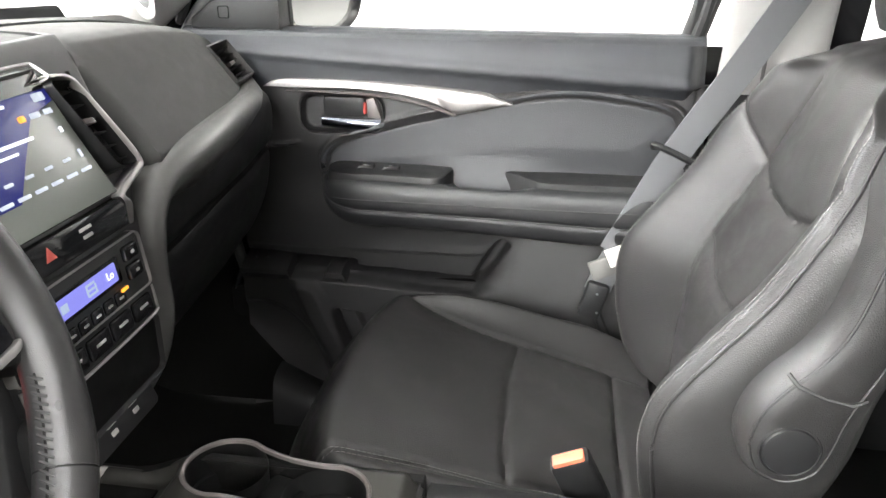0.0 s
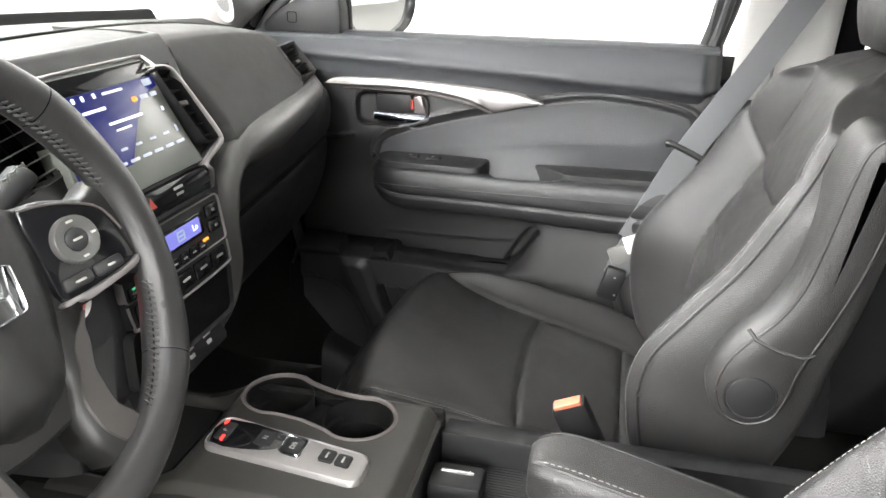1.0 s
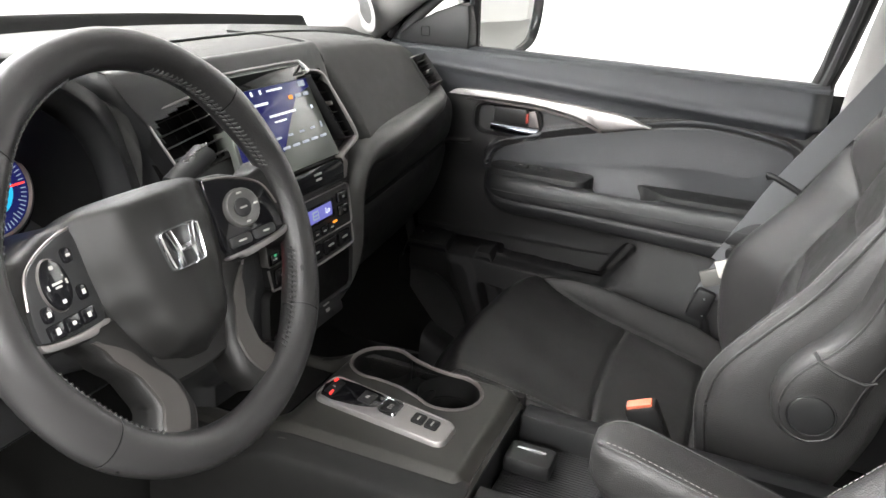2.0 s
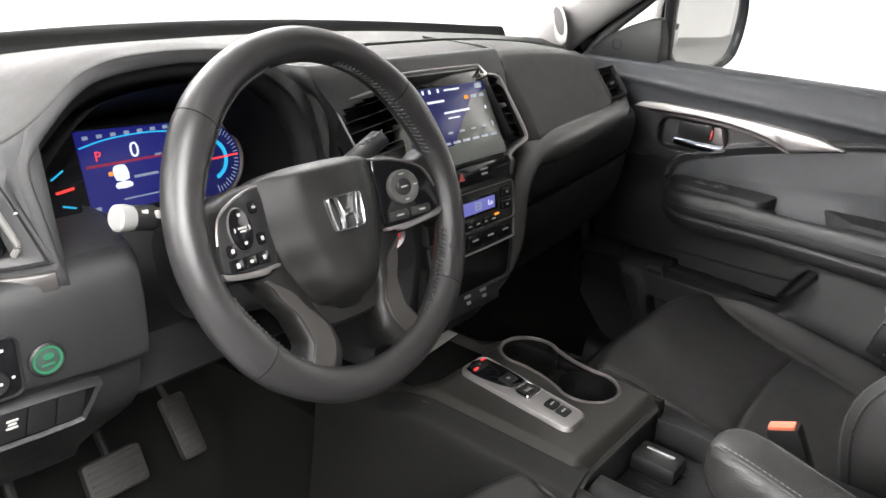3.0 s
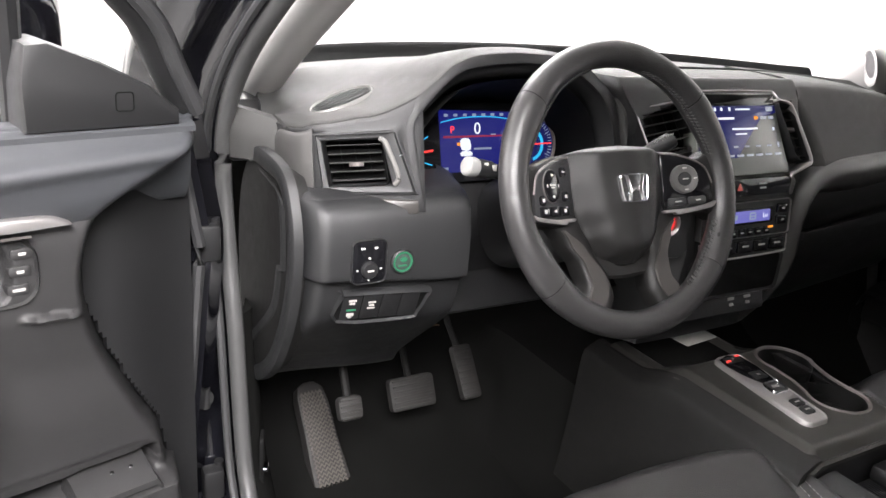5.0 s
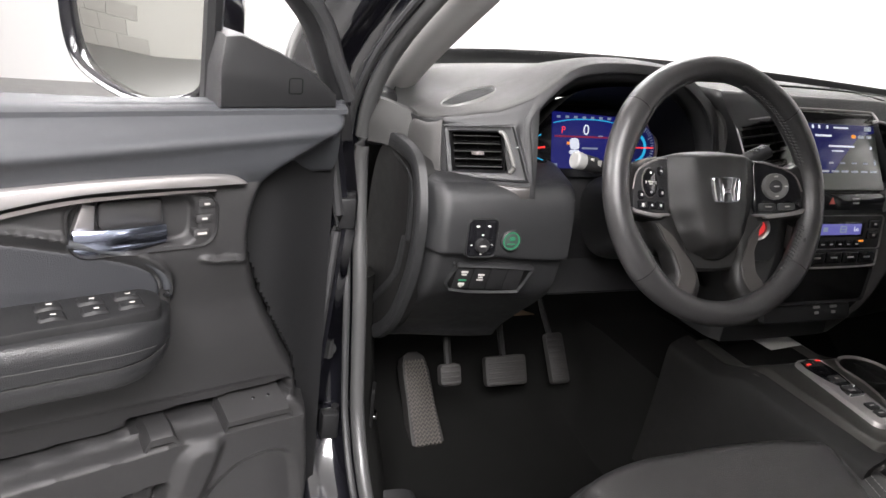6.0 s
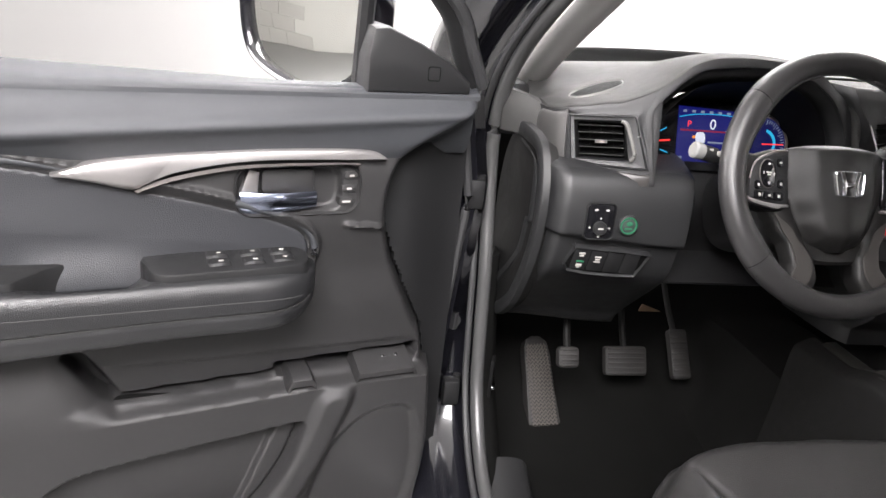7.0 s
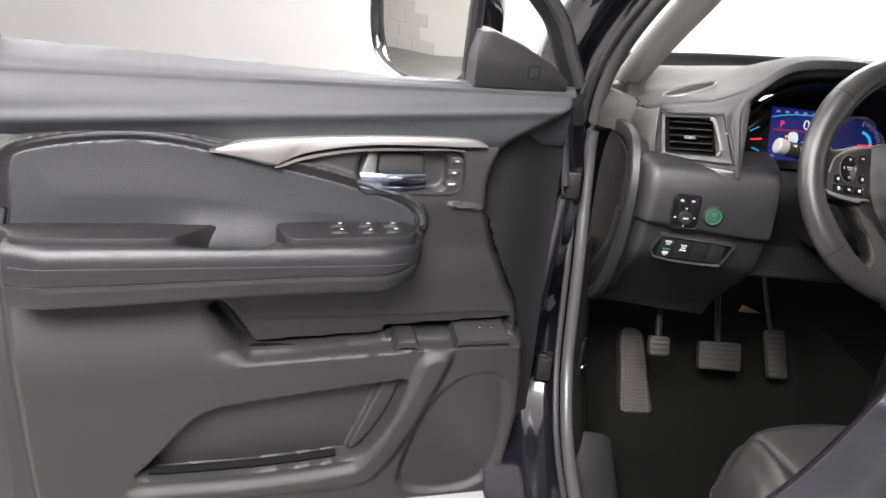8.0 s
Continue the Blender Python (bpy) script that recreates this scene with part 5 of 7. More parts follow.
# centre stack
def stack_y(z):
    return line(z, (0.83, 0.15), (0.86, 0.118), (0.90, 0.094), (0.98, 0.088), (1.06, 0.099), (1.10, 0.109), (1.225, 0.165), (1.24, 0.178))


def build_stack():
    bm = B()
    rows = []
    for i in range(111):
        z = 0.80 + 0.438 * i / 110
        y = stack_y(z)
        hl = table(z, (0.80, 0.135), (0.98, 0.128), (1.06, 0.140), (1.12, 0.185), (1.24, 0.236))
        hr = table(z, (0.80, 0.135), (0.98, 0.130), (1.06, 0.138), (1.12, 0.158), (1.24, 0.165))
        rows.append(spline([(-hl - 0.012, y + 0.16, z), (-hl - 0.006, y + 0.05, z), (-hl + 0.006, y + 0.012, z), (-hl + 0.025, y + 0.004, z), (0, y + 0.002, z), (hr - 0.025, y + 0.004, z), (hr - 0.006, y + 0.012, z), (hr + 0.006, y + 0.05, z), (hr + 0.012, y + 0.16, z)], 9))
    slab(bm, rows, lambda p: p + Vector((0, 0.012, 0)))
    cut_window(bm, *VL, 0.086, 0.070)
    cut_window(bm, *VR, 0.036, 0.094)
    stack = part("centre_fascia", bm, DASH, dash, "dark centre stack", sharp=50)
    # screen
    up = Vector((0, 0.056, 0.125)).normalized()
    nn = Vector((0, -up.z, up.y))
    mp = plane_map((0.0, 0.134, 1.160), (1, 0, 0), up, nn)
    out = [(-0.100, 0.063), (0.078, 0.063), (0.085, 0.0), (0.096, -0.068), (-0.117, -0.068), (-0.108, 0.0)]
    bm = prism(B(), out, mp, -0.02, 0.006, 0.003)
    scr = part("touch_screen", bm, SCREENGLARE, dash, "lit audio touch screen, its glare put in as flat grey")
    lit = lambda a, b, d=0.0: mp(a, b, d + 0.0062)
    # The slanted edge is where the painted glare cuts off the blue.
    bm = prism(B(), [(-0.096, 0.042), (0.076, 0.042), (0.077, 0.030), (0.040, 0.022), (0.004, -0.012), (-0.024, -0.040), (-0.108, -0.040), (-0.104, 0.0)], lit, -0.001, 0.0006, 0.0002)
    part("blue_area", bm, DEEPBLUE, scr, "dark blue part of the picture outside the painted glare")
    bm = prism(B(), [(-0.097, 0.0605), (0.0755, 0.0605), (0.0765, 0.0425), (-0.0965, 0.0425)], lit, -0.001, 0.0006, 0.0002)
    part("dark_header", bm, GLOSS, scr)
    bars = [(a, 0.037, w, 0.0055) for a, w in ((-0.080, 0.007), (-0.062, 0.004), (-0.048, 0.004), (-0.030, 0.004))]
    bars += [(0.000, 0.0365, 0.034, 0.0026), (-0.040, 0.0225, 0.036, 0.0032), (0.000, 0.0055, 0.058, 0.0030), (-0.010, -0.0025, 0.026, 0.0022), (0.067, 0.004, 0.004, 0.005)]
    marks("text_bar", [rrect(a, b, w, h, 0.0008) for a, b, w, h in bars], lit, 0.0004, 0.0012, WHITEGLOW, scr)
    keys = [(-0.026 + 0.026 * k, -0.0225, 0.011, 0.003) for k in range(4)] + [(0.074, -0.0215, 0.004, 0.008)]
    keys += [(-0.040 + 0.022 * k, -0.0365, 0.016, 0.0034) for k in range(6)]
    keys += [(0.046, 0.0225, 0.014, 0.005), (0.064, 0.0225, 0.012, 0.005), (0.062, 0.0365, 0.016, 0.0075)]
    marks("screen_key", [rrect(a, b, w, h, 0.0012) for a, b, w, h in keys], lit, 0.0004, 0.0010, SCREENMARK, scr)
    bm = prism(B(), rrect(0.028, 0.0225, 0.009, 0.0055, 0.002), lit, 0.0004, 0.0014, 0.0002)
    part("orange_mark", bm, ORANGEGLOW, scr)
    # vents beside the screen
    vl = plane_map(*VL)
    vent(vl, 0.086, 0.072, 5, dash, tab=-0.012, uprights=3, frame_mat=PLASTIC, frame_w=0.003)
    vr = plane_map(*VR)
    vent(vr, 0.036, 0.096, 6, dash, tab=0.006, uprights=1, frame_mat=PLASTIC, frame_w=0.003)
    bm = tube(B(), spline([vl(-0.034, -0.043, 0.003), vl(-0.0455, -0.034, 0.005), vl(-0.0475, 0.0, 0.005), vl(-0.047, 0.034, 0.005), vl(-0.041, 0.0405, 0.005), vl(0.0, 0.0412, 0.005), vl(0.041, 0.0405, 0.005)], 5), 0.0016, 6)
    part("vent_edge", bm, SATIN, dash, "thin silver edge of the vent")
    bm = tube(B(), spline([mp(-0.104, 0.0662, 0.004), mp(-0.05, 0.0668, 0.004), mp(0.02, 0.0668, 0.004), mp(0.070, 0.0664, 0.004), mp(0.0795, 0.0645, 0.005), vr(-0.018, 0.0525, 0.006)], 5), 0.0017, 6)
    part("screen_brow", bm, SATIN, scr, "thin silver trim over the screen")
    rows = []
    run = spline([vr(-0.020, 0.0525, 0.003), vr(0.004, 0.0545, 0.003), vr(0.0185, 0.051, 0.003), vr(0.0225, 0.038, 0.003), vr(0.0235, 0.0, 0.004), vr(0.0250, -0.034, 0.004), vr(0.0225, -0.050, 0.003), vr(0.008, -0.0575, 0.002), mp(0.101, -0.072, 0.004), mp(0.106, -0.084, 0.002), (0.112, 0.103, 1.062)], 5)
    for i, c in enumerate(run):
        f = i / (len(run) - 1)
        d = (run[min(i + 1, len(run) - 1)] - run[max(i - 1, 0)]).normalized()
        n = Vector(VR[3]).normalized()
        e = d.cross(n).normalized()
        w = table(f, (0, 0.0014), (0.25, 0.0028), (0.5, 0.0040), (0.68, 0.0036), (0.85, 0.0024), (1, 0.0018))
        rows.append([c + e * a * w + n * b for a, b in ((-1.1, -0.008), (-1, 0.0012), (-0.5, 0.003), (0.5, 0.003), (1, 0.0012), (1.1, -0.008))])
    bm = slab(B(), rows, lambda p: p + Vector((0, 0.004, 0)))
    part("silver_edge", bm, SATIN, dash, "satin silver surround of the vent", sharp=60)
    # hazard strip
    hp = plane_map((0.0, stack_y(1.082) - 0.002, 1.082), (1, 0, 0), (0, 0.26, 0.966), (0, -0.966, 0.26))
    bm = prism(B(), [(-0.112, -0.016), (0.094, -0.016), (0.104, 0.012), (-0.118, 0.012)], hp, -0.01, 0.006, 0.003)
    strip = part("hazard_strip", bm, GLOSS, dash, "gloss black strip with hazard switch")
    bm = prism(B(), [(-0.003, -0.006), (0.011, -0.006), (0.004, 0.006)], lambda a, b, d=0: hp(a - 0.028, b, d), 0.0055, 0.0068, 0.0003)
    part("hazard_triangle", bm, glow("hazard_red", (0.25, 0.04, 0.03), 0.25, (0.25, 0.05, 0.04)), strip, "red hazard triangle")
    bm = B()
    prism(bm, rrect(0.030, 0.003, 0.018, 0.003, 0.0005), hp, 0.0058, 0.0066, 0.0002)
    prism(bm, rrect(0.030, -0.004, 0.014, 0.003, 0.0005), hp, 0.0058, 0.0066, 0.0002)
    part("warning_text_bars", bm, LABELGREY, strip)
    # climate panel
    cp = plane_map((0.0, stack_y(1.02) - 0.001, 1.018), (1, 0, 0), (0, 0.14, 0.99), (0, -0.99, 0.14))
    bm = prism(B(), rrect(0, -0.003, 0.206, 0.090, 0.010), cp, -0.01, 0.004, 0.002)
    cl = part("climate_panel", bm, PLASTIC, dash, "black climate panel with lilac display")
    bm = frame_ring(B(), rrect(0, 0.0115, 0.210, 0.060, 0.008), 0.0028, cp, -0.004, 0.0065)
    part("silver_frame", bm, SATIN, cl, "satin silver frame")
    bm = tube(B(), spline([cp(0.1025, -0.020, 0.004), cp(0.1005, -0.040, 0.005), cp(0.092, -0.0475, 0.005), cp(0.0, -0.0495, 0.005), cp(-0.092, -0.0475, 0.005), cp(-0.1005, -0.040, 0.005), cp(-0.1025, -0.020, 0.004)], 5), 0.0017, 6)
    part("lower_edge", bm, SATIN, cl)
    bm = prism(B(), rrect(0.0, 0.0165, 0.122, 0.026, 0.003), cp, 0.003, 0.0046, 0.0005)
    part("display_glass", bm, GLOSS, cl, "black glass round the display")
    bm = prism(B(), rrect(0.0, 0.0165, 0.108, 0.0185, 0.002), cp, 0.004, 0.0052, 0.0003)
    part("climate_display", bm, LILAC, cl, "lit lilac display")
    bm = B()
    for a, b, w, h in ((0.012, 0.0215, 0.014, 0.0022), (0.012, 0.0165, 0.010, 0.0022), (0.013, 0.0118, 0.015, 0.0022), (0.006, 0.0165, 0.0022, 0.010), (0.019, 0.0155, 0.0022, 0.009), (-0.028, 0.0165, 0.010, 0.008)):
        prism(bm, rrect(a, b, w, h, 0.0008), cp, 0.0048, 0.0058, 0.0002)
    part("display_icon", bm, PALEGLOW, cl)
    lettering("Lo", 0.011, face_matrix(cp, 0.042, 0.0165, 0.0058), WHITEGLOW, cl, "temperature")
    for k in range(8):
        bm = prism(B(), rrect(-0.088 + 0.0195 * k, -0.009, 0.0165, 0.013, 0.0025), cp, 0.003, 0.0062, 0.001)
        part("climate_key", bm, GLOSS, cl)
        bm = prism(B(), rrect(-0.088 + 0.0195 * k, -0.009, 0.007, 0.002, 0.0005), cp, 0.0058, 0.0066, 0.0002)
        part("key_mark", bm, LABELGREY, cl)
    for k, w in enumerate((0.034, 0.034, 0.034, 0.034, 0.034)):
        a = -0.076 + 0.038 * k
        bm = prism(B(), rrect(a, -0.0325, w, 0.020, 0.003), cp, 0.003, 0.0072, 0.0015)
        part("climate_button", bm, GLOSS, cl)
        bm = prism(B(), rrect(a, -0.0315, w * 0.42, 0.0026, 0.0005), cp, 0.0068, 0.0078, 0.0002)
        part("button_mark", bm, LABELGREY, cl)
    for b in (0.0255, 0.0065):
        bm = prism(B(), rrect(0.081, b, 0.024, 0.015, 0.003), cp, 0.003, 0.009, 0.003)
        part("rocker_key", bm, GLOSS, cl)
        bm = prism(B(), rrect(0.081, b, 0.006, 0.003, 0.001), cp, 0.0086, 0.0096, 0.0002)
        part("rocker_mark", bm, LABELGREY, cl)
    bm = prism(B(), rrect(0.056, -0.0035, 0.011, 0.0032, 0.001), cp, 0.006, 0.0074, 0.0002)
    part("amber_lamp", bm, ORANGEGLOW, cl)
    bm = prism(B(), rrect(-0.088, -0.004, 0.005, 0.0025, 0.001), cp, 0.006, 0.0072, 0.0002)
    part("green_lamp", bm, GREENGLOW, cl)
    # flat black plate in place of the open shelf's shade, with sockets
    sp = plane_map((0.0, stack_y(0.935) - 0.001, 0.935), (1, 0, 0), (0, 0.0, 1), (0, -1, 0))
    bm = prism(B(), rrect(0, 0, 0.205, 0.062, 0.010), sp, -0.02, 0.003, 0.002)
    sh = part("shelf_shade_plate", bm, VOID, dash, "flat near-black plate for the open shelf's shaded depth")
    bm = frame_ring(B(), rrect(0, 0, 0.215, 0.072, 0.012), 0.006, sp, -0.004, 0.007)
    part("shelf_frame", bm, PLASTIC, sh)
    pp = plane_map((0.0, stack_y(0.878) - 0.004, 0.880), (1, 0, 0), (0, 0.35, 0.93), (0, -0.93, 0.35))
    bm = prism(B(), rrect(0, 0, 0.20, 0.04, 0.008), pp, -0.01, 0.003, 0.002)
    po = part("socket_panel", bm, PLASTIC, dash, "black panel with sockets")
    bm = B()
    for a in (0.02, 0.06):
        prism(bm, rrect(a, 0.004, 0.016, 0.005, 0.001), pp, 0.0, 0.004, 0.0003)
        prism(bm, rrect(a, -0.006, 0.010, 0.005, 0.001), pp, 0.0, 0.004, 0.0003)
    part("socket_marks", bm, LABELGREY, po)
    # band that sweeps from the console up to the passenger's vent
    bm = B()
    rows = []
    mid = spline([(0.140, 0.16, 0.80), (0.136, 0.105, 0.88), (0.139, 0.085, 0.945), (0.136, 0.083, 1.010), (0.146, 0.081, 1.064), (0.174, 0.082, 1.090), (0.238, 0.084, 1.109), (0.345, 0.096, 1.114), (0.455, 0.116, 1.112), (0.57, 0.142, 1.110), (0.69, 0.205, 1.112)], 6)
    for i, c in enumerate(mid):
        f = i / (len(mid) - 1)
        d = (mid[min(i + 1, len(mid) - 1)] - mid[max(i - 1, 0)]).normalized()
        out = Vector((0.35 * step(0.6, 0.3, f), -0.94, 0.25 + 0.75 * step(0.48, 0.68, f))).normalized()
        side = d.cross(out).normalized()
        wd = table(f, (0, 0.006), (0.30, 0.007), (0.42, 0.010), (0.55, 0.018), (0.8, 0.015), (1, 0.012))
        rows.append([c + side * a * wd - out * b for a, b in ((1.6, 0.05), (1.25, 0.014), (0.7, 0.002), (0, 0.0), (-0.7, 0.003), (-1.2, 0.014), (-1.5, 0.06))])
    slab(bm, rows, lambda p: p + Vector((0, 0.010, 0)))
    part("sweeping_band", bm, BAND, dash, "dark grey curved trim band", sharp=60)
    # glove box
    bm = B()
    rows = []
    for i in range(29):
        x = 0.150 + 0.565 * i / 28
        f = 0.020 * step(0.5, 0.72, x)
        rows.append(spline([(x, y + f + 0.05 * step(0.66, 0.72, x), z + 0.03 * step(0.2, 0.6, x)) for y, z in ((0.20, 1.075), (0.155, 1.060), (0.140, 1.035), (0.145, 0.985), (0.160, 0.965), (0.150, 0.955), (0.165, 0.88), (0.21, 0.80), (0.27, 0.77), (0.36, 0.765))], 3))
    slab(bm, rows, lambda p: p + Vector((0, 0.012, 0.004)))
    gb = part("glove_box", bm, PLASTIC, dash, "black glove box lid", sharp=50)
    bm = box(B(), (0.05, 0.012, 0.018), (0.215, 0.148, 0.962), 0.004)
    part("glove_box_catch", bm, PLASTIC, gb)


build_stack()


# driver's lower dashboard
def build_knee():
    bm = B()
    rows = []
    for i in range(40):
        x = -0.728 + 0.275 * i / 39
        out = 0.055 * step(-0.690, -0.730, x) + 0.10 * step(-0.49, -0.450, x)
        rows.append(spline([(x, y + out, z - 0.015 * step(-0.7, -0.5, x) * (z < 1.0)) for y, z in ((0.23, 1.095), (0.170, 1.088), (0.145, 1.075), (0.136, 1.04), (0.134, 1.01), (0.134, 0.996), (0.137, 0.990), (0.149, 0.986), (0.153, 0.974), (0.160, 0.945), (0.174, 0.918), (0.208, 0.885), (0.258, 0.842), (0.315, 0.79), (0.333, 0.765), (0.352, 0.758), (0.40, 0.765))], 3))
    slab(bm, rows, lambda p: p + Vector((0.0, 0.012, 0.004)))
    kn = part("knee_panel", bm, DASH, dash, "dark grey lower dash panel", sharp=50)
    # dark silver strip under the vent
    sg = lambda a, b, d=0.0: on_face(run_at(a), b, d)
    bm = prism(B(), dense(curve2([(-0.676, 1.086), (-0.662, 1.076), (-0.640, 1.070), (-0.612, 1.067)], 4) + [(-0.566, 1.070), (-0.566, 1.086), (-0.60, 1.086), (-0.63, 1.086)], 3), sg, -0.02, 0.004, 0.002)
    part("strip_under_vent", bm, SMOKE, kn, "smoked silver strip")
    # mirror and dimmer switches
    mp = plane_map((-0.636, 0.1355, 1.014), (1, 0, 0), (0, 0.03, 1), (0, -1, 0.03))
    bm = prism(B(), rrect(0, 0, 0.046, 0.056, 0.008), mp, -0.01, 0.003, 0.002)
    sw = part("mirror_switch", bm, GLOSS, kn, "black mirror switch plate")
    bm = frame_ring(B(), rrect(0, 0, 0.050, 0.060, 0.010), 0.003, mp, -0.002, 0.0045)
    part("plate_edge", bm, PLASTIC, sw)
    bm = lathe(B(), [(0.011, 0.002), (0.011, 0.007), (0.0095, 0.009), (0.0, 0.009)], lambda a, b, d=0: mp(a, b - 0.010, d), 20)
    part("switch_knob", bm, PLASTIC, sw)
    bm = B()
    for a, b, w, h in ((-0.009, 0.018, 0.006, 0.003), (0.009, 0.018, 0.005, 0.003), (0.0, -0.010, 0.009, 0.0025)):
        prism(bm, rrect(a, b, w, h, 0.001), mp, 0.002, 0.0098 if b < 0 else 0.0038, 0.0003)
    for a, b in ((-0.016, -0.010), (0.016, -0.010), (0.0, 0.005), (0.0, -0.024)):
        prism(bm, rrect(a, b, 0.003, 0.0025, 0.0006), mp, 0.002, 0.0040, 0.0003)
    part("switch_marks", bm, LABELGREY, sw)
    # eco button
    ep = plane_map((-0.590, 0.1335, 1.010), (1, 0, 0), (0, 0.02, 1), (0, -1, 0.02))
    bm = lathe(B(), [(0.0165, -0.01), (0.0165, 0.003), (0.0145, 0.005), (0.0135, 0.003)], ep, 28)
    eb = part("eco_button", bm, PLASTIC, kn, "round button with lit green ring")
    bm = lathe(B(), [(0.0135, 0.002), (0.0135, 0.0045), (0.0115, 0.0045), (0.0115, 0.002)], ep, 28)
    part("green_ring", bm, GREENGLOW, eb)
    bm = prism(B(), disc(0, 0, 0.0115, 24), ep, -0.002, 0.003, 0.001)
    part("button_face", bm, material("green_button", (0.03, 0.05, 0.04), 0.4, bump=0), eb)
    bm = B()
    prism(bm, disc(0.001, 0.003, 0.005, 12, 0.7), ep, 0.0025, 0.004, 0.0003)
    prism(bm, rrect(0, -0.005, 0.012, 0.002, 0.0005), ep, 0.0025, 0.004, 0.0003)
    part("leaf_mark", bm, GREENGLOW, eb)
    # row of switches
    rp = plane_map((-0.604, 0.1570, 0.940), (0.995, -0.04, -0.05), (0, -0.34, 0.94), (0, -0.94, -0.34))
    rim = curve2([(-0.063, -0.024), (0.044, -0.027), (0.058, -0.016), (0.066, 0.012), (0.060, 0.026), (-0.055, 0.028), (-0.061, 0.022)], 3, True)
    bm = frame_ring(B(), rim, 0.0055, rp, -0.010, 0.005)
    rw = part("switch_recess", bm, DASH, kn, "recessed row of switches")
    bm = prism(B(), inset(rim, 0.004), rp, -0.03, 0.0006, 0.0005)
    part("recess_floor", bm, VOID, rw)
    for k in range(4):
        bm = prism(B(), rrect(-0.043 + 0.0275 * k, 0.001, 0.0262, 0.042, 0.002), rp, -0.02, 0.002, 0.0012)
        part("switch", bm, PLASTIC, rw)
    bm = B()
    for a, b, w, h in ((-0.043, 0.0135, 0.011, 0.004), (-0.043, 0.0085, 0.008, 0.003), (-0.043, -0.011, 0.010, 0.006), (-0.043, -0.0155, 0.005, 0.0025), (-0.0155, 0.009, 0.011, 0.003), (-0.0155, 0.004, 0.008, 0.003), (-0.0155, -0.001, 0.011, 0.003)):
        prism(bm, rrect(a, b, w, h, 0.0012), rp, 0.001, 0.0027, 0.0002)
    part("switch_marks", bm, LABELGREY, rw)
    bm = prism(B(), rrect(-0.043, -0.0025, 0.013, 0.003, 0.001), rp, 0.001, 0.0028, 0.0002)
    part("green_lamp", bm, GREENGLOW, rw)
    # end of the dashboard that the open door uncovers
    ep = plane_map((-0.726, 0, 0), (0, 1, 0), (0, 0, 1), (-1, 0, 0))
    out = curve2([(0.345, 1.118), (0.27, 1.126), (0.196, 1.118), (0.160, 1.075), (0.149, 1.013), (0.168, 0.93), (0.226, 0.835), (0.30, 0.775), (0.36, 0.755), (0.40, 0.80), (0.42, 0.95), (0.40, 1.06)], 4, True)
    n = 29
    rings = [(out, -0.010), (inset(out, 0.001), 0.001), (inset(out, 0.005), 0.004), (inset(out, 0.020), 0.004), (inset(out, 0.024), 0.001), (inset(out, 0.025), -0.010)]
    bm = sheet(B(), [[ep(a, b, d) for a, b in ring[:n]] for ring, d in rings])
    cap = part("end_cap", bm, DASH, dash, "dark grey rim of the dash end cover")
    bm = prism(B(), [(0.30 + (a - 0.30) * 0.88, 0.95 + (b - 0.95) * 0.93) for a, b in out], ep, -0.03, -0.0005, 0.003)
    part("fuse_cover", bm, MATTEBLACK, cap, "black fuse cover")
    top = [Vector(p) for p in ((-0.753, 0.352, 1.172), (-0.730, 0.320, 1.168), (-0.700, 0.292, 1.160))]
    low = [Vector(p) for p in ((-0.751, 0.350, 1.100), (-0.730, 0.312, 1.105), (-0.712, 0.275, 1.117))]
    mid = [Vector(p) for p in ((-0.754, 0.346, 1.14), (-0.732, 0.310, 1.141), (-0.702, 0.276, 1.144))]
    bm = slab(B(), [spline([a, b, c], 4) for a, b, c in zip(spline(top, 4), spline(mid, 4), spline(low, 4))], lambda p: p + Vector((0.01, 0.012, 0)))
    part("corner_garnish", bm, DASHLIT, dash, "grey corner trim")
    for sg in (-1, 1):
        bm = box(B(), (0.05, 0.24, 0.09), (sg * 0.728, 0.475, 1.135), 0.012)
        part("corner_filler", bm, PLASTIC, dash)
    # covers under and beside the column
    bm = B()
    rows = []
    for i in range(13):
        x = -0.50 + 0.36 * i / 12
        rows.append(spline([(x, y, z) for y, z in ((0.29, 1.09), (0.24, 1.03), (0.235, 0.98), (0.25, 0.93), (0.215, 0.895), (0.205, 0.887), (0.23, 0.88), (0.36, 0.875))], 3))
    slab(bm, rows, lambda p: p + Vector((0, 0.01, 0.004)))
    part("column_surround", bm, PLASTIC, dash)
    mp = plane_map((-0.182, 0.085, 1.042), (0.93, -0.36, 0), (0, 0.1, 0.99), (-0.36, -0.93, 0.1))
    bm = lathe(B(), [(0.0205, -0.03), (0.0205, 0.002), (0.0185, 0.006), (0.0140, 0.004), (0.0132, 0.001)], mp, 28)
    st = part("start_button", bm, SATIN, dash, "round start button with red lamp")
    bm = prism(B(), disc(0, 0, 0.0130, 24), mp, -0.02, 0.002, 0.002)
    part("start_face", bm, glow("start_red", (0.75, 0.05, 0.05), 0.8, (0.3, 0.02, 0.02)), st, "glowing red button face")
    bm = prism(B(), rrect(0.006, -0.010, 0.075, 0.095, 0.02), mp, -0.10, -0.010, 0.006)
    part("start_panel", bm, DASH, dash)


build_knee()


# ---- steering wheel ----
HUB = Vector((-0.336, 0.020, 1.122))
T_W, R_W = radians(23), radians(-0.5)
U0, X0 = Vector((0, math.sin(T_W), math.cos(T_W))), Vector((1, 0, 0))
N_W = Vector((0, -math.cos(T_W), math.sin(T_W)))
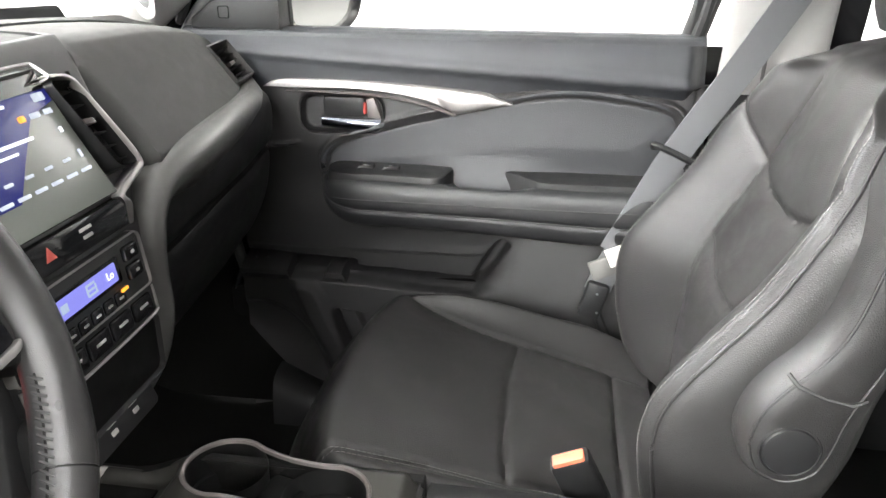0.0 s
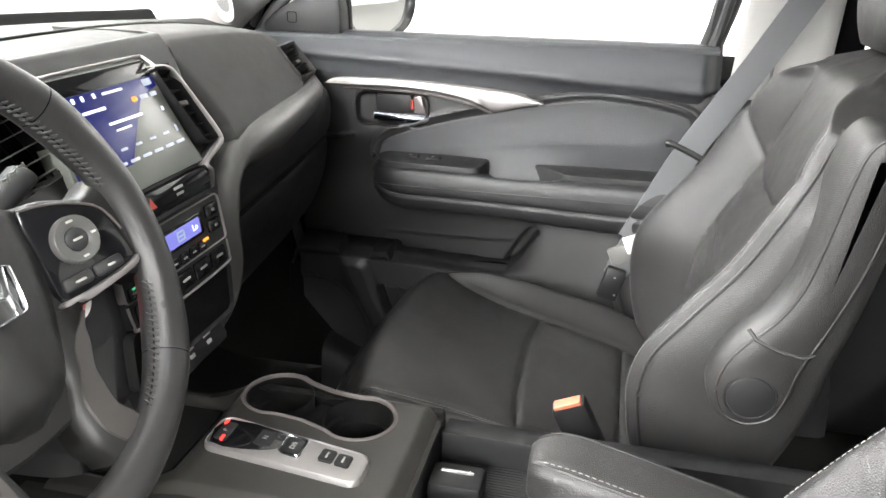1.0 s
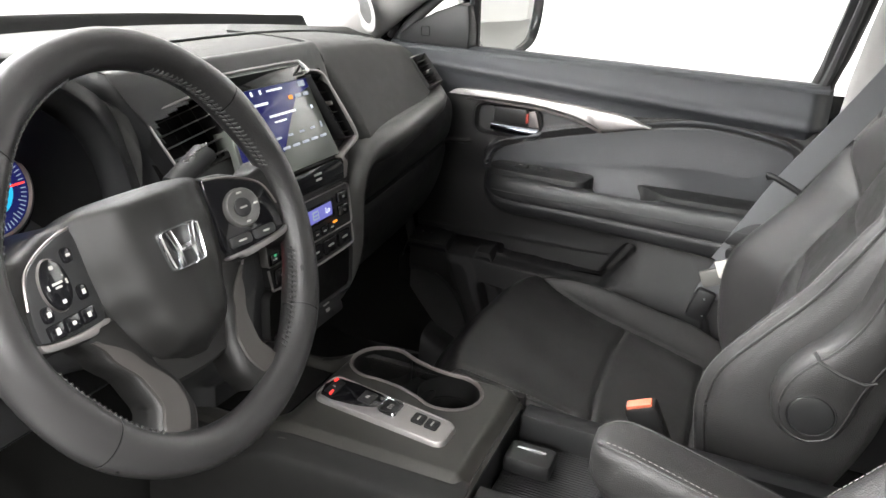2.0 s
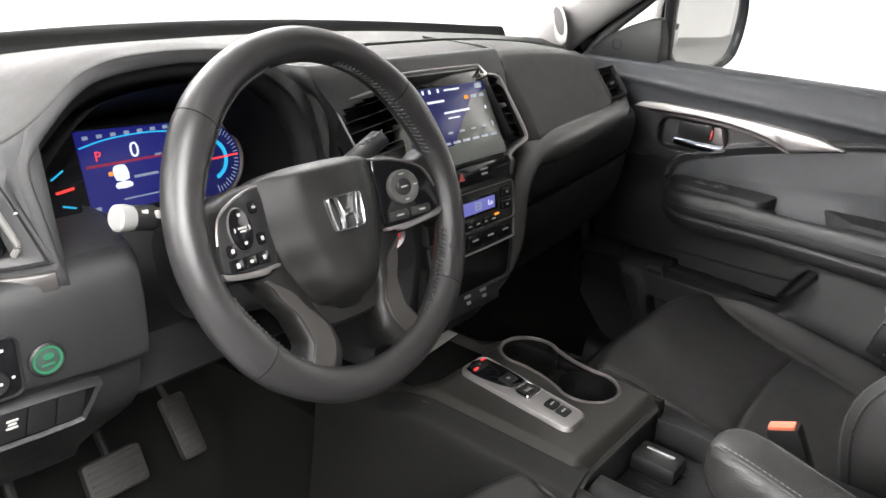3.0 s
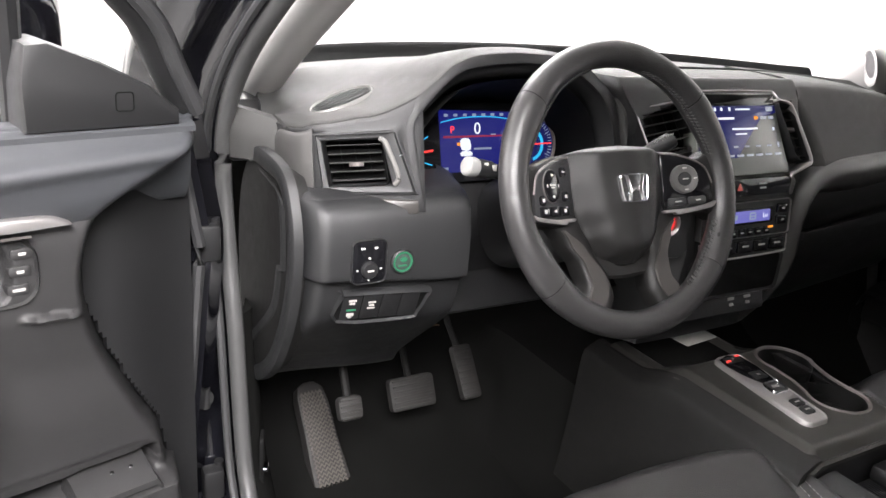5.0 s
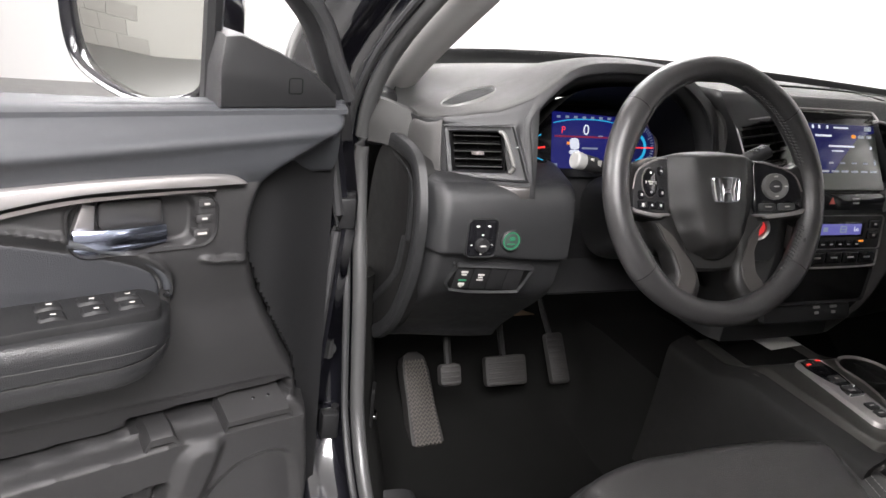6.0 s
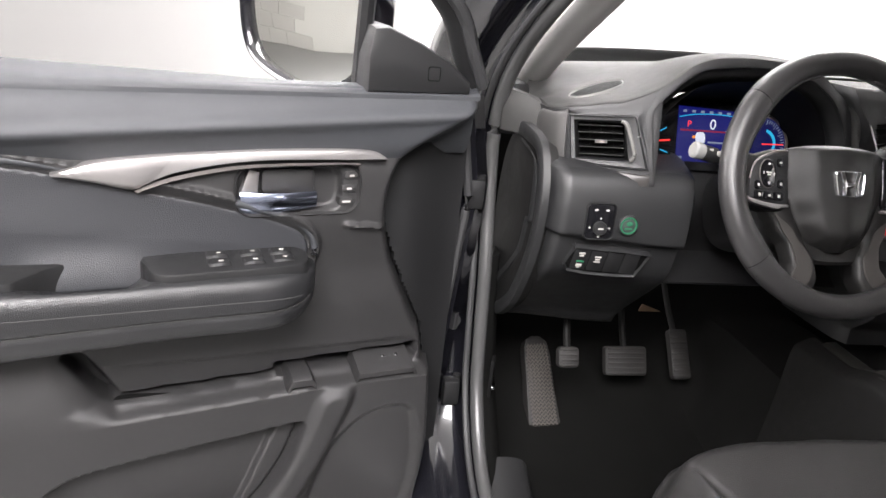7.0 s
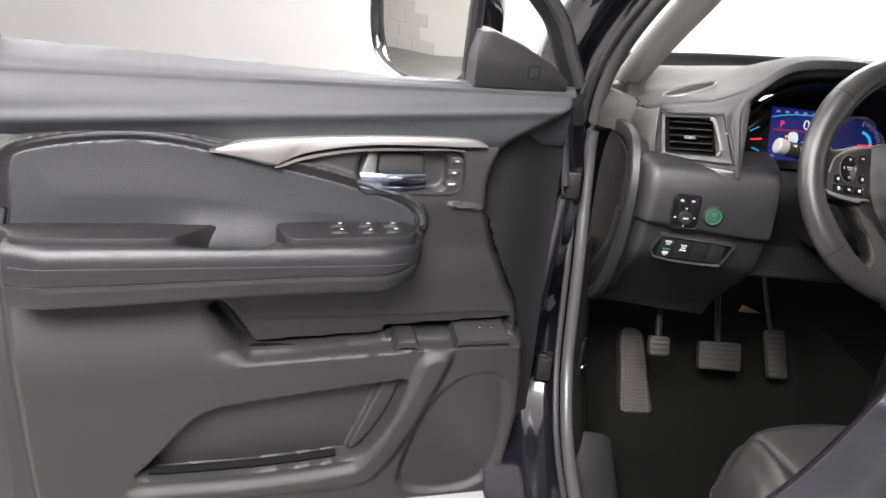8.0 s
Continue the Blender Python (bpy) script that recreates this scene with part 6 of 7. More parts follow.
X_W = X0 * math.cos(R_W) + U0 * math.sin(R_W)
U_W = U0 * math.cos(R_W) - X0 * math.sin(R_W)


def on_wheel(a, b, d=0.0):
    return HUB + X_W * a + U_W * b + N_W * d


def build_wheel():
    w = thing("steering_wheel", HUB, "black leather steering wheel with silver-edged controls", "steering wheel")
    R, r = 0.1725, 0.0178

    def rim(a, q, k=1.0):
        """a: degrees round the wheel from the right, q: degrees round the tube from outside towards the driver."""
        off = abs(((a + 180) % 360) - 180)
        grip = 1.0 + 0.09 * math.exp(-((off - 40) / 13) ** 2) + 0.09 * math.exp(-((off - 140) / 13) ** 2)
        inner = 0.16 * max(0.0, -math.cos(radians(q))) * (math.exp(-((off - 30) / 12) ** 2) + math.exp(-((off - 150) / 12) ** 2))
        rr = r * k * (grip + inner)
        c = R + rr * math.cos(radians(q))
        return on_wheel(c * math.cos(radians(a)), c * math.sin(radians(a)), rr * 0.95 * math.sin(radians(q)))
    bounds = (41, 140, 220, 320, 401)
    for a0, a1 in zip(bounds, bounds[1:]):
        n = max(8, int((a1 - a0) / 2.0))
        bm = sheet(B(), [[rim(lerp(a0 + 0.25, a1 - 0.25, i / n), q, 1.0 - 0.012 * (i in (0, n))) for q in range(0, 360, 15)] for i in range(n + 1)], close_v=True, cap=True)
        part("rim_section", bm, WHEELSKIN, w, "smooth black leather")
        bm = sheet(B(), [[rim(a0 + d, q, 0.965) for q in range(0, 360, 18)] for d in (-0.4, 0.4)], close_v=True)
        part("rim_seam", bm, VOID, w)
    # laced seam along the inner side of the grips
    bm = B()
    for a0, a1 in ((14, 74), (106, 166), (-58, -18), (198, 238)):
        for k in range(int((a1 - a0) / 2.0)):
            a = a0 + 2.0 * k
            tube(bm, [rim(a, 152, 1.0), rim(a + 0.5, 160, 1.035), rim(a + 1.3, 170, 1.035), rim(a + 1.8, 178, 1.0)], 0.0012, 5)
    part("rim_stitching", bm, DARKTHREAD, w, "black zigzag stitching")
    for a0, a1 in ((14, 74), (106, 166), (-58, -18), (198, 238)):
        part("grip_seam", tube(B(), [rim(lerp(a0, a1, k / 30), 165, 1.004) for k in range(31)], 0.0009, 5), VOID, w)
    pod_d = lambda a: lerp(-0.016, 0.002, (a - 0.076) / 0.07)
    # side spokes that carry the pods
    for sgn in (-1, 1):
        bm = B()
        rows = []
        for i in range(15):
            f = i / 14
            a = lerp(0.060, 0.163, f)
            up = table(f, (0, 0.050), (0.35, 0.047), (0.75, 0.036), (1, 0.047))
            low = table(f, (0, -0.046), (0.3, -0.042), (0.8, -0.037), (1, -0.050))
            d = pod_d(a) - 0.003
            rows.append([on_wheel(sgn * a, b, d + e) for b, e in ((up, -0.028), (up, -0.006), (up - 0.003, -0.0015), (up - 0.009, 0.0), (0.0, 0.0), (low + 0.006, 0.0), (low + 0.0015, -0.002), (low, -0.007), (low, -0.028))])
        slab(bm, rows, lambda p: p - N_W * 0.004)
        part("side_spoke", bm, AIRBAG, w, "dark grey spoke arm", sharp=60)
    # lower spokes with their grey inlays and the bridge between them
    outer = lambda f: (table(f, (0, 0.104), (0.22, 0.090), (0.5, 0.074), (0.72, 0.071), (0.88, 0.081), (1, 0.098)), lerp(-0.036, -0.144, f))
    inner = lambda f: (table(f, (0, 0.055), (0.35, 0.046), (0.62, 0.033), (0.8, 0.031), (1, 0.040)), lerp(-0.036, -0.155, f))
    for sgn in (-1, 1):
        def across(f, u, e):
            (ax, ay), (bx, by) = outer(f), inner(f)
            return on_wheel(sgn * lerp(ax, bx, u), lerp(ay, by, u), lerp(-0.024, -0.008, step(0.1, 1, f)) + e)
        bm = B()
        rows = [[across(k / 20, u, e) for u, e in ((0.0, -0.022), (0.0, -0.003), (0.05, 0.002), (0.16, 0.005), (0.5, 0.006), (0.84, 0.005), (0.95, 0.002), (1.0, -0.003), (1.0, -0.022))] for k in range(21)]
        slab(bm, rows, lambda p: p - N_W * 0.004)
        lo = part("lower_spoke", bm, AIRBAG, w, "dark grey lower spoke", sharp=60)
        bm = B()
        rows = []
        for k in range(19):
            f = lerp(0.08, 0.93, k / 18)
            u0 = 0.10
            u1 = table(f, (0.08, 0.2), (0.3, 0.62), (0.6, 0.80), (0.93, 0.72))
            rows.append([across(f, lerp(u0, u1, q), e) for q, e in ((0.0, 0.002), (0.06, 0.0068), (0.5, 0.0078), (0.92, 0.0072), (1.0, 0.003))])
        slab(bm, rows, lambda p: p - N_W * 0.002)
        part("spoke_inlay", bm, SMOKE, lo, "smoked grey spoke inlay")
    bm = B()
    rows = []
    for i in range(13):
        a = -0.046 + 0.092 * i / 12
        edge = -0.113 + 0.004 * (a / 0.046) ** 2
        rows.append([on_wheel(a, b, d) for b, d in ((-0.070, -0.020), (-0.095, -0.018), (edge + 0.004, -0.017), (edge, -0.021), (edge, -0.040))])
    slab(bm, rows, lambda p: p - N_W * 0.006)
    part("lower_bridge", bm, AIRBAG, w)
    # airbag cover: a raised middle panel with sloping flanks
    half = curve2([(0.0, 0.0565), (0.040, 0.0555), (0.070, 0.0505), (0.0815, 0.042), (0.0805, 0.018), (0.0745, -0.018), (0.062, -0.052), (0.044, -0.081), (0.024, -0.0945), (0.0, -0.0965)], 5)
    shield = half + [(-a, b) for a, b in half[-2:0:-1]]

    def swell(a, b):
        wd = table(b, (-0.0965, 0.020), (-0.081, 0.046), (-0.052, 0.063), (-0.018, 0.0755), (0.018, 0.0815), (0.0565, 0.078))
        u = abs(a) / wd
        d = -0.018 + 0.024 * step(1.02, 0.50, u) + 0.007 * step(0.60, 0.0, u)
        d -= 0.022 * step(0.046, 0.0575, b) * step(1.1, 0.5, u) + 0.020 * step(-0.070, -0.098, b) * step(1.2, 0.4, u)
        return d
    bm = B()
    rows = [[on_wheel(a, b, -0.045) for a, b in shield], [on_wheel(a, b, -0.022) for a, b in shield]]
    for k in (0.99, 0.97, 0.94, 0.90, 0.85, 0.78, 0.70, 0.60, 0.48, 0.34, 0.18, 0.02):
        rows.append([on_wheel(a * k, -0.015 + (b + 0.015) * k, swell(a * k, -0.015 + (b + 0.015) * k)) for a, b in shield])
    sheet(bm, rows, close_v=True, cap=True)
    part("airbag_cover", bm, AIRBAG, w, "grained black airbag cover", sharp=60)
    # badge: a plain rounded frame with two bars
    lg = lambda a, b, d=0.0: on_wheel(a, b - 0.001, d + 0.0125)
    bm = frame_ring(B(), curve2([(-0.021, 0.018), (0.0, 0.019), (0.021, 0.018), (0.0235, 0.010), (0.021, -0.010), (0.017, -0.0175), (0.0, -0.0185), (-0.017, -0.0175), (-0.021, -0.010), (-0.0235, 0.010)], 4, True), 0.0032, lg, -0.002, 0.004)
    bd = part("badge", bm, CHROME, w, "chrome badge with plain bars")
    bm = B()
    for sgn in (-1, 1):
        prism(bm, [(sgn * 0.0165, 0.0165), (sgn * 0.0105, 0.0165), (sgn * 0.0055, -0.001), (sgn * 0.0075, -0.016), (sgn * 0.0135, -0.016), (sgn * 0.0115, -0.001)], lg, -0.002, 0.0045, 0.001)
    prism(bm, [(-0.0075, 0.002), (0.0075, 0.002), (0.0065, -0.004), (-0.0065, -0.004)], lg, -0.002, 0.0040, 0.001)
    part("badge_emblem", bm, CHROME, bd)
    # switch pods
    for sgn in (-1, 1):
        tilt = lambda a, b, d=0.0: on_wheel(a, b, pod_d(abs(a)) + d)
        pod = [(sgn * a, b) for a, b in curve2([(0.078, 0.043), (0.100, 0.0395), (0.124, 0.031), (0.138, 0.021), (0.146, 0.000), (0.1485, -0.020), (0.143, -0.0265), (0.110, -0.0305), (0.078, -0.0305), (0.0765, 0.005)], 4, True)]
        bm = prism(B(), pod, tilt, -0.012, 0.002, 0.0015)
        pd = part("switch_pod", bm, DASH if sgn == -1 else GLOSS, w, "satin grey control pod" if sgn == -1 else "gloss black control pod")
        bar = [(sgn * a, b) for a, b in curve2([(0.077, -0.0315), (0.110, -0.0315), (0.142, -0.0275), (0.1505, -0.0245), (0.1505, -0.0285), (0.143, -0.033), (0.110, -0.0375), (0.094, -0.0385), (0.089, -0.0355), (0.077, -0.0355)], 3, True)]
        bm = prism(B(), bar, tilt, -0.012, 0.0035, 0.0012)
        part("silver_edge", bm, SATIN, pd, "silver lower edge")
        bm = tube(B(), [tilt(sgn * a, b, 0.002) for a, b in curve2([(0.078, 0.0445), (0.101, 0.041), (0.126, 0.032), (0.1405, 0.021), (0.1485, 0.000)], 5)], 0.0011, 6)
        part("pod_rim", bm, DARKSATIN, pd, "thin bright pod edge")
        if sgn == -1:
            bm = prism(B(), disc(-0.116, 0.009, 0.0145, 28, 1.35), tilt, 0.0, 0.0065, 0.002)
            part("thumb_pad", bm, GLOSS, pd, "oval gloss black thumb pad")
            bm = frame_ring(B(), disc(-0.116, 0.009, 0.0155, 28, 1.33), 0.0016, tilt, 0.001, 0.0045)
            part("pad_ring", bm, DARKSATIN, pd)
            for a, b in ((-0.093, 0.026), (-0.092, -0.004), (-0.134, -0.008)):
                bm = prism(B(), rrect(a, b, 0.011, 0.012, 0.004), tilt, 0.0, 0.005, 0.0015)
                part("pod_button", bm, GLOSS, pd)
            for a in (-0.132, -0.114, -0.096):
                bm = prism(B(), rrect(a, -0.0215, 0.0165, 0.0115, 0.002), tilt, 0.0, 0.005, 0.0015)
                part("pod_button", bm, GLOSS, pd)
            bm = B()
            for a, b, ww, hh in ((-0.116, 0.022, 0.004, 0.003), (-0.116, 0.010, 0.011, 0.002), (-0.116, 0.007, 0.007, 0.0018), (-0.116, -0.004, 0.004, 0.003), (-0.126, 0.009, 0.0018, 0.004), (-0.106, 0.009, 0.0018, 0.004), (-0.093, 0.026, 0.005, 0.0022), (-0.092, -0.004, 0.004, 0.004), (-0.134, -0.008, 0.004, 0.004), (-0.132, -0.0215, 0.0045, 0.005), (-0.114, -0.0215, 0.004, 0.003), (-0.096, -0.0215, 0.004, 0.004)):
                prism(bm, rrect(a, b, ww, hh, 0.0006), tilt, 0.004, 0.0070 if abs(a + 0.116) < 0.012 and b > -0.015 else 0.0055, 0.0002)
            part("button_mark", bm, LABELGREY, pd)
        else:
            c = (0.107, 0.008)
            bm = lathe(B(), [(0.0195, 0.0), (0.0195, 0.005), (0.0180, 0.0066), (0.0105, 0.0056), (0.0095, 0.0045)], lambda a, b, d=0: tilt(a + c[0], b + c[1], d), 32)
            part("selector_ring", bm, BAND, pd, "round grey selector")
            bm = prism(B(), disc(*c, 0.0095, 24), tilt, 0.0, 0.0062, 0.001)
            part("selector_centre", bm, DASH, pd)
            for a in (0.094, 0.123):
                bm = prism(B(), rrect(a, -0.0215, 0.026, 0.0105, 0.003), tilt, 0.0, 0.0045, 0.0015)
                part("pod_button", bm, DASH, pd)
            bm = B()
            for a, b, ww in ((0.107, 0.008, 0.010), (0.107, 0.0225, 0.007), (0.1215, 0.008, 0.005), (0.107, -0.0065, 0.006), (0.094, -0.0215, 0.010), (0.123, -0.0215, 0.007)):
                prism(bm, rrect(a, b, ww * 0.8, 0.0018, 0.0006), tilt, 0.003, 0.0070, 0.0002)
            part("button_mark", bm, LABELGREY, pd)
    # column shroud and stalks
    st = thing("steering_column", HUB - N_W * 0.2, "black steering column shroud with two control stalks", "steering column")
    flat = lambda a, b, d=0.0: HUB + X0 * a + U0 * b + N_W * d
    bm = B()
    rows = []
    for i in range(9):
        d = -0.045 - 0.19 * i / 8
        k = 1.0 + 0.15 * i / 8
        rows.append([flat(0.07 * k * math.copysign(abs(math.cos(q)) ** 0.7, math.cos(q)), -0.02 + 0.062 * k * math.copysign(abs(math.sin(q)) ** 0.7, math.sin(q)), d) for q in (2 * math.pi * j / 24 for j in range(24))])
    sheet(bm, rows, close_v=True, cap=True)
    part("shroud", bm, PLASTIC, st)
    bm = tube(B(), [flat(-0.06, 0.020, -0.075), flat(-0.11, 0.031, -0.069), flat(-0.162, 0.0405, -0.062)], 0.0095, 12)
    sk = part("light_stalk", bm, PLASTIC, st, "black light stalk")
    e = (flat(-0.162, 0.0405, -0.062) - flat(-0.11, 0.031, -0.069)).normalized()
    bm = tube(B(), [flat(-0.162, 0.0405, -0.062), flat(-0.162, 0.0405, -0.062) + e * 0.022], 0.0115, 16)
    part("stalk_ring", bm, PLASTIC, sk)
    tip = flat(-0.162, 0.0405, -0.062) + e * 0.022
    bm = tube(B(), [tip, tip + e * 0.006, tip + e * 0.014, tip + e * 0.016], 0.0124, 20, taper=lambda f: (0.9, 1.0, 0.97, 0.8)[min(3, int(f * 3.01))])
    part("stalk_tip", bm, material("pale_stalk_tip", (0.20, 0.198, 0.195), 0.4, bump=0), sk, "grey stalk tip")
    bm = B()
    for k in range(3):
        q = flat(-0.150 - 0.012 * k, 0.0385 + 0.003 * k, -0.0505)
        box(bm, (0.006, 0.002, 0.008), q, 0.0005)
    part("stalk_marks", bm, LABELGREY, sk)
    bm = tube(B(), [flat(0.06, 0.030, -0.075), flat(0.10, 0.044, -0.072), flat(0.128, 0.055, -0.066)], 0.010, 12, flat=0.7)
    sk = part("wiper_stalk", bm, PLASTIC, st, "black wiper stalk")
    bm = tube(B(), [flat(0.10, 0.047, -0.070), flat(0.125, 0.060, -0.060), flat(0.145, 0.068, -0.058)], 0.015, 14, flat=0.7)
    part("stalk_end", bm, PLASTIC, sk)
    bm = B()
    for k in range(4):
        q = flat(0.108 + 0.011 * k, 0.066 + 0.003 * k, -0.051)
        box(bm, (0.0055, 0.0015, 0.0022), q, 0.0004)
        box(bm, (0.0016, 0.0015, 0.005), q + X0 * 0.004, 0.0004)
    part("stalk_marks", bm, SHUTTER, sk)


build_wheel()


# ---- centre console ----
def build_console():
    c = thing("centre_console", (0, -0.1, 0.45), "dark grey centre console with push-button gear selector", "console")
    flat = lambda a, b, h=0.0: Vector((a, b, 0.805 + h))
    ca, cb = Vector((0.072, 0.012)), Vector((0.045, -0.103))
    along = (cb - ca).normalized()
    across = Vector((-along.y, along.x))
    ring8 = []
    for c8, sg in ((ca, -1), (cb, 1)):
        for k in range(13):
            w = radians(-118 + 236 * k / 12)
            p = c8 + (along * math.cos(w) * sg + across * math.sin(w) * sg) * 0.0445
            ring8.append((p.x, p.y))
        p = (ca + cb) / 2 + across * 0.035 * sg
        ring8.append((p.x, p.y))
    ring8 = curve2(ring8, 2, True)

    def top(S, Z):
        H = 0.0 * S
        H -= 0.012 * rise(S, -0.135, -0.112) + 0.014 * rise(-S, -0.112, -0.088)
        H -= 0.055 * rise(-Z, -0.12, -0.04) ** 1.2 * 0.6
        H -= 0.02 * rise(Z, -0.200, -0.175)
        H -= 0.020 * rise(-Z, -0.085, -0.060) * rise(np.abs(S), 0.075, 0.095)
        return H
    bm = field(B(), -0.135, 0.110, -0.197, 0.215, 100, 160, top, flat, 0.006, holes=[inset(ring8, -0.0015)])
    part("top_plate", bm, CONSOLE, c, "satin dark grey top plate", sharp=50, normals=False)
    # sides
    for sgn in (-1, 1):
        bm = B()
        rows = []
        for i in range(25):
            y = -0.197 + 0.44 * i / 24
            f = step(0.04, 0.14, y)
            z = 0.796 - 0.030 * f
            x = 0.131 if sgn == -1 else 0.106
            if sgn == -1:
                prof = ((-0.004, 0.001), (0.006, -0.004), (0.018, -0.010), (0.026, -0.019), (0.030, -0.05), (0.034, -0.12), (0.045, -0.22), (0.060, 0.45 - z))
            else:
                prof = ((-0.004, 0.001), (0.004, -0.012), (0.008, -0.05), (0.02, -0.06), (0.025, -0.12), (0.035, 0.45 - z))
            rows.append(spline([(sgn * (x + a), y, z + b) for a, b in prof], 3))
        slab(bm, rows, lambda p: p + Vector((-0.012 * sgn, 0, 0)))
        part("side_panel", bm, MATTEBLACK, c)
        # long side rails to the rear
        bm = B()
        rows = []
        for i in range(21):
            y = -0.200 - 0.62 * i / 20
            rows.append(spline([(sgn * 0.083, y, 0.735), (sgn * 0.084, y, 0.768), (sgn * 0.090, y, 0.775), (sgn * 0.118, y, 0.772), (sgn * 0.126, y, 0.76), (sgn * 0.130, y, 0.70), (sgn * 0.140, y, 0.45)], 2))
        slab(bm, rows, lambda p: p + Vector((0, 0, -0.006)))
        part("side_rail", bm, PLASTIC, c)
    bm = B()
    rows = [[(x, -0.193, z) for z in (0.79, 0.77, 0.73, 0.72)] for x in (-0.13 + 0.236 * k / 8 for k in range(9))]
    slab(bm, rows, lambda p: p + Vector((0, 0.012, 0)))
    part("rear_step", bm, PLASTIC, c)
    # roll cover with long ribs
    for k in range(34):
        x = -0.0815 + 0.00494 * k
        bm = box(B(), (0.0044, 0.60, 0.005), (x, -0.500, 0.733), 0.0012, seg=1)
        part("cover_rib", bm, PLASTIC, c)
    bm = B()
    box(bm, (0.046, 0.064, 0.026), (0.022, -0.232, 0.750), 0.007)
    lt = part("latch", bm, PLASTIC, c, "black latch of the roll cover")
    bm = box(B(), (0.007, 0.040, 0.003), (0.026, -0.232, 0.7635), 0.001)
    part("latch_strip", bm, CHROME, lt, "bright strip")
    # cup holders
    bm = B()
    deep = [(ring8, d) for d in (0.001, -0.012, -0.030, -0.060, -0.086)]
    sheet(bm, [[flat(a, b, d) for a, b in ring] for ring, d in deep], close_v=True)
    bm.faces.new([v for v in bm.verts][-len(ring8):])
    well = part("cup_well", bm, VOID, c, "black double cup holder")
    bm = frame_ring(B(), inset(ring8, -0.0045), 0.006, flat, -0.002, 0.0025)
    part("cup_ring", bm, DARKSATIN, well, "smoked silver ring")
    for q in (ca, cb):
        mp = lambda a, b, d=0.0, q=q: Vector((q.x + a, q.y + b, 0.805 + d))
        bm = lathe(B(), [(0.0437, -0.002), (0.0430, -0.030), (0.0422, -0.033), (0.0392, -0.034), (0.0384, -0.037), (0.0378, -0.082), (0.0, -0.083)], mp, 40)
        part("cup_liner", bm, CUPBLACK, well, "black rubber cup liner with a ledge")
    mp = plane_map(((ca.x + cb.x) / 2, (ca.y + cb.y) / 2, 0.805), (across.x, across.y, 0), (along.x, along.y, 0), (0, 0, 1))
    bm = prism(B(), rrect(0, 0, 0.066, 0.044, 0.008), mp, -0.05, -0.020, 0.005)
    part("cup_bridge", bm, CUPBLACK, well)
    # tray liner and card
    bm = box(B(), (0.15, 0.11, 0.004), (-0.005, 0.150, 0.764), 0.001)
    part("tray_mat", bm, CARPET, c)
    bm = box(B(), (0.052, 0.085, 0.0012), (0.045, 0.186, 0.772), 0.0004, turn=Matrix.Rotation(radians(-84), 3, "Z"))
    part("label", bm, LABELGREY, c, "pale printed label")
    # gear selector
    sp = plane_map((-0.042, -0.045, 0.8055), (1, -0.02, 0), (0.145, 0.99, 0), (0, 0, 1))
    out = [(a * lerp(0.86, 1.04, (b + 0.1) / 0.2), b) for a, b in dense(rrect(0, -0.002, 0.056, 0.196, 0.014, 5), 2)]
    bm = prism(B(), out, sp, -0.004, 0.006, 0.003)
    gs = part("gear_selector", bm, SATIN, c, "satin silver gear selector plate with black buttons")
    bm = frame_ring(B(), inset(out, -0.0025), 0.004, sp, -0.002, 0.0066)
    part("selector_edge", bm, SATIN, gs)
    bm = prism(B(), curve2([(-0.0215, 0.089), (0.0235, 0.089), (0.0245, 0.014), (0.012, 0.004), (-0.006, 0.011), (-0.0195, 0.046)], 2, True), sp, 0.0, 0.0072, 0.001)
    part("selector_inlay", bm, GLOSS, gs)
    for a, b, w, h, d, word in ((0.001, 0.080, 0.034, 0.017, 0.0088, "P"), (0.005, 0.057, 0.030, 0.022, 0.0062, ""), (0.006, 0.028, 0.027, 0.021, 0.0090, "N"), (0.004, -0.010, 0.027, 0.023, 0.0098, "D/S"), (0.005, -0.053, 0.021, 0.018, 0.0088, ""), (0.004, -0.0735, 0.020, 0.018, 0.0088, "")):
        bm = prism(B(), rrect(a, b, w, h, 0.003), sp, 0.0, d, 0.0012)
        btn = part("gear_button", bm, GLOSS if d < 0.0085 else PLASTIC, gs)
        if word:
            lettering(word, 0.0085, face_matrix(sp, a, b, d + 0.0002), LABELGREY, btn, "gear_letter")
        elif d > 0.007:
            part("button_mark", prism(B(), rrect(a, b, 0.010, 0.0026, 0.0006), sp, d - 0.0004, d + 0.0003, 0.0001), LABELGREY, gs)
    bm = frame_ring(B(), rrect(0.004, -0.010, 0.034, 0.030, 0.006), 0.003, sp, 0.005, 0.0112)
    part("button_frame", bm, CHROME, gs, "silver button frame")
    for a in (-0.0125, 0.015):
        part("red_lamp", prism(B(), rrect(a, 0.0865 - 0.010 * (a < 0), 0.009, 0.004, 0.001), sp, 0.005, 0.0096, 0.0004), REDGLOW, gs, "lit red lamp")


build_console()


# ---- seats ----
def near_seam(p, seams):
    """Shortest distance from a plan point to a set of seam lines."""
    best = 9.0
    for pts in seams:
        for (ax, ay), (bx, by) in zip(pts, pts[1:]):
            ex, ey = bx - ax, by - ay
            t = min(1.0, max(0.0, ((p[0] - ax) * ex + (p[1] - ay) * ey) / (ex * ex + ey * ey + 1e-12)))
            best = min(best, math.hypot(p[0] - ax - t * ex, p[1] - ay - t * ey))
    return best


